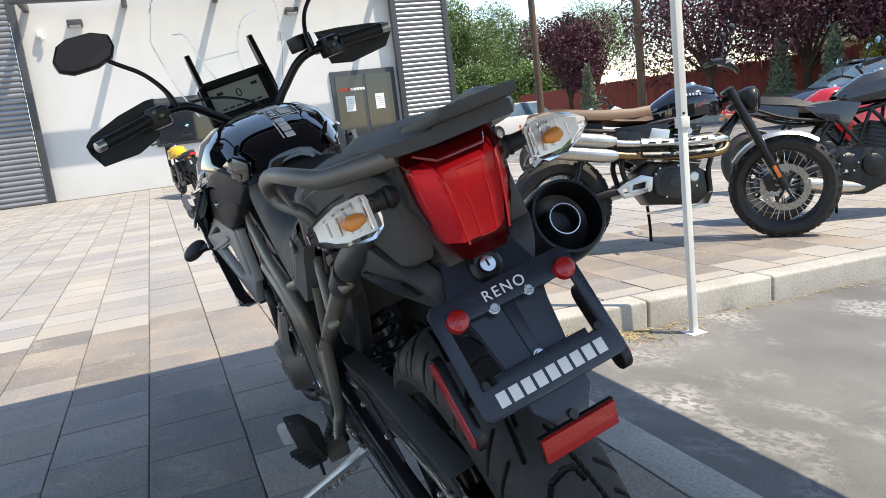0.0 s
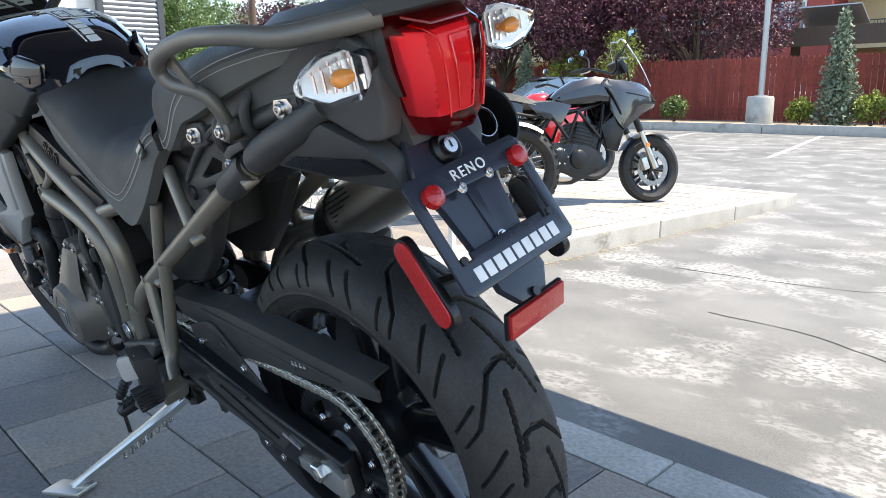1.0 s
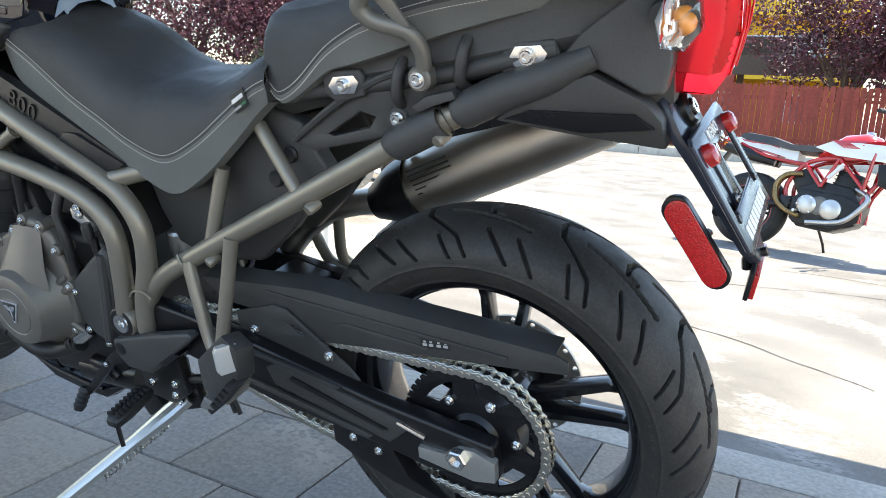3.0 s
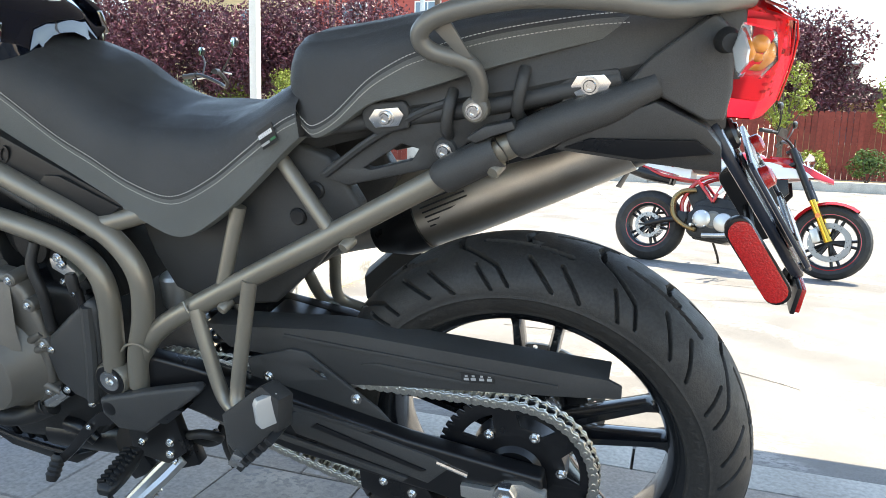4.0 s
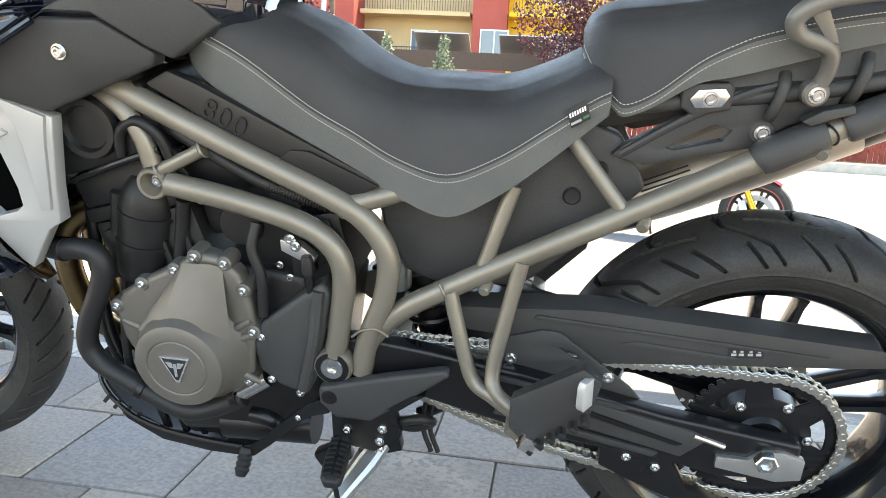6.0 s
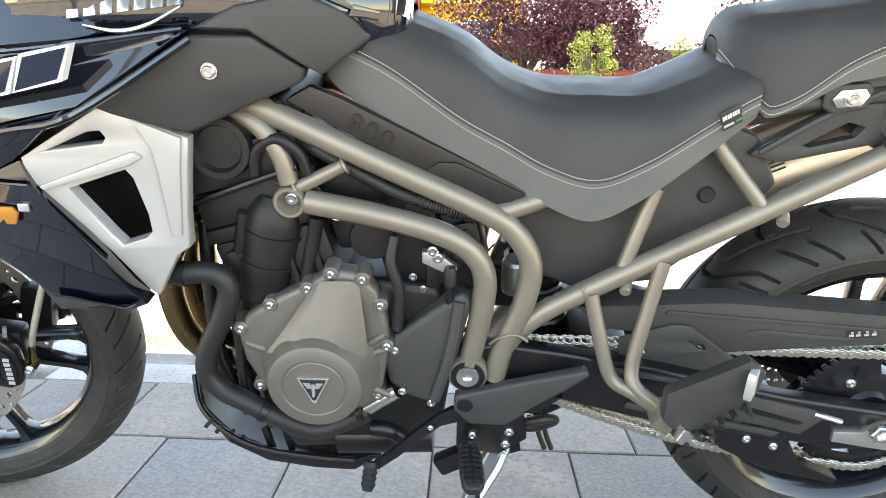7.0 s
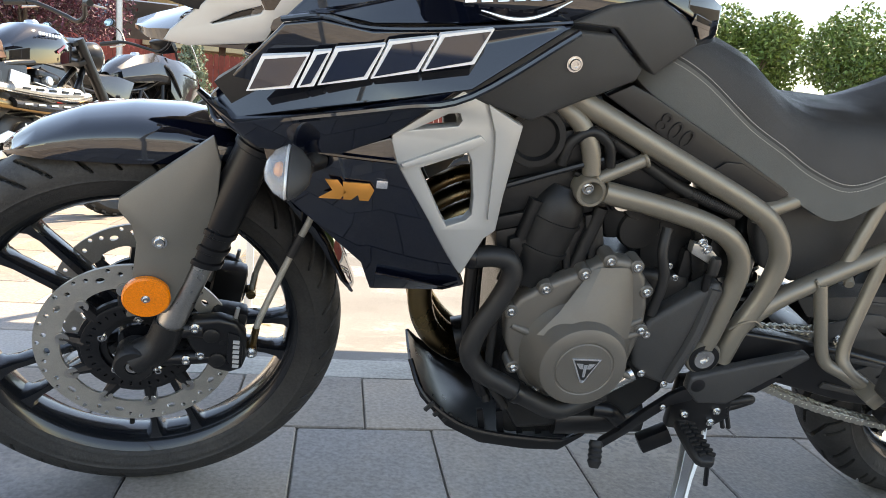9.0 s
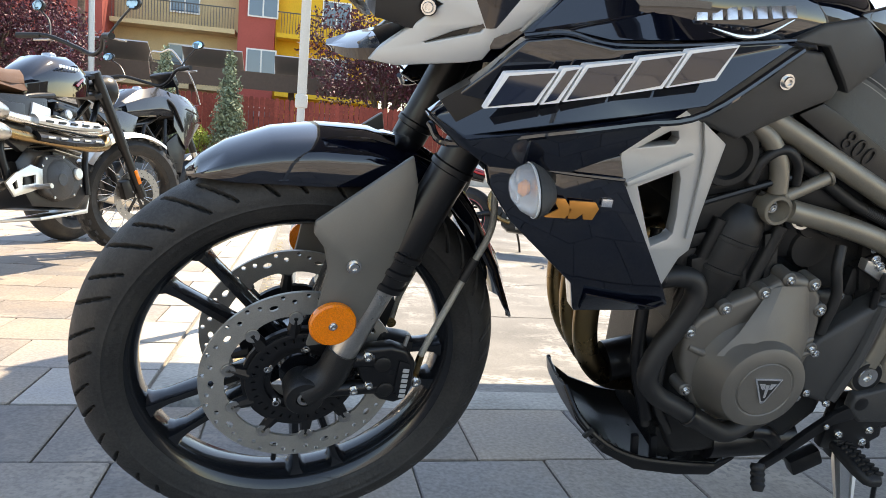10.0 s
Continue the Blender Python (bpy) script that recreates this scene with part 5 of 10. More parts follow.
PILL = smooth_table([(0.314, 0.884, 0.872, 0.858, 0.030), (0.308, 0.900, 0.862, 0.846, 0.062), (0.298, 0.910, 0.848, 0.832, 0.088), (0.286, 0.917, 0.834, 0.820, 0.104), (0.272, 0.921, 0.821, 0.810, 0.112), (0.256, 0.923, 0.814, 0.802, 0.116), (0.222, 0.927, 0.832, 0.818, 0.119), (0.176, 0.934, 0.871, 0.848, 0.120), (0.138, 0.940, 0.893, 0.858, 0.121), (0.102, 0.946, 0.907, 0.868, 0.120), (0.020, 0.954, 0.927, 0.892, 0.115), (-0.075, 0.962, 0.940, 0.915, 0.105), (-0.13, 0.961, 0.942, 0.925, 0.085)])
pill = part("passenger_seat", loft(both(seat_rows(PILL, 0, 6)), closed=False), LEATHER, bike, "black vinyl passenger seat with grey grip sides")
for s in (1, -1):
    part("seat_side", loft([[(x, y * s, z) for x, y, z in r] for r in seat_rows(PILL, 5, 10)], closed=False), WEAVE, pill)
    part("seat_end", loft([[(0.314, y * s, z) for y, z in ((0, 0.888), (0.02, 0.884), (0.030, 0.872))], [(0.300, y * s, z) for y, z in ((0, 0.82), (0.04, 0.82), (0.055, 0.825))]], closed=False), LEATHER, pill)
stitches(PILL, pill, 0.005, 0.0004)
stitches(PILL, pill, -0.006, 0.0006)

def slanted(b):
    """Turns a side plate inwards towards the rear."""
    for v in b.verts:
        v.co.y -= 0.40 * (1.205 - v.co.x) * (1 if v.co.y > 0 else -1)
    return b


# --- tank and side plastics ---
def tank_row(x, zt, hw, zw, zb):
    """Half a tank section: crown height, half width, height of the widest line, lower edge."""
    return [(x, y * hw, z) for y, z in ((0, zt), (0.30, zt - 0.002), (0.58, zt - 0.012), (0.80, zt - 0.036), (0.94, zw + 0.42 * (zt - 0.036 - zw)), (1.0, zw), (0.97, zw - 0.4 * (zw - zb)), (0.90, zb))]


TANK = [(0.735, 0.925, 0.072, 0.910, 0.90), (0.745, 0.960, 0.100, 0.922, 0.89), (0.800, 0.995, 0.134, 0.930, 0.88), (0.870, 1.024, 0.160, 0.938, 0.88), (0.950, 1.046, 0.184, 0.940, 0.88), (1.050, 1.057, 0.200, 0.940, 0.87), (1.150, 1.056, 0.204, 0.935, 0.86), (1.250, 1.038, 0.188, 0.92, 0.86), (1.330, 1.004, 0.155, 0.90, 0.86)]
p1 = spline([Vector(r[:3]) for r in TANK], 4)
p2 = spline([Vector((r[0], r[3], r[4])) for r in TANK], 4)
tank = part("fuel_tank", loft(both([tank_row(a.x, a.y, a.z, b.y, b.z) for a, b in zip(p1, p2)]), closed=False), GLOSS, bike, "glossy black fuel tank with a silver maker's mark", smooth=60)
def tank_at(x, y):
    """A point on the tank's skin."""
    rr = [tank_row(q[0], q[1], q[2], q[3], q[4]) for q in TANK]
    xs = [r[0][0] for r in rr]
    zs = [float(np.interp(abs(y), [p[1] for p in r[:6]], [p[2] for p in r[:6]])) for r in rr]
    return (x, y, float(np.interp(x, xs, zs)) + 0.0045)


def tank_print(x0, x1, y0, y1):
    return slab([tank_at(x0, y0), tank_at(x1, y0), tank_at(x1, y1), tank_at(x0, y1)], 0.0015, 0.0, inward=(0, 0, -1))


lab = part("warning_label", tank_print(0.874, 0.934, -0.080, -0.012), DARKPRINT, tank, "dark printed warning label with pale bars")
BARS_AT = [(0.870, 0.872, -0.084, -0.008), (0.936, 0.938, -0.084, -0.008), (0.872, 0.936, -0.0095, -0.008), (0.872, 0.936, -0.084, -0.0825), (0.872, 0.936, -0.033, -0.0315), (0.880, 0.900, -0.028, -0.014), (0.908, 0.928, -0.028, -0.014)]
BARS_AT += [(0.879 + 0.009 * k, 0.882 + 0.009 * k, -0.074 + 0.006 * (k % 2), -0.038) for k in range(6)]
BARS_AT += [(x, x + 0.016, y, y + 0.014) for x in (0.946, 0.968) for y in (-0.052, -0.032, -0.012)] + [(0.944, 0.9455, -0.056, 0.006), (0.987, 0.9885, -0.056, 0.006), (0.9655, 0.967, -0.056, 0.006)]
BARS_AT += [(0.884 + 0.010 * k, 0.890 + 0.010 * k, -0.128 + 0.005 * (k % 3), -0.094 - 0.006 * (k % 2)) for k in range(6)]
BARS_AT += [(0.760 + 0.024 * k, 0.778 + 0.024 * k, -0.034, -0.012) for k in range(4)] + [(0.762 + 0.008 * k, 0.767 + 0.008 * k, -0.006, -0.003) for k in range(10)]
for x0, x1, y0, y1 in BARS_AT:
    part("print_bar", tank_print(x0, x1, y0, y1), WHITE, lab)
part("filler_cap", lathe([(0, 0.012), (0.038, 0.012), (0.045, 0.008), (0.050, 0.0), (0.05, -0.02), (0, -0.02)], (1.17, 0, 1.048), (0, 0, 1), 36), SATIN, tank)
for s in (1, -1):
    f = (lambda b: b) if s == 1 else mirrored
    # maker's mark, plain silver bars over a swoosh
    for k in range(7):
        x = 1.125 - 0.020 * k
        part("emblem_bar", f(slab([(x, 0.2085 - 0.0006 * k, 0.927 + 0.0026 * k), (x - 0.014, 0.208 - 0.0006 * k, 0.929 + 0.0026 * k), (x - 0.013, 0.202 - 0.0012 * k, 0.943 + 0.0026 * k), (x + 0.001, 0.2025 - 0.0012 * k, 0.941 + 0.0026 * k)], 0.010, 0.0008, inward=(0, -1, -0.2))), SILVERPRINT, tank)
    part("emblem_bar", f(tube([(1.105, 0.2125, 0.921), (1.065, 0.2140, 0.915), (1.030, 0.2095, 0.922), (0.992, 0.200, 0.942)], [0.001, 0.003, 0.0025, 0.001], 6, 6)), SILVERPRINT, tank)
    # big gloss side panel
    SIDE = [(1.431, 0.172, 0.775), (1.366, 0.215, 0.848), (1.335, 0.224, 0.884), (1.290, 0.230, 0.894), (1.232, 0.236, 0.888), (1.121, 0.238, 0.900), (0.985, 0.214, 0.916), (1.110, 0.256, 0.834), (1.200, 0.257, 0.814), (1.300, 0.250, 0.792), (1.405, 0.205, 0.758)]
    side = part("side_panel", f(slab(SIDE, 0.03, 0.004, 3, crown=0.012)), GLOSS, bike, "glossy black tank side panel with a large outlined word mark")
    part("panel_lip", f(tube([(1.428, 0.176, 0.768), (1.405, 0.208, 0.752), (1.300, 0.256, 0.784), (1.195, 0.262, 0.807), (1.112, 0.260, 0.827), (0.98, 0.217, 0.908)], 0.0048, 8, 5)), GLOSS, side)
    part("shoulder_panel", f(slab([(1.335, 0.208, 0.888), (1.285, 0.192, 0.940), (1.228, 0.170, 0.986), (1.10, 0.172, 0.974), (0.985, 0.190, 0.926), (1.121, 0.224, 0.905), (1.232, 0.222, 0.893), (1.290, 0.218, 0.899)], 0.03, 0.004, 3, crown=0.006)), GLOSS, bike, "glossy black shoulder panel under the tank")
    part("panel_crease", f(tube([(1.338, 0.222, 0.888), (1.290, 0.228, 0.897), (1.232, 0.233, 0.890), (1.121, 0.236, 0.902), (0.99, 0.210, 0.918)], 0.0035, 8, 5)), GLOSS, side)
    # black slab added behind the panels to stop a bright sliver between them
    part("inner_fairing", f(slab([(1.42, 0.190, 0.80), (1.30, 0.205, 0.89), (1.02, 0.19, 0.91), (1.10, 0.205, 0.82), (1.22, 0.21, 0.75), (1.37, 0.20, 0.745)], 0.03, 0.0)), SATIN, bike)
    # lower gloss panel
    LOW = [(1.440, 0.205, 0.790), (1.390, 0.240, 0.765), (1.290, 0.258, 0.790), (1.130, 0.255, 0.830), (1.205, 0.250, 0.765), (1.270, 0.250, 0.735), (1.360, 0.240, 0.735), (1.400, 0.225, 0.755)]
    part("lower_side_panel", f(slab(LOW, 0.03, 0.003)), GLOSS, bike, "glossy black panel under the tank side")
    COWL = [(1.360, 0.215, 0.740), (1.270, 0.242, 0.738), (1.200, 0.246, 0.765), (1.190, 0.250, 0.733), (1.098, 0.245, 0.588), (1.080, 0.235, 0.560), (1.106, 0.225, 0.545), (1.210, 0.225, 0.541), (1.225, 0.235, 0.585), (1.320, 0.232, 0.665), (1.350, 0.220, 0.705)]
    cowl = part("radiator_cowl", f(slab(COWL, 0.028, 0.003)), GLOSS, bike, "glossy black radiator cowl with a copper model badge")
    part("cowl_step", f(slab([(1.205, 0.246, 0.575), (1.105, 0.250, 0.562), (1.090, 0.243, 0.566), (1.11, 0.236, 0.551), (1.205, 0.233, 0.548)], 0.006, 0.001)), GLOSS, cowl)
    part("cowl_lip", f(tube([(1.345, 0.236, 0.742), (1.27, 0.249, 0.738), (1.192, 0.254, 0.736)], 0.0025, 6, 4)), GLOSS, cowl)
    for pts in (((1.278, 0.706), (1.262, 0.706), (1.250, 0.691), (1.258, 0.681), (1.248, 0.681), (1.285, 0.681), (1.268, 0.692)), ((1.256, 0.704), (1.222, 0.704), (1.216, 0.696), (1.222, 0.681), (1.234, 0.681), (1.236, 0.688), (1.244, 0.681), (1.254, 0.681))):
        part("model_badge", f(slab([(x, 0.2515, z) for x, z in pts], 0.004, 0.0006)), ORANGEPRINT, cowl)
    part("model_badge", f(slab([(x, 0.2515, z) for x, z in ((1.214, 0.709), (1.200, 0.709), (1.200, 0.699), (1.214, 0.699))], 0.004, 0.0006)), SILVERPRINT, cowl)
    # silver radiator frame, one piece with two openings
    OUT = [(1.197, 0.766), (1.112, 0.819), (1.078, 0.805), (1.021, 0.772), (1.025, 0.742), (1.034, 0.670), (1.037, 0.621), (1.053, 0.611), (1.082, 0.556), (1.091, 0.567), (1.125, 0.630), (1.183, 0.719), (1.195, 0.739)]
    H1 = [(1.186, 0.770), (1.128, 0.795), (1.112, 0.795), (1.106, 0.783), (1.112, 0.774)]
    H2 = [(1.163, 0.723), (1.093, 0.742), (1.085, 0.728), (1.075, 0.675), (1.074, 0.648), (1.083, 0.639), (1.113, 0.632), (1.125, 0.652)]
    fr = part("radiator_frame", f(slanted(ring_holes(OUT, [H1, H2], 0.222, 0.246))), SILVER, bike, "silver plastic radiator frame with two openings")
    part("frame_ridge", f(slanted(prism([(1.186, 0.731), (1.080, 0.764), (1.070, 0.755), (1.086, 0.746), (1.181, 0.724)], 0.244, 0.253, 0.003))), SILVER, fr)
    part("frame_ridge", f(slanted(prism([(1.076, 0.806), (1.024, 0.776), (1.030, 0.738), (1.040, 0.640), (1.052, 0.640), (1.056, 0.735), (1.060, 0.766)], 0.244, 0.252, 0.003))), SILVER, fr)
    # tank plastics beside the seat
    part("tank_plastic", f(slab([(1.135, 0.212, 0.822), (0.990, 0.196, 0.908), (0.920, 0.180, 0.906), (0.862, 0.154, 0.862), (0.868, 0.154, 0.845), (0.945, 0.166, 0.812), (1.012, 0.182, 0.783)], 0.035, 0.006, 3, crown=0.010)), MATTE, bike, "matte black plastic below the tank")
    part("knee_plastic", f(slab([(0.985, 0.200, 0.916), (0.935, 0.188, 0.942), (0.862, 0.165, 0.955), (0.805, 0.140, 0.928), (0.780, 0.128, 0.898), (0.842, 0.148, 0.853), (0.868, 0.165, 0.872), (0.922, 0.188, 0.914)], 0.035, 0.006, 3)), MATTE, bike, "matte black knee panel")
    part("tank_insert", f(slab([(0.862, 0.150, 0.958), (0.800, 0.140, 0.932), (0.782, 0.132, 0.905), (0.752, 0.116, 0.912), (0.748, 0.104, 0.950), (0.800, 0.128, 0.975)], 0.012, 0.003, crown=0.006)), GLOSS, bike, "small glossy corner piece between tank and seat")
    part("corner_window", f(slab([(0.806, 0.1445, 0.926), (0.770, 0.128, 0.918), (0.768, 0.126, 0.930), (0.800, 0.1405, 0.940)], 0.004, 0.001)), GLOSS, bike)
    pn = part("frame_infill_panel", f(slab([(0.897, 0.134, 0.817), (0.862, 0.134, 0.837), (0.824, 0.134, 0.822), (0.566, 0.130, 0.695), (0.608, 0.136, 0.670), (0.729, 0.137, 0.727)], 0.02, 0.005)), INFILL, bike, "black infill panel with raised digits")
    part("panel_step", f(slab([(0.712, 0.1400, 0.724), (0.694, 0.1400, 0.738), (0.668, 0.1395, 0.738), (0.574, 0.1350, 0.694), (0.607, 0.1390, 0.674)], 0.006, 0.0018)), INFILL, pn)
    tm = text_mesh("800", 0.040, 0.0012, spacing=1.15)
    tm = moved(tm, facing((0.785, 0.1365, 0.776), (-0.88, 0, -0.47), (-0.47, 0, 0.88)))
    part("raised_number", f(tm) if s == 1 else moved(text_mesh("800", 0.040, 0.0012, spacing=1.15), facing((0.785, -0.1365, 0.776), (0.88, 0, 0.47), (-0.47, 0, 0.88))), INFILL, pn, "raised digits")
    bolts(bike, [(0.971, 0.192 * s, 0.866)], 0.010, (0, s, 0))

# large outlined word mark: five slanted plain blocks
def word_mark(s):
    f = (lambda b: b) if s == 1 else mirrored
    x = 1.372
    base0, top0 = 0.803, 0.845
    blocks = [(0.056, 0.0), (0.020, 0.0145), (0.056, 0.021), (0.054, 0.0355), (0.060, 0.0495)]
    for w, lift in blocks:
        for grow, y, mat in ((0.0, 0.0, WHITE), (0.0030, 0.0012, MARKFILL)):
            x0, x1 = x - grow * 1.3, x - w + grow * 1.3
            lo, hi = base0 + lift + grow, base0 + lift + 0.044 - grow
            ya, yb = (0.2665 - 0.9 * max(0.0, q - 1.25) ** 1.6 for q in (x - w, x))
            pts = []
            for px, pz, l2 in ((x0 + 0.004, lo, 0), (x1 + 0.004, lo, 0.24 * w), (x1 - 0.014, hi, 0.20 * w), (x0 - 0.014, hi, 0)):
                yy = ya + (yb - ya) * (px - (x - w)) / w + y
                pts.append((px, yy, pz + l2))
            part("mark_block", f(slab(pts, 0.014, 0.0)), mat, MARK[s])
        x -= w + 0.004


MARK = {}
for o in bike.children:
    if o.name.startswith("side_panel"):
        MARK[1 if len(MARK) == 0 else -1] = o
word_mark(1)
word_mark(-1)

# --- tail, rack, lamps, plate ---
part("tail_body", loft([[(x, y, z) for y, z in ((-w, z0), (-w * 0.9, z1), (0, z1 + 0.006), (w * 0.9, z1), (w, z0), (w * 0.8, z0 - 0.03), (-w * 0.8, z0 - 0.03))] for x, w, z0, z1 in ((0.30, 0.085, 0.80, 0.84), (0.15, 0.100, 0.84, 0.875), (0.0, 0.105, 0.865, 0.915), (-0.10, 0.100, 0.885, 0.945), (-0.18, 0.085, 0.90, 0.965), (-0.245, 0.062, 0.90, 0.965))]), MATTE, bike, "matte black tail housing")
rack = part("rear_rack", loft([[(x, y, z) for y, z in ((-w, z - 0.014), (-w, z), (-w * 0.6, z + 0.012), (w * 0.6, z + 0.012), (w, z), (w, z - 0.014))] for x, w, z in ((-0.02, 0.060, 0.962), (-0.10, 0.078, 0.966), (-0.20, 0.080, 0.970), (-0.30, 0.060, 0.976), (-0.345, 0.046, 0.980))]), MATTE, bike, "matte black rear rack plate")
part("rack_spoiler", slab([(-0.27, 0.052, 0.985), (-0.375, 0.044, 1.000), (-0.375, -0.044, 1.000), (-0.27, -0.052, 0.985)], 0.014, 0.005, inward=(0.2, 0, -1)), MATTE, rack)
for s in (1, -1):
    f = (lambda b: b) if s == 1 else mirrored
    gr = part("grab_rail", f(tube([(-0.245, 0.055, 0.958), (-0.205, 0.100, 0.956), (-0.165, 0.128, 0.955), (-0.10, 0.150, 0.965), (-0.02, 0.160, 0.968), (0.060, 0.162, 0.955), (0.090, 0.158, 0.935), (0.082, 0.150, 0.915), (0.044, 0.135, 0.900), (0.034, 0.122, 0.875), (0.040, 0.112, 0.845)], [0.0130, 0.0130, 0.0125, 0.0115, 0.0110, 0.0108, 0.0105, 0.0102, 0.010, 0.0098, 0.0098], 14, 6)), GUARDGREY, bike, "dark grey grab rail")
    part("grab_web", f(slab([(0.06, 0.152, 0.95), (0.035, 0.144, 0.905), (0.05, 0.146, 0.908), (0.078, 0.154, 0.94)], 0.006, 0.002)), GUARDGREY, gr)
    # lower tail plastics
    part("tail_cover", f(slab([(-0.125, 0.102, 0.872), (-0.150, 0.102, 0.900), (-0.212, 0.086, 0.945), (-0.234, 0.072, 0.925), (-0.238, 0.074, 0.862), (-0.232, 0.080, 0.828), (-0.212, 0.090, 0.830), (-0.159, 0.100, 0.860)], 0.03, 0.006, 3)), MATTE, bike, "matte black tail side cover")
    part("tail_sleeve", f(tube([(0.088, 0.113, 0.757), (0.080, 0.113, 0.762), (0.022, 0.110, 0.792), (0.016, 0.110, 0.795)], [0.019, 0.0225, 0.0225, 0.0195], 18, 2)), MATTE, bike, "black plastic collar on the subframe tube")
    part("tail_sleeve", f(tube([(-0.004, 0.108, 0.804), (-0.012, 0.108, 0.808), (-0.060, 0.104, 0.830), (-0.110, 0.100, 0.848), (-0.160, 0.092, 0.872)], [0.019, 0.0225, 0.022, 0.020, 0.015], 18, 4)), MATTE, bike, "black plastic sleeve over the subframe tube")
    part("sleeve_tab", f(slab([(0.040, 0.128, 0.806), (0.020, 0.128, 0.815), (-0.008, 0.126, 0.824), (-0.004, 0.126, 0.834), (0.030, 0.128, 0.826), (0.052, 0.128, 0.812)], 0.020, 0.003)), MATTE, bike)
    part("mud_cover", f(slab([(-0.046, 0.106, 0.797), (-0.084, 0.108, 0.826), (-0.159, 0.106, 0.854), (-0.214, 0.092, 0.824), (-0.232, 0.080, 0.800), (-0.236, 0.066, 0.765), (-0.145, 0.092, 0.781)], 0.035, 0.004, 2)), MATTE, bike, "matte black tail underside wing")
    part("wing_facet", f(slab([(-0.060, 0.1085, 0.800), (-0.090, 0.1095, 0.812), (-0.205, 0.097, 0.810), (-0.226, 0.085, 0.792), (-0.150, 0.096, 0.786)], 0.010, 0.002)), SATIN, bike)
    part("under_tail", f(slab([(0.10, 0.060, 0.80), (-0.10, 0.070, 0.860), (-0.22, 0.050, 0.860), (-0.225, 0.040, 0.770), (-0.10, 0.060, 0.795), (0.08, 0.060, 0.745)], 0.05, 0.004)), SATIN, bike)
    bx = part("pannier_mount", f(slab([(0.192, 0.107, 0.836), (0.184, 0.107, 0.847), (0.135, 0.107, 0.850), (0.128, 0.107, 0.842), (0.130, 0.107, 0.816), (0.174, 0.107, 0.806), (0.190, 0.107, 0.816)], 0.03, 0.004, 3)), MATTE, bike, "pannier mount with a bright six-sided plate")
    part("mount_plate", f(slab([(0.181, 0.1105, 0.828), (0.172, 0.1105, 0.840), (0.141, 0.1105, 0.843), (0.134, 0.1105, 0.834), (0.142, 0.1105, 0.820), (0.173, 0.1105, 0.817)], 0.005, 0.001)), CHROME, bx)
    by = part("pannier_mount", f(slab([(-0.053, 0.101, 0.872), (-0.070, 0.101, 0.886), (-0.118, 0.101, 0.889), (-0.126, 0.101, 0.866), (-0.110, 0.101, 0.852), (-0.056, 0.101, 0.848)], 0.03, 0.004, 3)), MATTE, bike, "pannier mount with a bright six-sided plate")
    part("mount_plate", f(slab([(-0.066, 0.1045, 0.869), (-0.073, 0.1045, 0.881), (-0.103, 0.1045, 0.883), (-0.111, 0.1045, 0.874), (-0.104, 0.1045, 0.861), (-0.073, 0.1045, 0.858)], 0.005, 0.001)), CHROME, by)
    part("rail_boss", f(lathe([(0, 0.124), (0.013, 0.124), (0.0155, 0.121), (0.0155, 0.102), (0, 0.102)], (0.041, 0, 0.844), seg=24)), GUARDGREY, bike)
    part("bracket_boss", f(lathe([(0, 0.101), (0.014, 0.101), (0.0165, 0.098), (0.0165, 0.085), (0, 0.085)], (0.087, 0, 0.789), seg=24)), MATTE, bike)
    bolts(bike, [(0.157, 0.113 * s, 0.830), (-0.088, 0.107 * s, 0.871), (0.041, 0.126 * s, 0.844), (0.087, 0.103 * s, 0.789)], 0.0095, (0, s, 0))
    part("side_bracket", f(ring_holes([(0.262, 0.748), (0.250, 0.760), (0.120, 0.838), (0.060, 0.852), (0.006, 0.836), (0.010, 0.822), (0.060, 0.800), (0.100, 0.768), (0.225, 0.738)], [[(0.205, 0.760), (0.145, 0.797), (0.118, 0.790), (0.130, 0.772), (0.190, 0.756)]], 0.080, 0.098)), MATTE, bike, "matte black bracket below the passenger seat")
    part("bracket_ridge", f(tube([(0.255, 0.098, 0.750), (0.183, 0.101, 0.800), (0.118, 0.102, 0.834), (0.075, 0.102, 0.850)], 0.0055, 8, 4)), MATTE, bike)
    for c in ((0.075, 0.832), (-0.012, 0.858)):
        part("rail_hook", f(tube([(c[0] + 0.006, 0.090, c[1] - 0.028), (c[0] + 0.006, 0.108, c[1] - 0.014), (c[0], 0.111, c[1] + 0.015), (c[0] - 0.002, 0.098, c[1] + 0.030)], 0.0075, 10, 4)), MATTE, bike)
    # rear indicators
    st = part("rear_indicator", f(lathe([(0, 0), (0.013, 0), (0.014, 0.01), (0.011, 0.014), (0.013, 0.018), (0.011, 0.022), (0.010, 0.05), (0, 0.05)], (-0.225, 0.068, 0.915), (-0.1, 1, 0.05), 16)), HOSE, bike, "clear-lensed indicator on a black rubber stalk")
    body = f(loft([[(x, y + yy, z) for yy, z in ((-0.0, 0), )] for x, y, z in ()] or [[Vector((-0.250 + a * 0.9, 0.147 + k, 0.912 + b)) for a, b in ((0.012 * w, 0.024 * w), (-0.019 * w, 0.017 * w), (-0.023 * w, -0.007 * w), (-0.009 * w, -0.024 * w), (0.014 * w, -0.022 * w), (0.021 * w, 0.002 * w))] for k, w in ((-0.036, 0.75), (-0.022, 1.1), (0.005, 1.05), (0.030, 0.65), (0.045, 0.22))]))
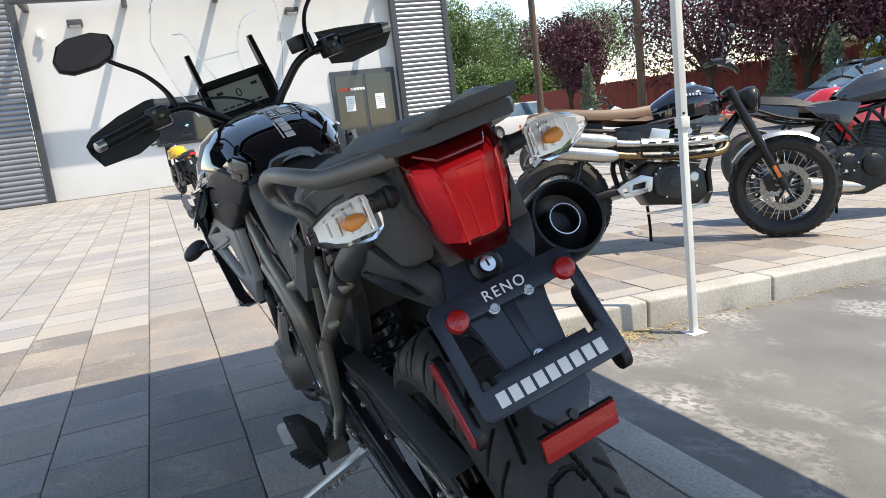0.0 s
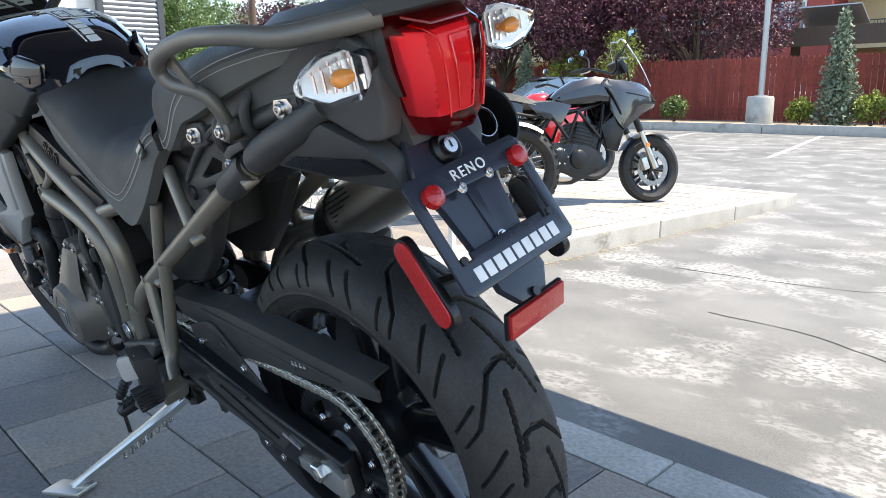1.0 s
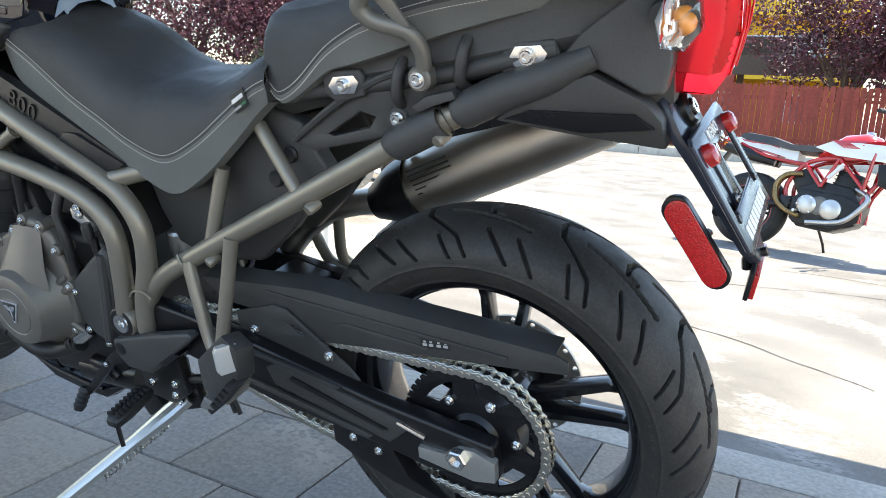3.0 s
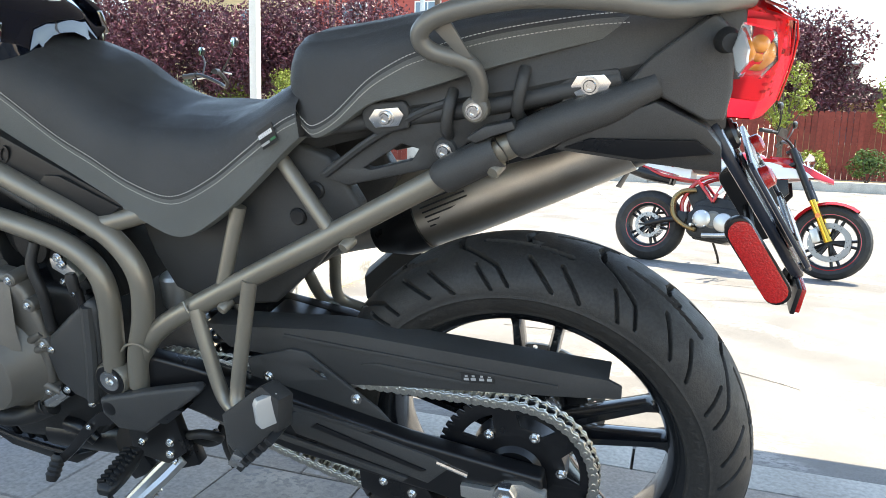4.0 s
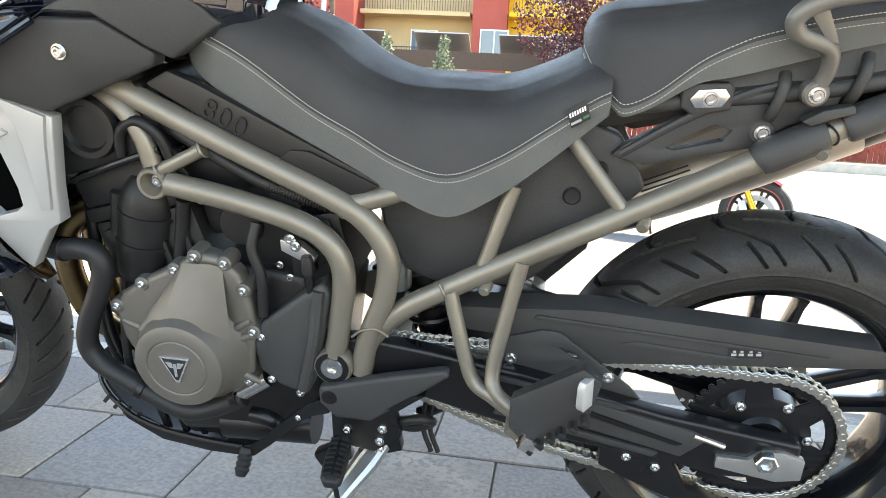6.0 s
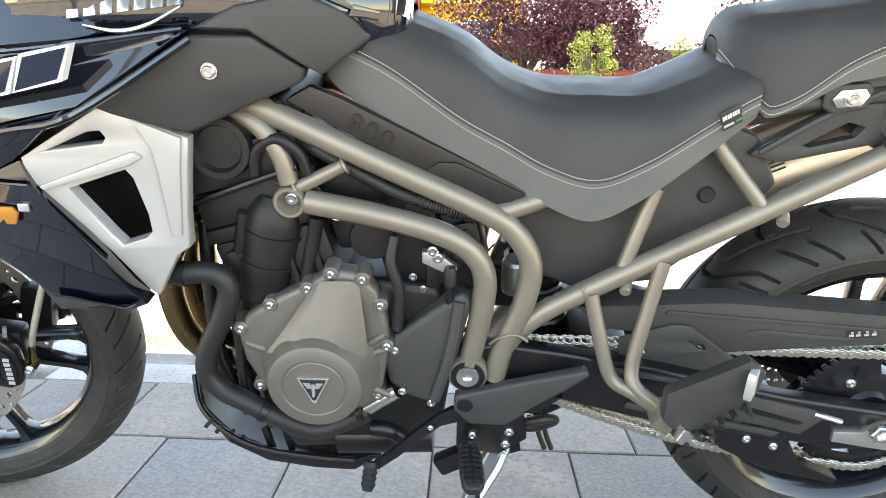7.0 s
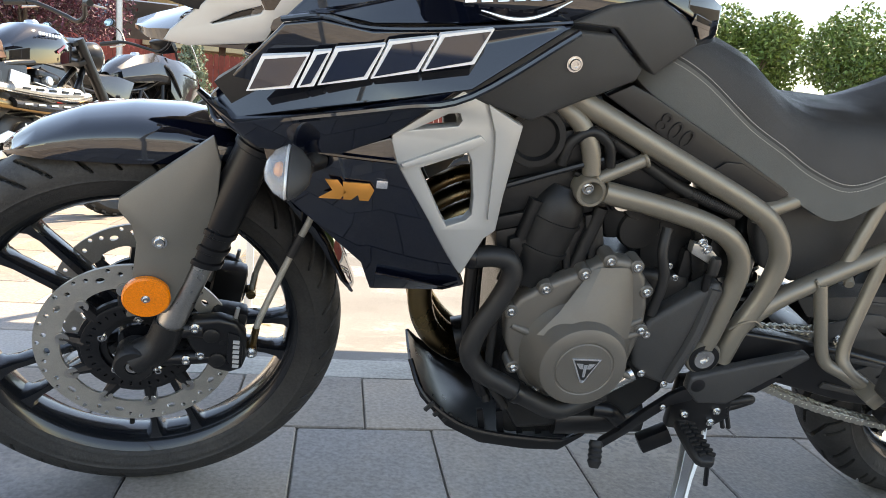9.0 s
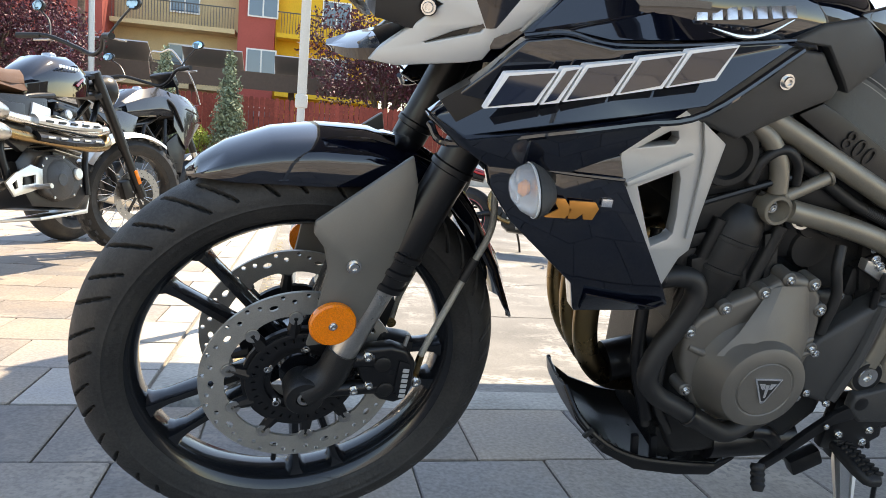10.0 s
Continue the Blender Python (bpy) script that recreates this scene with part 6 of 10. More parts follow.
    lens = part("indicator_lens", moved(body, Matrix.Translation((0, -0.010 * s, -0.001))), CLEAR, st, "clear faceted lens", smooth=50)
    lens.visible_shadow = False
    part("indicator_bulb", f(lathe([(0, -0.014), (0.005, -0.012), (0.0085, -0.003), (0.009, 0.006), (0.005, 0.012), (0, 0.014)], (-0.253, 0.130, 0.911), (0, 1, 0), 14)), BULB, st, "amber bulb")
    part("indicator_reflector", f(slab([(-0.240, 0.106, 0.930), (-0.240, 0.106, 0.892), (-0.242, 0.142, 0.892), (-0.244, 0.170, 0.905), (-0.244, 0.170, 0.918), (-0.242, 0.142, 0.929)], 0.003, 0.0, inward=(1, 0, 0))), LAMPWHITE, st)
    for k in range(5):
        part("reflector_flute", f(tube([(-0.2425, 0.112 + 0.011 * k, 0.895 + 0.002 * k), (-0.2425, 0.112 + 0.011 * k, 0.927 - 0.002 * k)], 0.0018, 6, 1)), REFLECTOR, st)

# tail light, faceted
rows = [[(-0.222, 0.060, 0.958), (-0.240, 0.058, 0.956), (-0.262, 0.030, 0.952), (-0.262, -0.030, 0.952), (-0.240, -0.058, 0.956), (-0.222, -0.060, 0.958)],
        [(-0.226, 0.060, 0.940), (-0.275, 0.056, 0.935), (-0.296, 0.034, 0.930), (-0.296, -0.034, 0.930), (-0.275, -0.056, 0.935), (-0.226, -0.060, 0.940)],
        [(-0.232, 0.056, 0.900), (-0.278, 0.053, 0.895), (-0.297, 0.030, 0.888), (-0.297, -0.030, 0.888), (-0.278, -0.053, 0.895), (-0.232, -0.056, 0.900)],
        [(-0.232, 0.044, 0.850), (-0.268, 0.042, 0.846), (-0.288, 0.026, 0.842), (-0.288, -0.026, 0.842), (-0.268, -0.042, 0.846), (-0.232, -0.044, 0.850)],
        [(-0.230, 0.030, 0.822), (-0.262, 0.029, 0.820), (-0.274, 0.022, 0.820), (-0.274, -0.022, 0.820), (-0.262, -0.029, 0.820), (-0.230, -0.030, 0.822)]]
tl = part("tail_light", bevel(loft(rows), 0.002, 2, 20), REDGLASS, bike, "red faceted tail light with small bright dots inside", smooth=20)
tl.visible_shadow = False
inner = [[(x + 0.020, y * 0.86, z) for x, y, z in r] for r in rows[1:4]]
part("lamp_bowl", bevel(loft(inner), 0.003, 2, 20), LAMPWHITE, tl, "pale lamp bowl behind the red lens", smooth=20)
for s in (1, -1):
    for k in range(10):
        part("led", lathe([(0, 0.0026), (0.0018, 0.001), (0.0018, -0.002), (0, -0.002)], (-0.2775 + 0.0007 * k, s * (0.028 - 0.0005 * k), 0.928 - 0.0082 * k), (-1, 0, 0.1), 8), WHITE, tl)
    part("lens_rib", tube([(-0.262, s * 0.0375, 0.940), (-0.2975, s * 0.0345, 0.9295), (-0.2985, s * 0.0300, 0.8880), (-0.2895, s * 0.0260, 0.8425)], 0.0014, 6, 2), REDLENS, tl)
    part("lens_rib", tube([(-0.2975, s * 0.016, 0.926), (-0.2985, s * 0.013, 0.8880), (-0.2895, s * 0.010, 0.8460)], 0.0011, 6, 2), REDLENS, tl)
part("lens_rib", tube([(-0.2975, 0.016, 0.926), (-0.2978, 0.0, 0.9262), (-0.2975, -0.016, 0.926)], 0.0011, 6, 2), REDLENS, tl)
part("lens_rib", tube([(-0.2895, 0.010, 0.846), (-0.2898, 0.0, 0.8458), (-0.2895, -0.010, 0.846)], 0.0011, 6, 2), REDLENS, tl)
part("lamp_brow", slab([(-0.262, 0.046, 0.950), (-0.288, 0.030, 0.940), (-0.288, -0.030, 0.940), (-0.262, -0.046, 0.950)], 0.004, 0.001, inward=(0.3, 0, 1)), DEEPRED, tl)
part("tail_light_bezel", loft([[(-0.205, 0.070, 0.965), (-0.232, 0.066, 0.962), (-0.232, -0.066, 0.962), (-0.205, -0.070, 0.965)], [(-0.205, 0.070, 0.90), (-0.236, 0.063, 0.90), (-0.236, -0.063, 0.90), (-0.205, -0.07, 0.90)], [(-0.20, 0.055, 0.81), (-0.236, 0.040, 0.812), (-0.236, -0.040, 0.812), (-0.20, -0.055, 0.81)]]), MATTE, bike)

# number plate carrier, slanted plane
PD = Vector((-0.064, 0, -0.103)).normalized()
def onplate(d, y, out=0.0):
    """A point d metres down the slanted carrier from the lock, y to the left, out behind it."""
    n = Vector((PD.z, 0, -PD.x))
    p = Vector((-0.242, 0, 0.796)) + PD * d + n * out
    return (p.x, y, p.z)


car = part("plate_carrier", slab([onplate(d, y) for d, y in ((-0.035, -0.045), (-0.035, 0.045), (0.02, 0.062), (0.065, 0.050), (0.14, 0.040), (0.175, 0.040), (0.200, 0.022), (0.200, -0.022), (0.175, -0.040), (0.14, -0.040), (0.065, -0.050), (0.02, -0.062))], 0.014, 0.005, inward=(0.85, 0, -0.5)), PLATE, bike, "dark plastic number plate carrier, tinted blue for reflected sky")
part("carrier_ridge", slab([onplate(d, y, 0.003) for d, y in ((0.03, -0.010), (0.03, 0.010), (0.165, 0.004), (0.165, -0.004))], 0.006, 0.002, inward=(0.85, 0, -0.5)), PLATE, car)
lk = part("lock", lathe([(0, 0.012), (0.010, 0.012), (0.011, 0.009), (0.016, 0.010), (0.021, 0.006), (0.022, -0.02), (0, -0.02)], onplate(0.0, 0), (-0.9, 0, 0.45), 28), SATIN, car, "round seat lock with a bright key face")
part("lock_face", lathe([(0, 0.0135), (0.0095, 0.0135), (0.0095, 0.01), (0, 0.01)], onplate(0.0, 0), (-0.9, 0, 0.45), 20), CHROME, lk)
part("key_slot", moved(box((0, 0, 0.0138), (0.0024, 0.009, 0.0006)), facing(onplate(0, 0), (0, -1, 0), -PD)), DARKPRINT, lk)
def hole_frame():
    cu_out = [(-0.094, 0.002), (-0.088, 0.008), (0.088, 0.008), (0.094, 0.002), (0.094, -0.126), (0.088, -0.132), (-0.088, -0.132), (-0.094, -0.126)]
    cu_in = [(-0.083, -0.020), (-0.083, -0.100), (-0.060, -0.100), (-0.060, -0.092), (0.060, -0.092), (0.060, -0.100), (0.083, -0.100), (0.083, -0.020)]
    b = ring_holes(cu_out, [cu_in], -0.003, 0.003)
    for v in b.verts:
        x, y, z = v.co
        v.co = (x, z, -y)
    bmesh.ops.recalc_face_normals(b, faces=b.faces)
    return b


PM = facing(onplate(0.030, 0.0, 0.012), (0, -1, 0), -PD)
pf = part("plate_frame", moved(hole_frame(), PM), PLATE, bike, "dark plastic plate frame, a city name above, dealer bars below")
part("city_name", moved(text_mesh("RENO", 0.0185, 0.0008, spacing=1.25), PM @ pose(0, -0.0065, 0.0035)), WHITE, pf, "white raised letters")
for k in range(9):
    b = box((-0.066 + 0.0165 * k, -0.116, 0.0032), (0.0125, 0.017, 0.0012), (0, 0, 0), 0.003)
    part("dealer_bar", moved(b, PM), WHITE, pf, "white raised bar")
for y in (1, -1):
    part("plate_reflector", lathe([(0, 0.012), (0.008, 0.012), (0.0125, 0.009), (0.0135, 0.0), (0, 0.0)], onplate(0.048, 0.073 * y - 0.004, 0.015), (PD.z, 0, -PD.x), 24), REDREFL, pf, "round red reflector")
    part("frame_hole", lathe([(0, 0.004), (0.005, 0.004), (0.005, 0), (0, 0)], onplate(0.125, 0.076 * y, 0.0125), (PD.z, 0, -PD.x), 16), DARKPRINT, pf)
bolts(pf, [onplate(0.052, 0.022, 0.014), onplate(0.050, -0.026, 0.014), onplate(0.122, 0.0, 0.006)], 0.007, (PD.z, 0, -PD.x))
for s in (1, -1):
    f = (lambda b: b) if s == 1 else mirrored
    loop = []
    c0, c1 = Vector((-0.258, 0, 0.712)), Vector((-0.306, 0, 0.640))
    ax = (c1 - c0).normalized()
    nx = Vector((ax.z, 0, -ax.x))
    for c, a0 in ((c0, 0), (c1, 180)):
        loop += [tuple(c + 0.0155 * (nx * math.cos(radians(a0 + 22.5 * k)) - ax * math.sin(radians(a0 + 22.5 * k)))) for k in range(9)]
    rs = part("side_reflector", f(slab([(x, 0.108, z) for x, y, z in loop], 0.012, 0.002)), SATIN, bike, "long red side reflector in a black holder")
    mid = (c0 + c1) / 2
    part("reflector_lens", f(slab([(mid.x + (x - mid.x) * 0.9, 0.1105, mid.z + (z - mid.z) * 0.94) for x, y, z in loop], 0.004, 0.001)), REDREFL, rs)
    part("reflector_arm", f(tube([(-0.285, 0.035, 0.66), (-0.283, 0.10, 0.672)], 0.006, 8, 1)), SATIN, rs)
rr = part("rear_reflector", box((-0.342, -0.004, 0.603), (0.007, 0.100, 0.032), (0, -8, 0), 0.002), REDREFL, bike, "oblong red rear reflector")
part("reflector_back", box((-0.337, -0.004, 0.603), (0.006, 0.104, 0.036), (0, -8, 0), 0.002), SATIN, rr)
part("reflector_bracket", tube([(-0.330, 0, 0.605), (-0.330, 0, 0.622), (-0.350, 0, 0.632)], 0.006, 8, 3), SATIN, rr)

# silencer on the right
s0, s1 = Vector((0.255, -0.158, 0.582)), Vector((-0.133, -0.168, 0.768))
dirv = (s1 - s0).normalized()
sil = part("silencer", join(tube([s0 + (s1 - s0) * k for k in (0.06, 0.3, 0.6, 0.93)], [0.050, 0.056, 0.057, 0.056], 36, 4, flat=1.12)), TITAN, bike, "brushed titanium silencer with black end caps")
part("silencer_cap", tube([s0 - dirv * 0.05, s0, s0 + dirv * 0.05], [0.030, 0.050, 0.0565], 28, 4, flat=1.12), SATIN, sil)
part("silencer_end", lathe([(0.0575, -0.045), (0.0585, -0.040), (0.0585, 0.004), (0.056, 0.030), (0.053, 0.036), (0.049, 0.036), (0.046, 0.030), (0.043, 0.000), (0.030, -0.008), (0.0, -0.008)], s1, dirv, 44), SATIN, sil, "hollow black silencer end cap")
part("outlet", lathe([(0.0205, -0.008), (0.0225, -0.008), (0.0225, 0.020), (0.0205, 0.020)], s1, dirv, 32, True), SATIN, sil)
part("outlet_ring", lathe([(0.0212, 0.0195), (0.0228, 0.0195), (0.0228, 0.0225), (0.0212, 0.0225)], s1, dirv, 32, True), CHROME, sil)
part("silencer_clamp", lathe([(0.0575, 0), (0.0595, 0.002), (0.0595, 0.010), (0.0575, 0.012)], s1 - dirv * 0.06, dirv, 36, True), TITAN, sil)
bolts(sil, [s1 + dirv * 0.012 + Vector((0, 0.020, -0.040))], 0.007, dirv)
for k in range(6):
    a = Vector((0.185, -0.1030, 0.604)) + Vector((0.004, 0.0006, 0.0075)) * k
    part("stamped_line", slab([a, a + Vector((-0.075, -0.002, 0.034)), a + Vector((-0.074, -0.002, 0.0365)), a + Vector((0.001, 0, 0.0025))], 0.0012, 0.0, inward=(0, -1, 0)), BLOCK, sil)

# --- front wheel, fork, guard ---
front_wheel = cast_wheel(lambda n, b, m, p, l="": fpart(n, b, m, p, l), FRONT, 0.258, 0.047, 5, 8.5, 115, 0.040, 0.055, "front_wheel", "black cast front wheel with paired spokes")
FRONT_SLOTS = [(0.0, 0.08, 0.056, 0.84, 0.0023), (0.053, 0.22, 0.100, 0.80, 0.0020)]
tf = link("tyre", tyre_mesh("tyre", 0.334, 0.256, 0.055, FRONT_SLOTS, 0.106, 960, 84), RUBBER, front_wheel, "black road tyre with angled grooves")
tf.matrix_local = TURN_M @ Matrix.Translation(FRONT)
for s in (1, -1):
    dd = fpart("brake_disc", lobed_disc(FRONT, 0.105, 0.152, s * 0.068 - 0.0026, 0.0052), DISC, front_wheel, "drilled floating steel brake disc")
    cr = fpart("disc_carrier", lathe([(0.046, -0.004), (0.090, -0.004), (0.090, 0.004), (0.046, 0.004)], FRONT + Vector((0, s * 0.066, 0)), seg=36, closed=True), SATIN, dd)
    for k in range(10):
        a = 2 * math.pi * k / 10 + 0.14
        fpart("carrier_arm", tube([FRONT + Vector((0.080 * math.cos(a), s * 0.066, 0.080 * math.sin(a))), FRONT + Vector((0.109 * math.cos(a + 0.06), s * 0.068, 0.109 * math.sin(a + 0.06)))], [0.012, 0.008], 8, 1), SATIN, cr)
        a += 0.06
        fpart("button", lathe([(0.0035, 0), (0.0105, 0.0), (0.0105, 0.003), (0.0035, 0.003)], FRONT + Vector((0.110 * math.cos(a), s * 0.0725, 0.110 * math.sin(a))), (0, s, 0), 14, True), STEEL, dd)
bolts(front_wheel, [FRONT + Vector((0.056 * math.cos(q), 0.072, 0.056 * math.sin(q))) for q in (0.4 + 1.2566 * k for k in range(5))], 0.008, m=TURN_M)
fpart("tone_ring", ring_holes([(FRONT.x + 0.082 * math.cos(q), FRONT.z + 0.082 * math.sin(q)) for q in (k * math.pi / 32 for k in range(64))], [[(FRONT.x + 0.058 * math.cos(q), FRONT.z + 0.058 * math.sin(q)) for q in (k * math.pi / 24 for k in range(48))]] + [[(FRONT.x + r * math.cos(a + d), FRONT.z + r * math.sin(a + d)) for r, d in ((0.067, -0.045), (0.077, -0.045), (0.077, 0.045), (0.067, 0.045))] for a in (k * math.pi / 16 for k in range(32))], 0.071, 0.0765), SATIN, front_wheel)
fpart("valve", tube([FRONT + Vector((0.030, 0.012, -0.212)), FRONT + Vector((0.028, 0.015, -0.178))], 0.0045, 8, 1), SATIN, front_wheel)

FY = 0.102
CALM = Matrix.Translation((0.020, 0, -0.014))


def cpart(name, bm, mat, parent=None, label="", smooth=38):
    """A part of a brake caliper."""
    return fpart(name, moved(bm, CALM), mat, parent, label, smooth)


def leg(z, dx=0.0):
    """A point of the fork line at height z."""
    return AXIS_AT.x + 0.036 + dx - (z - AXIS_AT.z) * math.tan(radians(23.5))


for s in (1, -1):
    y = FY * s
    fk = fpart("fork_leg", tube([(leg(0.52), y, 0.52), (leg(0.92), y, 0.92)], 0.0285, 20, 1), SATIN, None, "black upside-down fork leg")
    for z in (0.522, 0.545, 0.57, 0.70):
        fpart("fork_ring", lathe([(0.0285, -0.006), (0.0315, -0.004), (0.0315, 0.004), (0.0285, 0.006)], (leg(z), y, z), (-0.4, 0, 0.917), 24, True), SATIN, fk)
    fpart("stanchion", tube([(leg(0.38), y, 0.38), (leg(0.53), y, 0.53)], 0.0215, 20, 1), STEEL, fk, "steel fork stanchion")
    foot = fpart("fork_foot", join(tube([(leg(0.405), y, 0.405), (leg(0.36), y, 0.36), (FRONT.x, y, FRONT.z)], [0.0245, 0.026, 0.029], 16, 3), lathe([(0, -0.026), (0.027, -0.026), (0.030, -0.02), (0.030, 0.02), (0.027, 0.024), (0.013, 0.024), (0.013, 0.016), (0, 0.016)], (FRONT.x, y, FRONT.z), (0, s, 0), 24)), BLOCK, fk, "black fork foot clamping the axle")
    fpart("axle_end", lathe([(0.006, 0.018), (0.011, 0.018), (0.011, 0.023), (0.006, 0.023)], (FRONT.x, y, FRONT.z), (0, s, 0), 20, True), STEEL, foot)
    GUARD = [(1.447, 0.110, 0.716), (1.574, 0.118, 0.622), (1.576, 0.122, 0.606), (1.561, 0.126, 0.586), (1.555, 0.128, 0.556), (1.568, 0.128, 0.477), (1.578, 0.126, 0.430), (1.520, 0.126, 0.436), (1.494, 0.128, 0.489), (1.460, 0.126, 0.571), (1.443, 0.122, 0.631), (1.438, 0.116, 0.677)]
    bm = slab(GUARD, 0.010, 0.004, crown=0.017)
    gd = fpart("fork_guard", bm if s == 1 else mirrored(bm), GUARDGREY, None, "matte graphite plastic fork guard")
    rf = fpart("fork_reflector", lathe([(0, 0.010), (0.031, 0.010), (0.0335, 0.007), (0.0335, 0.0), (0, 0.0)], (1.545, 0.137 * s, 0.476), (-0.05, s, 0), 32), AMBER, None, "round amber fork reflector")
    bolts(gd, [(1.522, 0.140 * s, 0.566)], 0.010, (0, s, 0), m=TURN_M)
    bolts(rf, [(1.545, 0.148 * s, 0.476)], 0.006, (0, s, 0), m=TURN_M)
    # caliper behind the leg
    CAL = [(1.482, 0.408), (1.462, 0.425), (1.425, 0.428), (1.400, 0.418), (1.385, 0.395), (1.384, 0.352), (1.392, 0.326), (1.412, 0.320), (1.436, 0.328), (1.452, 0.345), (1.470, 0.372)]
    bm = prism(CAL, 0.086, 0.112, 0.009, 3)
    cal = cpart("brake_caliper", bm if s == 1 else mirrored(bm), SATIN, None, "black radial brake caliper")
    cpart("caliper_body", box((1.418, 0.066 * s, 0.376), (0.058, 0.040, 0.096), (0, -12, 0), 0.012), SATIN, cal)
    bm = prism([(1.412, 0.404), (1.396, 0.398), (1.390, 0.372), (1.392, 0.338), (1.408, 0.334), (1.416, 0.350)], 0.110, 0.116, 0.003, 2)
    cpart("caliper_half", bm if s == 1 else mirrored(bm), SATIN, cal)
    for px, pz in ((1.438, 0.398), (1.430, 0.350)):
        cpart("piston_cap", lathe([(0, 0.117), (0.010, 0.117), (0.013, 0.1155), (0.013, 0.108), (0, 0.108)], (px, 0, pz), (0, s, 0), 20), BLOCK, cal)
    cpart("caliper_lug", tube([(1.505, 0.100 * s, 0.402), (1.45, 0.103 * s, 0.404)], 0.014, 12, 1), SATIN, cal)
    cpart("caliper_lug", tube([(1.53, 0.098 * s, 0.345), (1.44, 0.102 * s, 0.350)], 0.012, 12, 1), SATIN, cal)
    cpart("bleed_nipple", tube([(1.402, 0.095 * s, 0.415), (1.397, 0.095 * s, 0.437)], 0.0035, 8, 1), ALU, cal)
    bolts(cal, [(1.462, 0.113 * s, 0.412), (1.455, 0.110 * s, 0.358), (1.478, 0.110 * s, 0.349)], 0.0085, (0, s, 0), m=TURN_M @ CALM)
    for k in range(6):
        cpart("caliper_mark", box((1.402 - 0.0004 * k, 0.1165 * s, 0.338 + 0.0095 * k), (0.010, 0.001, 0.0065), (0, -10, 0)), GREYPRINT, cal)
    fpart("brake_hose", tube([(1.396, 0.085 * s, 0.340), (1.392, 0.085 * s, 0.365), (1.379, 0.085 * s, 0.408), (1.338, 0.080 * s, 0.509), (1.305, 0.075 * s, 0.586), (1.300, 0.060 * s, 0.640), (1.310, 0.05 * s, 0.74), (1.30, 0.05 * s, 0.88)], [0.0055] * 8, 10, 6), BRAID, None, "braided brake hose with brass unions")
    fpart("hose_union", join(tube([(1.395, 0.086 * s, 0.342), (1.389, 0.086 * s, 0.378)], 0.006, 8, 1), lathe([(0, -0.012), (0.009, -0.012), (0.009, 0.012), (0, 0.012)], (1.397, 0.088 * s, 0.337), seg=12)), BRASSY, cal)
    fpart("hose_sleeve", tube([(1.338, 0.080 * s, 0.509), (1.322, 0.0775 * s, 0.545)], 0.0075, 10, 1), HOSE, cal)
    bolts(cal, [(1.397, 0.101 * s, 0.337)], 0.009, (0, s, 0), m=TURN_M)

# front mudguard
def fender_row(a, r, hw, skirt):
    o = Vector((math.cos(a), 0, math.sin(a)))
    prof = ((1.0, -skirt), (0.98, -skirt * 0.45), (0.86, -0.008), (0.5, 0.0), (0, 0.004), (-0.5, 0.0), (-0.86, -0.008), (-0.98, -skirt * 0.45), (-1.0, -skirt))
    return [FRONT + o * (r + d) + Vector((0, hw * y, 0)) for y, d in prof]


FR = [(62, 0.352, 0.018, 0.003), (66, 0.360, 0.042, 0.016), (72, 0.367, 0.060, 0.034), (82, 0.374, 0.070, 0.052), (92, 0.379, 0.074, 0.060), (102, 0.386, 0.075, 0.058), (112, 0.395, 0.074, 0.040), (120, 0.392, 0.072, 0.03), (132, 0.375, 0.070, 0.028), (148, 0.362, 0.066, 0.024), (160, 0.358, 0.060, 0.018), (166, 0.360, 0.050, 0.008)]
fb = loft([fender_row(radians(a), r, w, sk) for a, r, w, sk in FR], closed=False, caps=False)
bmesh.ops.solidify(fb, geom=fb.faces, thickness=0.003)
mg = fpart("front_mudguard", fb, GLOSS, None, "glossy black front mudguard", smooth=80)

# yokes, bars and controls
fpart("lower_yoke", join(box((leg(0.86) - 0.01, 0, 0.86), (0.07, 0.25, 0.035), (0, -23, 0), 0.01)), SATIN, None)
fpart("upper_yoke", join(box((leg(0.985) - 0.01, 0, 0.985), (0.07, 0.25, 0.025), (0, -23, 0), 0.008)), SATIN, None)
for s in (1, -1):
    fpart("fork_top", tube([(leg(0.91), FY * s, 0.91), (leg(1.00), FY * s, 1.00)], 0.026, 18, 1), SATIN, None)
BARS = Matrix.Translation((0, -0.033, 0.042))


def hpart(name, bm, mat, parent=None, label="", smooth=38):
    """A part of the bars and controls."""
    return fpart(name, moved(bm, BARS), mat, parent, label, smooth)


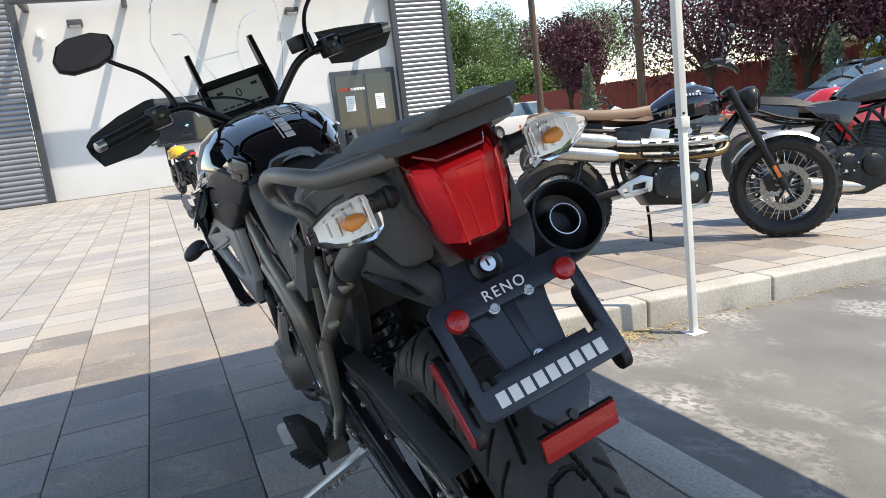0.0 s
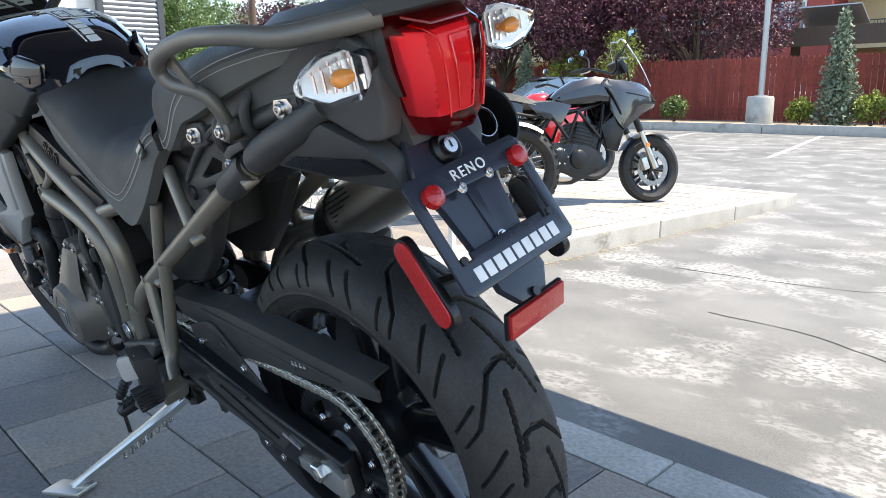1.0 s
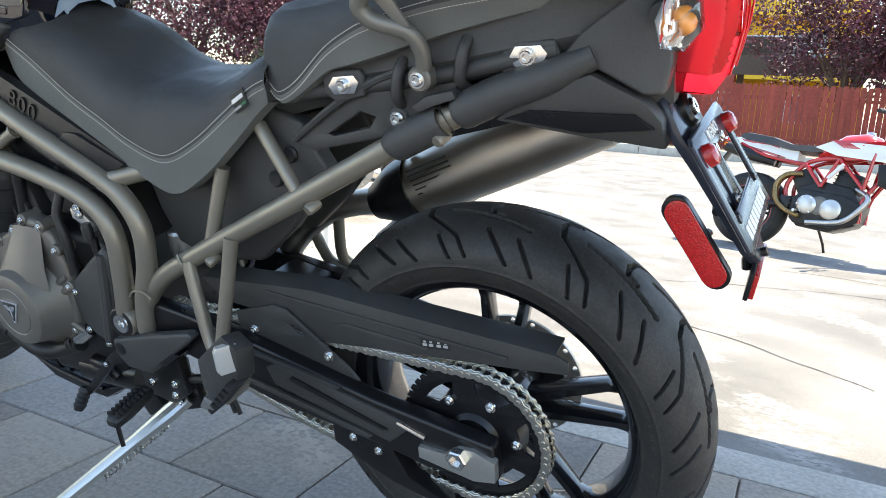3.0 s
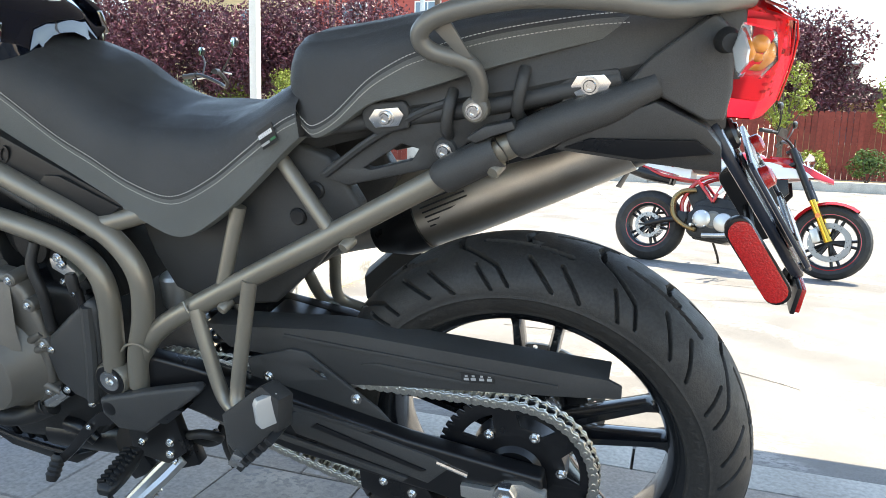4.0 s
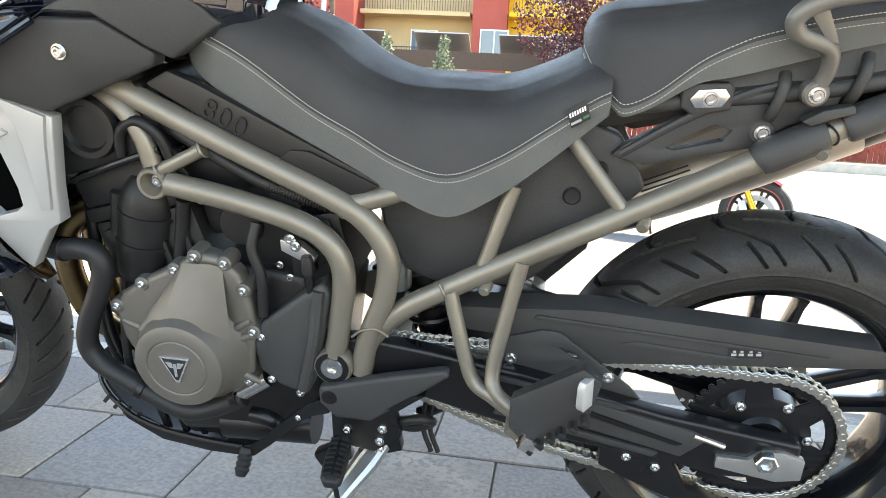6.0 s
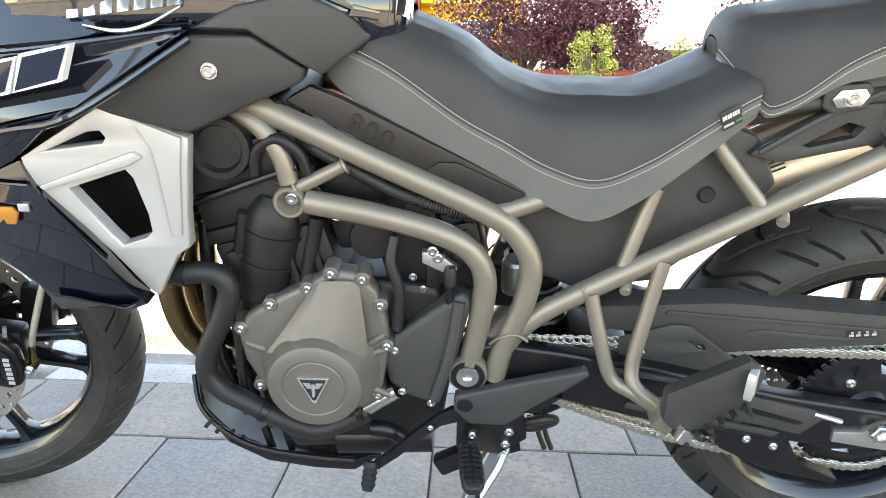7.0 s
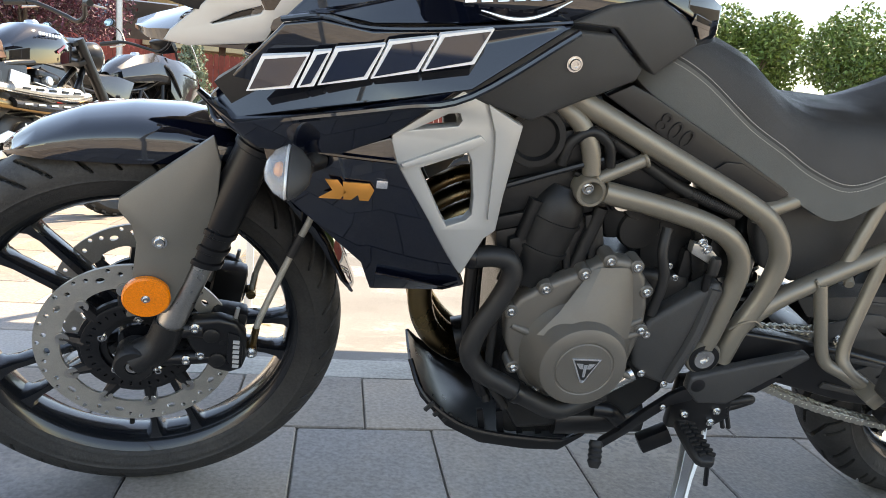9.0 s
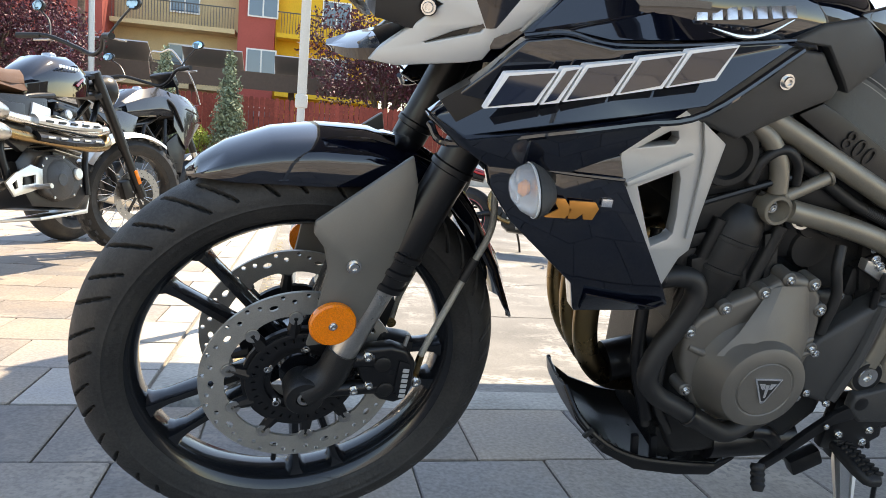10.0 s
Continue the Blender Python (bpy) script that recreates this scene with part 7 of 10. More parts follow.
BAR = [(1.075, 0.445, 1.085), (1.120, 0.300, 1.100), (1.165, 0.190, 1.100), (1.200, 0.110, 1.040), (1.215, 0.060, 0.996), (1.217, 0, 0.990)]
bar = hpart("handlebar", tube(BAR + [(x, -y, z) for x, y, z in BAR[-2::-1]], 0.0125, 12, 6), SATIN, None, "black handlebar")
hpart("bar_clamp", box((1.217, 0, 0.972), (0.05, 0.13, 0.045), (0, -20, 0), 0.008), SATIN, bar)
for s in (1, -1):
    gdir = Vector((-0.045, 0.145 * s, -0.015)).normalized()
    gr0 = Vector((1.120, 0.300 * s, 1.100))
    hpart("grip", lathe([(0, 0), (0.019, 0), (0.019, 0.006)] + [(0.0165 + 0.0008 * (k % 2), 0.010 + 0.006 * k) for k in range(20)] + [(0.018, 0.133), (0, 0.133)], gr0, gdir, 18), HOSE, bar, "ribbed black rubber grip")
    hpart("bar_end", lathe([(0, 0), (0.014, 0.0), (0.014, 0.022), (0.008, 0.026), (0, 0.026)], gr0 + gdir * 0.135, gdir, 16), ALU, bar)
    sw = hpart("switchgear", join(box((1.128, 0.270 * s, 1.098), (0.055, 0.055, 0.058), (0, 0, -17 * s), 0.010), box((1.100, 0.262 * s, 1.105), (0.018, 0.040, 0.030), (0, 0, -17 * s), 0.005)), SATIN, bar, "black switch housing")
    for k in range(3):
        hpart("switch", box((1.092, (0.252 + 0.014 * k) * s, 1.112 - 0.014 * (k % 2)), (0.008, 0.011, 0.010), (0, 0, -17 * s), 0.002), REDSWITCH if (s == -1 and k == 0) else GUARDGREY, sw)
    HG = [(1.165, 0.255, 1.150), (1.215, 0.270, 1.155), (1.225, 0.350, 1.145), (1.190, 0.440, 1.120), (1.120, 0.468, 1.100), (1.105, 0.468, 1.075), (1.150, 0.450, 1.035), (1.205, 0.350, 1.030), (1.200, 0.280, 1.050)]
    b = slab([(x, y, z) for x, y, z in HG], 0.006, 0.002, inward=(-0.9, 0.1, 0), crown=0.012)
    hpart("hand_guard", b if s == 1 else mirrored(b), MATTE, None, "black plastic hand guard")
    hpart("lever", tube([(1.165, 0.235 * s, 1.098), (1.185, 0.290 * s, 1.095), (1.165, 0.37 * s, 1.085), (1.150, 0.43 * s, 1.085)], [0.008, 0.007, 0.006, 0.006], 8, 4), SATIN, bar)
    mr = hpart("mirror", tube([(1.140, 0.215 * s, 1.105), (1.145, 0.220 * s, 1.155), (1.155, 0.250 * s, 1.215), (1.148, 0.300 * s, 1.262), (1.142, 0.330 * s, 1.292)], [0.011, 0.007, 0.006, 0.006, 0.006], 10, 5), SATIN, None, "black rear-view mirror on a bent stalk")
    loop = [(0.360 + 0.80 * y - 0.35 * z, 1.318 + z) for y, z in ((-0.100, -0.012), (-0.088, 0.020), (-0.030, 0.040), (0.050, 0.044), (0.082, 0.034), (0.100, 0.000), (0.086, -0.026), (0.040, -0.044), (-0.040, -0.048), (-0.088, -0.036))]
    b = slab([(1.135 + 0.25 * (z - 1.318), y, z) for y, z in loop], 0.024, 0.007, inward=(1, 0, -0.25))
    hpart("mirror_shell", b if s == 1 else mirrored(b), SATIN, mr)
    b = slab([(1.1335 + 0.25 * (1.318 + (z - 1.318) * 0.90 - 1.318), 0.360 + (y - 0.360) * 0.92, 1.318 + (z - 1.318) * 0.90) for y, z in loop], 0.002, 0.0, inward=(1, 0, -0.25))
    hpart("mirror_glass", b if s == 1 else mirrored(b), MIRRORM, mr, "mirror glass")
hpart("brake_reservoir", box((1.175, -0.205, 1.140), (0.05, 0.06, 0.045), (0, 0, 20), 0.006), SATIN, bar)
hpart("clutch_cable", tube([(1.165, 0.235, 1.095), (1.215, 0.16, 1.105), (1.25, 0.05, 1.08), (1.26, -0.04, 1.02), (1.22, -0.06, 0.95)], 0.004, 8, 6), HOSE, None)

# --- fairing, dash and screen, fixed to the frame ---
dash = part("dashboard", moved(join(box((0, 0, 0), (0.030, 0.235, 0.130), bev=0.014, seg=4), box((-0.020, 0, 0.058), (0.05, 0.205, 0.012), bev=0.005), box((-0.010, 0.104, 0.01), (0.04, 0.012, 0.10), bev=0.005), box((-0.010, -0.104, 0.01), (0.04, 0.012, 0.10), bev=0.005)), pose(1.345, -0.024, 1.108, 0, 24, 0)), SATIN, bike, "dark instrument panel with a lit grey display")
part("display", moved(box((-0.0158, 0.005, 0.006), (0.002, 0.165, 0.085), bev=0.001), pose(1.345, -0.024, 1.108, 0, 24, 0)), LCD, dash, "grey lcd display")
DM = pose(1.345, -0.024, 1.108, 0, 24, 0) @ facing((-0.0172, 0.0, 0.006), (0, -1, 0), (0, 0, 1))
part("display_digit", moved(text_mesh("0", 0.040, 0.0003), DM @ pose(0.0, 0.004, 0)), DARKPRINT, dash)
for k in range(6):
    part("display_bar", moved(box((-0.060 + 0.022 * k, -0.034, 0), (0.016, 0.005, 0.0004)), DM), DARKPRINT, dash)
for s in (1, -1):
    part("display_bar", moved(box((0.055 * s, 0.012 + 0.008, 0), (0.020, 0.010, 0.0004)), DM), DARKPRINT, dash)
    part("screen_bracket", ring_holes([(1.395, 1.110), (1.448, 1.262), (1.438, 1.282), (1.415, 1.280), (1.345, 1.140), (1.335, 1.100)], [[(1.390, 1.160), (1.430, 1.262), (1.420, 1.264), (1.380, 1.165)]], -0.033 + 0.103 * s - 0.008, -0.033 + 0.103 * s + 0.008), SATIN, bike, "slotted black screen bracket")
sr = []
for k in range(9):
    t = k / 8
    x, z = 1.500 - 0.145 * t, 1.100 + 0.390 * t
    w = float(np.interp(t, (0, 0.3, 0.62, 0.9, 1), (0.145, 0.182, 0.198, 0.150, 0.10)))
    sr.append([(x - 1.6 * y * y, y - 0.040, z) for y in (w * q for q in (-1, -0.75, -0.45, 0, 0.45, 0.75, 1))])
sb = loft(sr, closed=False, caps=False)
bmesh.ops.solidify(sb, geom=sb.faces, thickness=0.004)
wind = part("windscreen", sb, SCREEN, bike, "clear curved windscreen", smooth=60)
wind.visible_shadow = False
inner = [[(1.42, 0.087, 1.353), (1.42, 0.050, 1.338), (1.425, 0.033, 1.251), (1.43, 0.008, 1.173)], [(1.42, -0.187, 1.351), (1.42, -0.128, 1.330), (1.425, -0.083, 1.247), (1.43, -0.078, 1.180)], [(1.424, 0.026, 1.254), (1.424, -0.083, 1.247)]]
for edge in ([r[0] for r in sr], [r[-1] for r in sr], sr[-1], *inner):
    er = part("screen_edge", tube(edge, 0.0021, 8, 4), CLEAR, wind, "pale polished screen edge")
    er.visible_shadow = False
def beak_row(x, w, zt, zb):
    return [(x, y, z) for y, z in ((-w, zb), (-w * 1.04, (zt + zb) / 2), (-w * 0.7, zt - 0.008), (0, zt), (w * 0.7, zt - 0.008), (w * 1.04, (zt + zb) / 2), (w, zb))]


part("nose_fairing", loft([beak_row(1.28, 0.165, 1.02, 0.90), beak_row(1.36, 0.145, 1.01, 0.885), beak_row(1.41, 0.115, 0.99, 0.88), beak_row(1.435, 0.09, 0.965, 0.875)]), GLOSS, bike, "glossy black nose fairing")
part("beak", loft([beak_row(1.34, 0.130, 0.890, 0.845), beak_row(1.42, 0.110, 0.880, 0.830), beak_row(1.48, 0.090, 0.862, 0.822), beak_row(1.53, 0.055, 0.845, 0.820), beak_row(1.556, 0.016, 0.834, 0.824)]), GLOSS, bike, "glossy black pointed beak")
lampb = part("headlight", loft([beak_row(1.40, 0.105, 1.02, 0.868), beak_row(1.46, 0.108, 1.015, 0.872), beak_row(1.500, 0.100, 1.005, 0.880)]), SATIN, bike, "twin headlamp under the screen")
for s in (1, -1):
    part("lamp_reflector", lathe([(0.044, 0.030), (0.040, 0.006), (0.026, -0.004), (0.010, -0.008), (0.0, -0.008), (0.0, -0.014), (0.030, -0.012), (0.046, 0.004), (0.048, 0.030)], (1.500, 0.048 * s, 0.945), (1, 0, 0.12), 28), REFLECTOR, lampb)
    part("lamp_bezel", lathe([(0.046, 0.028), (0.050, 0.028), (0.050, 0.034), (0.046, 0.034)], (1.500, 0.048 * s, 0.945), (1, 0, 0.12), 28, True), ALU, lampb)
lens = part("headlight_lens", loft([[(1.506, -0.098, 1.000), (1.512, -0.060, 1.010), (1.516, 0, 1.014), (1.512, 0.060, 1.010), (1.506, 0.098, 1.000)], [(1.522, -0.100, 0.955), (1.540, -0.060, 0.960), (1.546, 0, 0.962), (1.540, 0.060, 0.960), (1.522, 0.100, 0.955)], [(1.520, -0.092, 0.905), (1.538, -0.055, 0.902), (1.544, 0, 0.900), (1.538, 0.055, 0.902), (1.520, 0.092, 0.905)], [(1.502, -0.075, 0.880), (1.508, -0.045, 0.876), (1.510, 0, 0.874), (1.508, 0.045, 0.876), (1.502, 0.075, 0.880)]], caps=False, closed=False), CLEAR, lampb, "clear headlamp glass")
lens.visible_shadow = False
for s in (1, -1):
    f = (lambda b: b) if s == 1 else mirrored
    OUTB = [(1.498, 0.827), (1.468, 0.825), (1.384, 0.842), (1.366, 0.848), (1.347, 0.879), (1.298, 0.911), (1.242, 0.978), (1.228, 0.991), (1.284, 0.981), (1.405, 0.941), (1.455, 0.924), (1.414, 0.906), (1.447, 0.877), (1.491, 0.838)]
    HB1 = [(1.384, 0.925), (1.299, 0.958), (1.296, 0.953), (1.346, 0.912), (1.355, 0.911)]
    HB2 = [(1.441, 0.857), (1.403, 0.878), (1.369, 0.891), (1.365, 0.884), (1.369, 0.877), (1.434, 0.854)]
    b = ring_holes(OUTB, [HB1, HB2], 0.148, 0.168)
    for v in b.verts:
        v.co.y -= 0.40 * (v.co.x - 1.30)
    bt = part("beak_trim", f(b), SILVER, bike, "silver plastic beak trim with two slots")
    b = ring_holes([(1.386, 0.928), (1.298, 0.962), (1.290, 0.953), (1.346, 0.908), (1.358, 0.907)], [[(1.374, 0.925), (1.303, 0.953), (1.346, 0.917), (1.353, 0.916)]], 0.150, 0.1665)
    b = join(b, prism([(1.442, 0.860), (1.403, 0.881), (1.368, 0.892), (1.364, 0.882), (1.370, 0.874), (1.434, 0.852)], 0.140, 0.158, 0.002), prism([(1.384, 0.925), (1.299, 0.958), (1.296, 0.953), (1.346, 0.912), (1.355, 0.911)], 0.140, 0.156, 0.002))
    for v in b.verts:
        v.co.y -= 0.40 * (v.co.x - 1.30)
    part("trim_inset", f(b), SATIN, bt)
    part("trim_bolt_boss", f(lathe([(0, 0.004), (0.009, 0.004), (0.011, 0), (0.011, -0.04), (0, -0.04)], (1.436, 0.118, 0.900), (0.3, 1, 0), 18)), SATIN, bt)
    bolts(bt, [(1.437, 0.124 * s, 0.900)], 0.009, (0.3, s, 0))
    part("front_cowl", f(slab([(1.430, 0.095, 0.842), (1.345, 0.155, 0.862), (1.24, 0.165, 0.950), (1.235, 0.150, 1.00), (1.33, 0.130, 0.985), (1.42, 0.09, 0.94)], 0.03, 0.005)), GLOSS, bike)
    ind = part("front_indicator", f(tube([(1.288, 0.238, 0.727), (1.300, 0.262, 0.726), (1.306, 0.284, 0.725)], [0.014, 0.011, 0.013], 12, 3)), SATIN, bike, "clear-lensed front indicator on a black stalk")
    Q = Matrix.Translation((1.318, 0.292, 0.727)) @ Matrix.Rotation(radians(-26), 4, "X") @ Matrix.Rotation(radians(90), 4, "Y")
    part("indicator_shell", f(moved(lathe([(0.0, -0.026), (0.010, -0.023), (0.019, -0.012), (0.0235, 0.0), (0.0, 0.0)], seg=24, axis=(0, 0, 1)), Q @ Matrix.Diagonal((1.0, 1.75, 1, 1)))), MATTE, ind)
    part("indicator_bowl", f(moved(lathe([(0.0, 0.0005), (0.022, 0.001), (0.0232, 0.004), (0.021, 0.004), (0.0, 0.002)], seg=24, axis=(0, 0, 1)), Q @ Matrix.Diagonal((1.0, 1.75, 1, 1)))), LAMPWHITE, ind)
    lens = part("indicator_lens", f(moved(lathe([(0.0, 0.030), (0.009, 0.027), (0.018, 0.017), (0.0225, 0.0045), (0.0, 0.0045)], seg=24, axis=(0, 0, 1)), Q @ Matrix.Diagonal((1.0, 1.75, 1, 1)))), FROST, ind, "clear lens")
    lens.visible_shadow = False
    part("indicator_bulb", f(moved(lathe([(0, 0.005), (0.007, 0.006), (0.009, 0.010), (0.006, 0.015), (0, 0.016)], seg=14, axis=(0, 0, 1)), Q)), BULB, ind)
    bolts(ind, [(1.289, 0.238 * s, 0.731)], 0.006, (0, s, 0))

# ---- other motorcycles: built from the same kinds of parts, each with its own shape ----
BROWNSEAT = material("brown_leather", (0.11, 0.055, 0.030), 0.5, grain=0.15, grain_size=300, bump=0.2, bump_size=500)
REDPAINT = material("red_gloss_paint", (0.45, 0.010, 0.014), 0.12, coat=1.0)
GREYPAINT = material("grey_metallic_paint", (0.040, 0.042, 0.047), 0.22, metal=0.5, coat=0.8, grain=0.1, grain_size=900)
ROTOR = material("drilled_rotor_steel", (0.34, 0.33, 0.32), 0.36, metal=1.0, grain=0.15, grain_size=300)
WHITEGLOSS = material("white_gloss_paint", (0.75, 0.75, 0.74), 0.15, coat=0.8)
YELLOWPAINT = material("yellow_gloss_paint", (0.75, 0.42, 0.01), 0.2, coat=0.8)
GOLD = material("gold_anodised_fork", (0.72, 0.42, 0.06), 0.22, metal=0.9)
BLUEMIRROR = material("blue_tinted_mirror", (0.30, 0.55, 0.80), 0.03, metal=1.0)


def bike_wheel(b, c, R, half, style, rim_mat, knobs=False, disc_r=0.15, stripe=None):
    """A wheel with tyre, rim, spokes and disc as parts of b."""
    bead = R - half * (1.45 if style == "wire" else 1.55)
    prof = [(bead, -half * 0.75), (bead + (R - bead) * 0.45, -half), (R - half * 0.28, -half * 0.75), (R - 0.004, -half * 0.35), (R, 0), (R - 0.004, half * 0.35), (R - half * 0.28, half * 0.75), (bead + (R - bead) * 0.45, half), (bead, half * 0.75)]
    w = part("wheel", lathe([(bead - 0.018, -half * 0.55), (bead + 0.006, -half * 0.78), (bead + 0.008, -half * 0.66), (bead - 0.004, 0), (bead + 0.008, half * 0.66), (bead + 0.006, half * 0.78), (bead - 0.018, half * 0.55), (bead - 0.024, 0)], c, seg=64, closed=True), rim_mat, b)
    bms = [lathe(prof, c, seg=72, closed=True)]
    if knobs:
        for i in range(54):
            a = 2 * math.pi * i / 54
            for y in ((-0.62, 0.0, 0.62) if i % 2 else (-0.35, 0.35)):
                k = box((0, 0, 0), (0.013, half * 0.46, 0.030), bev=0)
                rr = R - 0.005 - half * 0.20 * (abs(y) / 0.62) ** 2
                bms.append(moved(k, Matrix.Translation(Vector(c) + Vector((rr * math.cos(a), y * half, rr * math.sin(a)))) @ Matrix.Rotation(-a, 4, "Y")))
    ty = part("tyre", bms[0], RUBBER, w, "black block-tread tyre" if knobs else "black road tyre")
    if knobs:
        tagged(part("block_tread", join(*bms[1:]), RUBBER, w), kind="stuff")
    part("hub", lathe([(0.0, -0.06), (0.028, -0.06), (0.024, -0.03), (0.024, 0.03), (0.028, 0.06), (0, 0.06)], c, seg=20), STEEL if style == "wire" else rim_mat, w)
    if style == "wire":
        for i in range(32):
            a = 2 * math.pi * i / 32
            s = 1 if i % 2 else -1
            k = 0.5 * (1 if (i // 2) % 2 else -1)
            part("spoke", tube([Vector(c) + Vector((0.026 * math.cos(a + k), 0.045 * s, 0.026 * math.sin(a + k))), Vector(c) + Vector(((bead - 0.015) * math.cos(a), 0.008 * s, (bead - 0.015) * math.sin(a)))], 0.0022, 5, 1), CHROME, w)
    else:
        for i in range(10):
            a = 2 * math.pi * (i // 2) / 5 + (0.14 if i % 2 else -0.14)
            part("spoke", tube([Vector(c) + Vector((0.02 * math.cos(a), 0, 0.02 * math.sin(a))), Vector(c) + Vector(((bead - 0.012) * math.cos(a), 0, (bead - 0.012) * math.sin(a)))], [0.016, 0.010, 0.012], 8, 1), rim_mat, w)
    if stripe:
        part("rim_stripe", join(*[lathe([(bead + 0.004, half * 0.80 * s), (bead + 0.009, half * 0.80 * s), (bead + 0.009, half * 0.82 * s), (bead + 0.004, half * 0.82 * s)], c, seg=64, closed=True) for s in (1, -1)]), stripe, w)
    for s in ((-1,) if style == "wire" else (1, -1)):
        d = part("brake_disc", drilled_disc(disc_r * 0.72, disc_r, s * 0.062 - 0.002, 0.004, 48), ROTOR, w)
        d.location = c
        part("disc_carrier", join(*[box((c[0] + disc_r * 0.42 * math.cos(q), c[1] + s * 0.060, c[2] + disc_r * 0.42 * math.sin(q)), (disc_r * 0.66, 0.006, 0.016), (0, -math.degrees(q), 0)) for q in (k * 2 * math.pi / 6 for k in range(6))]), SATIN if style != "gold" else GOLD, w, smooth=0)
    return w


def street_bike(name, label, m, wb, Rf, Rr, tank_mat, style="naked", seat_mat=None, fork_mat=None, frame_mat=None, wire=False, knobs=False, rake=25, group="motorcycles on show"):
    b = thing(name, label, "motorcycle", m, group)
    F, R = Vector((wb, 0, Rf)), Vector((0, 0, Rr))
    fork_mat, frame_mat, seat_mat = fork_mat or SATIN, frame_mat or SATIN, seat_mat or LEATHER
    st = "wire" if wire else "cast"
    bike_wheel(b, F, Rf, 0.055 if not knobs else 0.060, st, SATIN, knobs, 0.155, REDPAINT if style == "motard" else None)
    bike_wheel(b, R, Rr, 0.080, st, SATIN, knobs, 0.115, REDPAINT if style == "motard" else None)
    tx = math.tan(radians(rake))
    top = Vector((wb - (1.02 - Rf) * tx + 0.04, 0, 1.0))
    for s in (1, -1):
        y = 0.105 * s
        k = lambda z: wb - 0.02 - (z - Rf) * tx + 0.02
        lg = part("fork_leg", tube([(k(0.62), y, 0.62), (k(1.02), y, 1.02)], 0.029, 14, 1), fork_mat, b)
        part("fork_slider", tube([(wb, y, Rf), (k(0.42), y, 0.42), (k(0.66), y, 0.66)], [0.030, 0.026, 0.024], 12, 2), GOLD if style == "motard" else (SATIN if wire else STEEL), lg)
        part("caliper", box((wb - 0.10, 0.085 * s, Rf + 0.04), (0.06, 0.05, 0.11), (0, -20, 0), 0.01), ALU if style in ("motard", "tourer") else SATIN, lg)
        if style in ("classic", "tourer", "motard"):
            part("fork_reflector", lathe([(0, 0.006), (0.020, 0.006), (0.020, 0), (0, 0)], (k(0.50), 0.132 * s, 0.50), (0, s, 0), 16) if style != "classic" else box((k(0.46), 0.134 * s, 0.46), (0.022, 0.006, 0.085), (0, -25, 0), 0.004), AMBER, lg)
    part("yoke", box((top.x - 0.01, 0, 0.90), (0.08, 0.25, 0.03), (0, -rake, 0), 0.008), SATIN, b)
    part("yoke", box((top.x - 0.045, 0, 1.0), (0.08, 0.25, 0.025), (0, -rake, 0), 0.008), SATIN, b)
    hx, hz, hw = top.x - (0.14 if style != "classic" else 0.06), {"tourer": 1.20, "classic": 1.19}.get(style, 1.12), 0.40 if style != "sport" else 0.33
    part("handlebar", tube([(hx - 0.10, hw, hz), (hx - 0.03, hw * 0.6, hz + 0.01), (hx + 0.06, hw * 0.25, hz - 0.04), (hx + 0.08, 0, hz - 0.07), (hx + 0.06, -hw * 0.25, hz - 0.04), (hx - 0.03, -hw * 0.6, hz + 0.01), (hx - 0.10, -hw, hz)], 0.0125, 10, 5), SATIN, b)
    for s in (1, -1):
        part("grip", tube([(hx - 0.10, hw * s, hz), (hx - 0.045, hw * 0.68 * s, hz + 0.01)], 0.0175, 10, 1), HOSE, b)
        part("lever", tube([(hx + 0.0, hw * 0.6 * s, hz + 0.01), (hx + 0.03, hw * 0.75 * s, hz), (hx - 0.01, hw * 0.98 * s, hz - 0.01)], 0.006, 6, 3), STEEL, b)
        mr = part("mirror", tube([(hx - 0.01, hw * 0.6 * s, hz + 0.01), (hx + 0.02, hw * 0.75 * s, hz + 0.10), (hx + 0.02, hw * 0.95 * s, hz + 0.16)], 0.006, 8, 4), SATIN, b)
        part("mirror_head", moved(lathe([(0, 0.010), (0.04, 0.006), (0.052, 0), (0.05, -0.012), (0.03, -0.022), (0, -0.026)], axis=(0, 0, 1), seg=20), Matrix.Translation((hx + 0.02, hw * 1.0 * s, hz + 0.185)) @ Matrix.Rotation(radians(-90), 4, "Y") @ Matrix.Diagonal((0.62, 1, 1, 1))), SATIN, mr)
        part("mirror_glass", moved(lathe([(0, 0.012), (0.045, 0.0085), (0, 0.006)], axis=(0, 0, 1), seg=20), Matrix.Translation((hx + 0.019, hw * 1.0 * s, hz + 0.185)) @ Matrix.Rotation(radians(-90), 4, "Y") @ Matrix.Diagonal((0.60, 0.97, 1, 1))), BLUEMIRROR, mr)
    # tank, seat, tail
    t0, t1 = 0.48 * wb / 1.45, 0.94 * wb / 1.45
    zt = {"classic": 0.985, "naked": 1.0, "sport": 1.0, "tourer": 1.07, "motard": 1.00}[style]
    rows = [tank_row(t0, zt - 0.16, 0.06, zt - 0.18, zt - 0.22), tank_row(t0 + 0.06, zt - 0.10, 0.11, zt - 0.16, zt - 0.23), tank_row(t0 + 0.18, zt - 0.02, 0.145, zt - 0.12, zt - 0.23), tank_row(t0 + 0.33, zt, 0.16, zt - 0.11, zt - 0.22), tank_row(t1 - 0.04, zt - 0.03, 0.14, zt - 0.12, zt - 0.20), tank_row(t1 + 0.02, zt - 0.09, 0.09, zt - 0.13, zt - 0.17)]
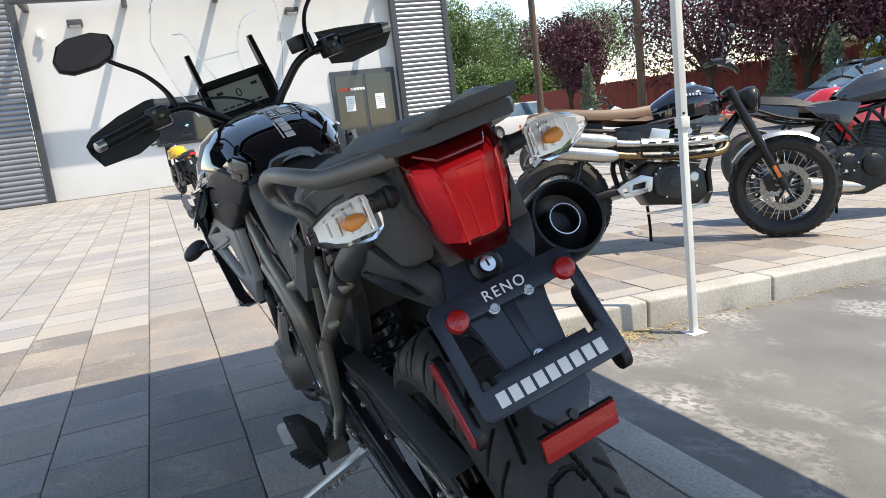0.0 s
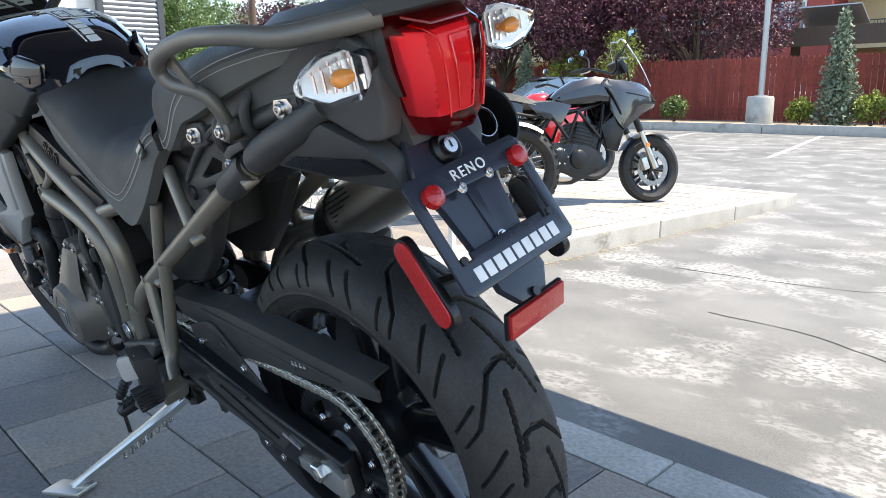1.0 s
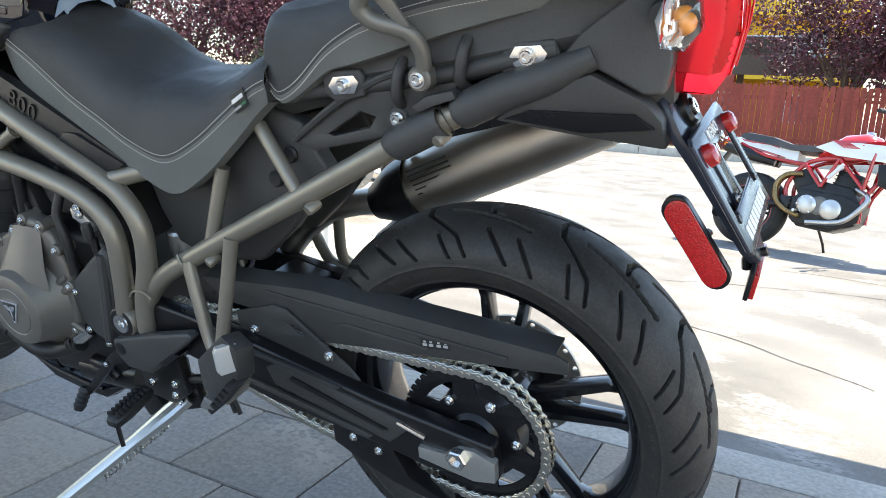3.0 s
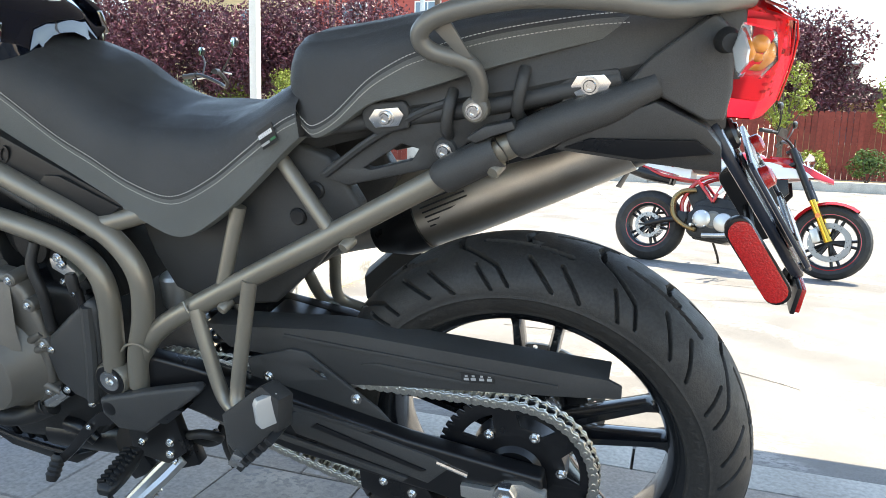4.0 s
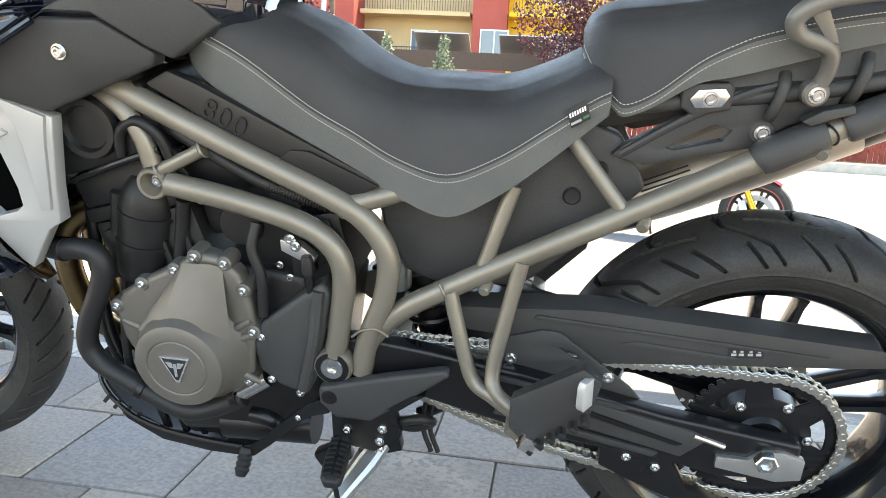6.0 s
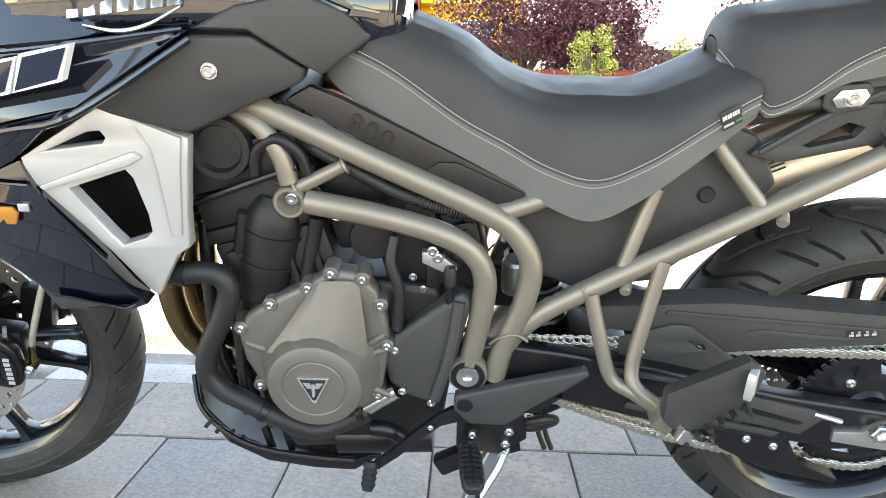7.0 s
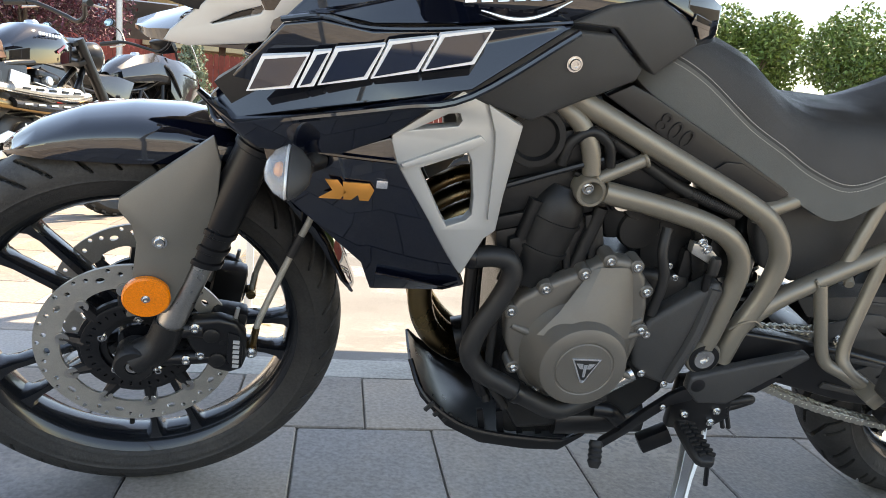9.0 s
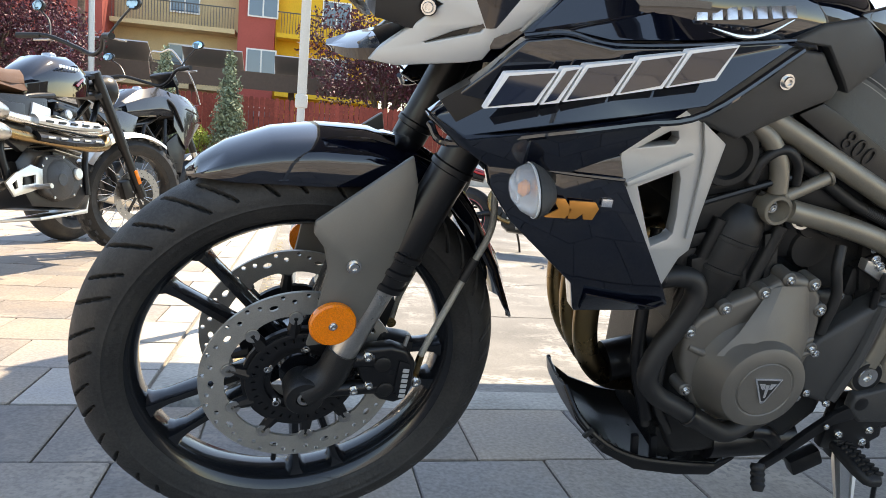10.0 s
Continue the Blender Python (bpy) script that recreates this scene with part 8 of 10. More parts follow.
    tk = part("fuel_tank", loft(both(rows), closed=False), tank_mat, b)
    part("filler_cap", lathe([(0, 0.010), (0.03, 0.01), (0.036, 0), (0.036, -0.01), (0, -0.01)], (t0 + 0.33, 0, zt + 0.004), (0, 0, 1), 20), CHROME, tk)
    sh = {"motard": 0.86, "tourer": 0.855}.get(style, 0.80)
    part("seat", loft([[(x, y, z) for y, z in ((-w, z0), (-w * 0.85, z1), (0, z1 + 0.01), (w * 0.85, z1), (w, z0), (0, z0 - 0.02))] for x, w, z0, z1 in ((t0 + 0.10, 0.07, sh - 0.02, sh + 0.04), (t0 - 0.02, 0.11, sh - 0.04, sh + 0.015), (t0 - 0.20, 0.135, sh - 0.03, sh + 0.01), (t0 - 0.36, 0.12, sh, sh + 0.06), (t0 - 0.58, 0.09, sh + 0.03, sh + 0.09), (t0 - 0.64, 0.06, sh + 0.05, sh + 0.08))]), seat_mat, b)
    tail_x = t0 - 0.72
    part("tail", loft([[(x, y, z) for y, z in ((-w, z0), (-w, z1), (w, z1), (w, z0))] for x, w, z0, z1 in ((t0 - 0.30, 0.09, sh - 0.10, sh), (t0 - 0.60, 0.075, sh - 0.02, sh + 0.03), (tail_x, 0.05, sh + 0.02, sh + 0.06))]), tank_mat if style in ("sport", "tourer", "motard") else SATIN, b)
    part("tail_light", box((tail_x - 0.02, 0, sh + 0.03), (0.03, 0.12, 0.04), (0, 20, 0), 0.008), REDLENS, b)
    pl = part("plate_hanger", slab([(tail_x + 0.02, 0.03, sh), (tail_x - 0.10, 0.06, sh - 0.22), (tail_x - 0.10, -0.06, sh - 0.22), (tail_x + 0.02, -0.03, sh)], 0.012, 0.003, inward=(1, 0, -0.4)), SATIN, b)
    for s in (1, -1):
        part("indicator", tube([(tail_x - 0.0, 0.04 * s, sh - 0.02), (tail_x - 0.02, 0.11 * s, sh - 0.02)], [0.006, 0.016], 8, 1), AMBER, b)
    # engine
    if style == "classic":
        eng = part("engine", prism([(0.40, 0.34), (0.46, 0.25), (0.78, 0.23), (0.86, 0.30), (0.85, 0.44), (0.74, 0.50), (0.46, 0.53), (0.38, 0.46)], -0.11, 0.11, 0.02, 2), SATIN, b, "black twin-cylinder engine with polished fins")
        part("cylinder", moved(box((0, 0, 0.12), (0.17, 0.24, 0.28), bev=0.02), pose(0.70, 0, 0.46, 0, 10, 0)), SATIN, eng)
        for k in range(8):
            part("cooling_fin", moved(box((0, 0, 0.045 + 0.024 * k), (0.20 - 0.004 * (k % 2), 0.285, 0.006), bev=0.002), pose(0.70, 0, 0.46, 0, 10, 0)), ALU, eng)
        part("cam_cover", moved(box((0, 0, 0.27), (0.16, 0.27, 0.05), bev=0.02, seg=3), pose(0.70, 0, 0.46, 0, 10, 0)), SATIN, eng)
        part("throttle_body", tube([(0.60, -0.10, 0.66), (0.50, -0.10, 0.67)], [0.030, 0.036], 14, 1), ALU, eng)
        for s in (1, -1):
            cv = part("engine_cover", slab([(x, 0.150 * s, z) for x, z in ((0.47, 0.42), (0.52, 0.49), (0.66, 0.50), (0.76, 0.44), (0.79, 0.36), (0.72, 0.29), (0.60, 0.27), (0.50, 0.31))], 0.05, 0.018, 3, inward=(0, -s, 0)), MATTE, eng, "matte black rounded engine cover")
            part("cover_cap", lathe([(0, 0.012), (0.026, 0.012), (0.032, 0.006), (0.032, -0.01), (0, -0.01)], (0.745, 0.150 * s, 0.405), (0, s, 0), 24), ALU, cv)
            part("cover_badge", slab([(0.655, 0.156 * s, 0.405), (0.595, 0.156 * s, 0.405), (0.622, 0.156 * s, 0.355), (0.628, 0.156 * s, 0.355)], 0.008, 0.001, inward=(0, -s, 0)), SILVERPRINT, cv)
            bolts(cv, [(0.50, 0.152 * s, 0.44), (0.53, 0.152 * s, 0.475), (0.65, 0.152 * s, 0.485), (0.76, 0.152 * s, 0.345), (0.70, 0.152 * s, 0.30), (0.56, 0.152 * s, 0.29)], 0.006, (0, s, 0))
            hg = part("heel_guard", ring_holes([(0.47, 0.42), (0.40, 0.44), (0.30, 0.40), (0.24, 0.36), (0.28, 0.30), (0.38, 0.32), (0.46, 0.34)], [[(0.43, 0.40), (0.34, 0.385), (0.33, 0.345), (0.42, 0.355)], [(0.305, 0.375), (0.27, 0.355), (0.285, 0.325), (0.31, 0.335)]], 0.165 * s - 0.006, 0.165 * s + 0.006), ALU, b, "silver cut-out heel guard")
    else:
        eng = part("engine", join(prism([(0.36, 0.28), (0.40, 0.24), (0.72, 0.22), (0.86, 0.30), (0.88, 0.44), (0.74, 0.50), (0.44, 0.52), (0.34, 0.42)], -0.14, 0.14, 0.02, 2), moved(box((0, 0, 0.11), (0.18, 0.27 if style != "motard" else 0.18, 0.24), bev=0.015), pose(0.70, 0, 0.46, 0, 12, 0))), BLOCK, b, "dark engine block")
        for k in range(6):
            part("cooling_fin", moved(box((0, 0, 0.06 + 0.03 * k), (0.195, 0.285 if style != "motard" else 0.2, 0.008), bev=0.001), pose(0.70, 0, 0.46, 0, 12, 0)), BLOCK, eng)
        for s in (1, -1):
            part("engine_cover", lathe([(0, 0.172), (0.045, 0.171), (0.062, 0.165), (0.075, 0.155), (0.08, 0.13), (0, 0.13)], (0.48, 0, 0.40), (0, s, 0), 28), ALU if style == "motard" else BLOCK, eng)
            part("engine_cover", lathe([(0, 0.168), (0.06, 0.166), (0.078, 0.155), (0.085, 0.13), (0, 0.13)], (0.66, 0, 0.38), (0, s, 0), 28), ALU if style == "motard" else BLOCK, eng)
            bolts(eng, [(0.48 + 0.066 * math.cos(q), 0.166 * s, 0.40 + 0.066 * math.sin(q)) for q in (k * 1.05 for k in range(6))], 0.006, (0, s, 0))
    # frame
    for s in (1, -1):
        Y = 0.11 * s
        part("frame_tube", tube([(top.x - 0.10, 0.03 * s, 0.92), (0.72, Y, 0.80), (0.44, Y, 0.74), (0.30, Y, 0.55), (0.32, Y, 0.38)], 0.018, 10, 4), frame_mat, b)
        part("frame_tube", tube([(top.x - 0.06, 0.03 * s, 0.82), (0.88, Y, 0.52), (0.86, Y, 0.30)], 0.017, 10, 4), frame_mat, b)
        part("frame_tube", tube([(0.42, Y, 0.72), (0.10, Y, 0.76), (tail_x + 0.1, 0.07 * s, sh)], 0.013, 8, 3), frame_mat, b)
        for x0, z0, x1, z1 in ((0.90, 0.84, 0.86, 0.56), (0.86, 0.56, 0.66, 0.78), (0.66, 0.78, 0.56, 0.55), (0.56, 0.55, 0.42, 0.72)):
            if style in ("motard", "tourer"):
                part("trellis_bar", tube([(x0, 0.15 * s, z0), (x1, 0.15 * s, z1)], 0.014, 8, 1), frame_mat, b)
        part("swingarm_beam", tube([(0.36, 0.12 * s, 0.40), (0.18, 0.13 * s, 0.37), (0, 0.12 * s, Rr)], [0.03, 0.026, 0.024], 10, 2), SATIN, b)
        if style == "classic":
            part("shock", tube([(0.06, 0.13 * s, Rr + 0.06), (0.16, 0.12 * s, 0.70)], 0.022, 10, 1), SATIN, b)
        part("footrest", tube([(0.42, 0.16 * s, 0.34), (0.42, 0.25 * s, 0.34)], 0.012, 8, 1), STEEL, b)
    part("chain_guard", tube([(0.34, 0.10, 0.46), (0.10, 0.11, Rr + 0.13), (-0.08, 0.11, Rr + 0.10)], 0.012, 8, 2), SATIN, b)
    part("side_stand", tube([(0.52, 0.14, 0.24), (0.56, 0.24, 0.10), (0.58, 0.31, -0.045)], 0.011, 8, 2), SATIN, b)
    # mudguards
    for c, r, a0, a1, nm in ((F, Rf + 0.025, 55, 150, "front_mudguard"), (R, Rr + 0.03, 60, 160, "rear_mudguard")):
        if nm == "rear_mudguard" and style != "classic":
            continue
        rows = []
        for k in range(10):
            a = radians(a0 + (a1 - a0) * k / 9) if nm == "front_mudguard" else radians(180 - a0 - (a1 - a0) * k / 9 + 20)
            rows.append([Vector(c) + Vector((math.cos(a) * (r - q), y, math.sin(a) * (r - q))) for y, q in ((-0.07, 0.025), (-0.05, 0.004), (0, 0), (0.05, 0.004), (0.07, 0.025))])
        g = loft(rows, closed=False, caps=False)
        bmesh.ops.solidify(g, geom=g.faces, thickness=0.003)
        part(nm, g, ALU if style == "classic" else (tank_mat if style == "motard" else SATIN), b)
    if style == "classic":
        part("headlight", lathe([(0, 0.075), (0.07, 0.06), (0.085, 0.05), (0.09, 0.04), (0.085, 0.0), (0.06, -0.06), (0, -0.08)], (top.x + 0.075, 0, 0.93), (1, 0, 0), 28), SATIN, b)
        part("headlight_lens", lathe([(0, 0.088), (0.06, 0.075), (0.08, 0.058), (0, 0.05)], (top.x + 0.075, 0, 0.93), (1, 0, 0), 28), CLEAR, b)
        for k, dz in enumerate((0.0, 0.075)):
            part("exhaust_pipe", tube([(0.80, -0.09, 0.66), (0.92, -0.12, 0.66), (0.965, -0.16, 0.62), (0.93, -0.20, 0.555 + dz), (0.80, -0.205, 0.535 + dz), (0.62, -0.20, 0.545 + dz), (0.35, -0.19, 0.565 + dz), (0.25, -0.188, 0.578 + dz)], 0.024, 14, 5), CHROME if k else BRASSY, b, "bright high exhaust pipe")
            part("silencer", tube([(0.25, -0.19, 0.575 + dz * 1.2), (0.17, -0.19, 0.582 + dz * 1.2), (-0.12, -0.19, 0.625 + dz * 1.2), (-0.20, -0.19, 0.636 + dz * 1.2)], [0.028, 0.047, 0.047, 0.036], 18, 2), STEEL, b)
            hs = part("heat_shield", tube([(0.86, -0.215, 0.565 + dz), (0.62, -0.225, 0.555 + dz), (0.40, -0.215, 0.57 + dz)], 0.031, 10, 2, flat=0.6), SATIN if dz == 0.0 else ALU, b, "slotted heat shield over the exhaust")
            for q in range(5):
                part("slot", box((0.80 - 0.085 * q, -0.247, 0.561 + dz), (0.05, 0.006, 0.010), bev=0.002), ALU if dz == 0.0 else SATIN, hs)
        for s in (1, -1):
            part("engine_side", lathe([(0, 0.165), (0.030, 0.165), (0.036, 0.160), (0.085, 0.158), (0.100, 0.148), (0.106, 0.110), (0, 0.11)], (0.615, 0, 0.375), (0, s, 0), 36), MATTE, eng, "round black engine cover")
            part("side_plate", slab([(x, 0.135 * s, z) for x, z in ((0.50, 0.56), (0.44, 0.70), (0.30, 0.74), (0.20, 0.70), (0.30, 0.56), (0.40, 0.50))], 0.03, 0.008, inward=(0, -s, 0)), SATIN, b)
            part("cylinder_cap", lathe([(0, 0.150), (0.020, 0.150), (0.026, 0.144), (0.028, 0.12), (0, 0.12)], (0.735, 0, 0.700), (0, s, 0), 20), ALU, eng)
            part("throttle_cover", slab([(x, 0.140 * s, z) for x, z in ((0.62, 0.72), (0.50, 0.74), (0.47, 0.66), (0.60, 0.62))], 0.04, 0.010, inward=(0, -s, 0)), ALU, eng)
        part("seat_cushion", loft([[(x, y, z) for y, z in ((-w, z0), (-w * 0.98, z0 + 0.6 * (z1 - z0)), (-w * 0.8, z1), (0, z1 + 0.008), (w * 0.8, z1), (w * 0.98, z0 + 0.6 * (z1 - z0)), (w, z0))] for x, w, z0, z1 in ((0.52, 0.09, 0.80, 0.865), (0.40, 0.12, 0.785, 0.850), (0.20, 0.135, 0.785, 0.855), (0.0, 0.13, 0.80, 0.872), (-0.18, 0.115, 0.81, 0.875), (-0.27, 0.08, 0.82, 0.86))]), seat_mat, b, "thick brown bench seat")
        part("bash_plate", prism([(0.88, 0.30), (0.85, 0.205), (0.50, 0.185), (0.50, 0.20), (0.84, 0.225)], -0.11, 0.11, 0.004), ALU, b)
        part("air_box", prism([(0.62, 0.78), (0.60, 0.55), (0.34, 0.55), (0.26, 0.76)], -0.13, 0.13, 0.02), SATIN, b)
        part("side_cover", slab([(x, -0.16, z) for x, z in ((0.42, 0.72), (0.40, 0.56), (0.22, 0.60), (0.26, 0.72))], 0.02, 0.006, inward=(0, 1, 0)), SATIN, b)
        for k in range(7):
            part("emblem_bar", box((t0 + 0.19 + 0.022 * k, -0.163, zt - 0.085), (0.014, 0.006, 0.016), bev=0.001), SILVERPRINT, tk)
        part("emblem_bar", slab([(t0 + 0.30, -0.162, zt - 0.16), (t0 + 0.36, -0.160, zt - 0.12), (t0 + 0.365, -0.160, zt - 0.128), (t0 + 0.31, -0.162, zt - 0.17)], 0.006, 0.0, inward=(0, 1, 0)), REDPAINT, tk)
    elif style == "tourer":
        shell = [[(wb + x, y, z) for y, z in ps] for x, ps in (
            (0.055, ((0, 0.885), (0.020, 0.884), (0.028, 0.876), (0.028, 0.864), (0.018, 0.856))),
            (0.020, ((0, 0.950), (0.045, 0.942), (0.070, 0.905), (0.072, 0.860), (0.050, 0.832))),
            (-0.04, ((0, 1.005), (0.070, 0.995), (0.115, 0.940), (0.118, 0.855), (0.085, 0.812))),
            (-0.14, ((0, 1.035), (0.110, 1.028), (0.160, 0.965), (0.160, 0.850), (0.125, 0.770))),
            (-0.26, ((0, 1.040), (0.145, 1.042), (0.188, 0.965), (0.192, 0.820), (0.165, 0.695))),
            (-0.36, ((0, 1.040), (0.165, 1.045), (0.202, 0.955), (0.208, 0.780), (0.188, 0.620))),
            (-0.42, ((0, 1.045), (0.170, 1.045), (0.204, 0.955), (0.208, 0.820), (0.196, 0.680))),
            (-0.50, ((0, 1.050), (0.170, 1.050), (0.196, 0.970), (0.200, 0.880), (0.192, 0.790))))]
        part("fairing", bevel(loft(both(shell), closed=False, caps=False), 0.008, 2, 22), tank_mat, b, "grey faceted fairing")
        for s in (1, -1):
            part("fairing_recess", tube([(wb - 0.54, 0.186 * s, 0.985), (wb - 0.50, 0.206 * s, 0.94), (wb - 0.45, 0.212 * s, 0.85), (wb - 0.40, 0.210 * s, 0.75)], [0.018, 0.022, 0.016, 0.008], 8, 4, flat=0.5), HOSE, b)
            part("fairing_crease", tube([(wb + 0.03, 0.070 * s, 0.892), (wb - 0.14, 0.163 * s, 0.915), (wb - 0.34, 0.207 * s, 0.935)], 0.004, 8, 4), SATIN, b)
            part("radiator_cowl", slab([(wb - 0.34, 0.180 * s, 0.66), (wb - 0.46, 0.190 * s, 0.74), (wb - 0.58, 0.170 * s, 0.66), (wb - 0.52, 0.170 * s, 0.46), (wb - 0.42, 0.170 * s, 0.44)], 0.025, 0.006, inward=(0, -s, 0)), SATIN, b)
            part("tank_side", bevel(loft([[(x, y * s, z) for y, z in ps] for x, ps in ((wb - 0.48, ((0.155, 1.055), (0.195, 0.985), (0.196, 0.90), (0.180, 0.86))), (wb - 0.62, ((0.150, 1.070), (0.185, 1.00), (0.188, 0.91), (0.165, 0.865))), (0.66, ((0.120, 1.03), (0.165, 0.965), (0.168, 0.885), (0.150, 0.845))), (0.50, ((0.095, 0.935), (0.130, 0.915), (0.140, 0.86), (0.130, 0.825))))], closed=False, caps=False), 0.006, 2, 20), tank_mat, b)
            part("side_panel", slab([(0.60, 0.150 * s, 0.83), (0.50, 0.150 * s, 0.66), (0.32, 0.140 * s, 0.74), (0.20, 0.125 * s, 0.84), (0.44, 0.145 * s, 0.86)], 0.02, 0.006, inward=(0, -s, 0)), tank_mat, b)
            part("lamp_slit", slab([(wb + 0.050, 0.040 * s, 0.885), (wb - 0.03, 0.116 * s, 0.895), (wb - 0.03, 0.119 * s, 0.872), (wb + 0.050, 0.040 * s, 0.868)], 0.01, 0.002, inward=(-0.5, -s, 0)), CLEAR, b)
            part("screen_edge", tube([(wb - 0.06 - 0.24 * t - 0.9 * w * w, w * s, 1.0 + 0.40 * t) for t, w in ((0, 0.16), (0.3, 0.18), (0.6, 0.17), (1.0, 0.10))] + [(wb - 0.30, 0, 1.40)], 0.006, 8, 4), CHROME, b)
            part("dash_stay", tube([(wb - 0.22, 0.06 * s, 1.03), (wb - 0.26, 0.07 * s, 1.16), (wb - 0.34, 0.05 * s, 1.22)], 0.010, 8, 3), SATIN, b)
        part("dash", box((wb - 0.30, 0, 1.18), (0.05, 0.20, 0.12), (0, -35, 0), 0.015), SATIN, b)
        sr = loft([[(wb - 0.06 - 0.24 * t - 0.9 * y * y, y, 1.00 + 0.40 * t) for y in (w * q for q in (-1, -0.6, 0, 0.6, 1))] for t, w in ((0, 0.16), (0.3, 0.18), (0.6, 0.17), (1.0, 0.10))], closed=False, caps=False)
        bmesh.ops.solidify(sr, geom=sr.faces, thickness=0.004)
        part("windscreen", sr, SCREEN, b)
        part("silencer", tube([(0.60, -0.10, 0.22), (0.40, -0.14, 0.24), (0.15, -0.17, 0.28)], [0.03, 0.05, 0.045], 14, 3), TITAN, b)
        part("belly", prism([(0.90, 0.40), (0.95, 0.32), (0.60, 0.17), (0.34, 0.20), (0.40, 0.30)], -0.13, 0.13, 0.01), SATIN, b)
    elif style == "motard":
        part("beak", loft([[(x, y, z) for y, z in ((-w, z0), (-w * 0.7, z1), (0, z1 + 0.012), (w * 0.7, z1), (w, z0), (0, z0 - 0.01))] for x, w, z0, z1 in ((wb - 0.50, 0.10, 0.86, 0.96), (wb - 0.34, 0.085, 0.84, 0.95), (wb - 0.20, 0.065, 0.81, 0.88), (wb - 0.08, 0.045, 0.775, 0.815), (wb - 0.02, 0.015, 0.765, 0.782))]), REDPAINT, b, "red pointed beak")
        part("headlight", lathe([(0, 0.03), (0.05, 0.02), (0.07, -0.02), (0, -0.06)], (wb - 0.20, 0, 0.93), (1, 0, 0), 20), CLEAR, b)
        part("gear_case", prism([(0.36, 0.30), (0.42, 0.22), (0.66, 0.20), (0.84, 0.27), (0.88, 0.42), (0.78, 0.56), (0.56, 0.60), (0.40, 0.54)], -0.125, 0.125, 0.02, 2), BLOCK, eng)
        part("rear_cylinder", moved(box((0, 0, 0.09), (0.15, 0.20, 0.20), bev=0.02), pose(0.46, 0, 0.50, 0, -28, 0)), BLOCK, eng)
        part("seat_cowl", loft([[(x, y, z) for y, z in ((-w, z0), (-w * 0.8, z1), (w * 0.8, z1), (w, z0))] for x, w, z0, z1 in ((0.34, 0.11, 0.74, 0.86), (0.10, 0.10, 0.80, 0.88), (-0.16, 0.08, 0.86, 0.91), (-0.30, 0.05, 0.89, 0.91))]), WHITEGLOSS, b, "white seat cowl")
        for s in (1, -1):
            part("tank_side", slab([(wb - 0.16, 0.07 * s, 0.80), (wb - 0.40, 0.15 * s, 0.77), (t0 + 0.16, 0.175 * s, 0.80), (t0 - 0.02, 0.13 * s, 0.86), (t0 + 0.12, 0.15 * s, 0.92), (wb - 0.48, 0.16 * s, 0.90), (wb - 0.22, 0.09 * s, 0.845)], 0.02, 0.004, inward=(0, -s, 0)), WHITEGLOSS, b, "white tank side panel")
            part("tank_flash", slab([(wb - 0.30, 0.128 * s, 0.865), (t0 + 0.20, 0.176 * s, 0.862), (t0 + 0.10, 0.160 * s, 0.92), (wb - 0.46, 0.164 * s, 0.93)], 0.02, 0.003, inward=(0, -s, 0)), REDPAINT, b)
            part("radiator_shroud", slab([(wb - 0.34, 0.13 * s, 0.77), (wb - 0.52, 0.16 * s, 0.76), (wb - 0.50, 0.16 * s, 0.60), (wb - 0.40, 0.14 * s, 0.56), (wb - 0.32, 0.12 * s, 0.66)], 0.02, 0.004, inward=(0, -s, 0)), SATIN, b)
            part("frame_sleeve", tube([(0.70, 0.152 * s, 0.74), (0.60, 0.152 * s, 0.62)], 0.0165, 8, 1), WHITEGLOSS, b)
            part("clutch_cover", lathe([(0, 0.150), (0.055, 0.149), (0.062, 0.143), (0.082, 0.138), (0.088, 0.120), (0, 0.12)], (0.57, 0, 0.40), (0, s, 0), 32), GUARDGREY, eng, "grey round clutch cover")
            part("water_pump", lathe([(0, 0.148), (0.030, 0.147), (0.040, 0.135), (0.042, 0.12), (0, 0.12)], (0.70, 0, 0.33), (0, s, 0), 24), BLOCK, eng)
            part("hand_guard", slab([(hx + 0.07, hw * 0.55 * s, hz + 0.03), (hx + 0.05, hw * 1.02 * s, hz + 0.02), (hx + 0.03, hw * 1.04 * s, hz - 0.04), (hx + 0.07, hw * 0.60 * s, hz - 0.05)], 0.01, 0.003, inward=(-1, 0, 0)), SATIN, b)
            part("heel_guard", slab([(0.36, 0.155 * s, 0.44), (0.28, 0.155 * s, 0.46), (0.26, 0.155 * s, 0.36), (0.34, 0.155 * s, 0.32)], 0.012, 0.004, inward=(0, -s, 0)), SATIN, b)
            part("silencer", tube([(0.16, 0.06 * s, 0.72), (-0.06, 0.075 * s, 0.77), (-0.26, 0.08 * s, 0.82)], [0.035, 0.052, 0.042], 14, 2), SATIN, b)
        for k, dy in enumerate((0.0, 0.035)):
            part("header_pipe", tube([(0.40, -0.09 - dy, 0.64), (0.30, -0.12 - dy, 0.62), (0.235, -0.13 - dy, 0.54), (0.25, -0.14 - dy, 0.42), (0.33, -0.14 - dy, 0.34), (0.44, -0.13 - dy, 0.30)], 0.021, 12, 5), BRASSY, b, "heat-tinted header pipe")
        part("front_pipe", tube([(0.80, -0.08, 0.56), (0.90, -0.13, 0.50), (0.86, -0.155, 0.40), (0.74, -0.16, 0.29), (0.50, -0.15, 0.26)], 0.021, 12, 5), STEEL, b)
    else:
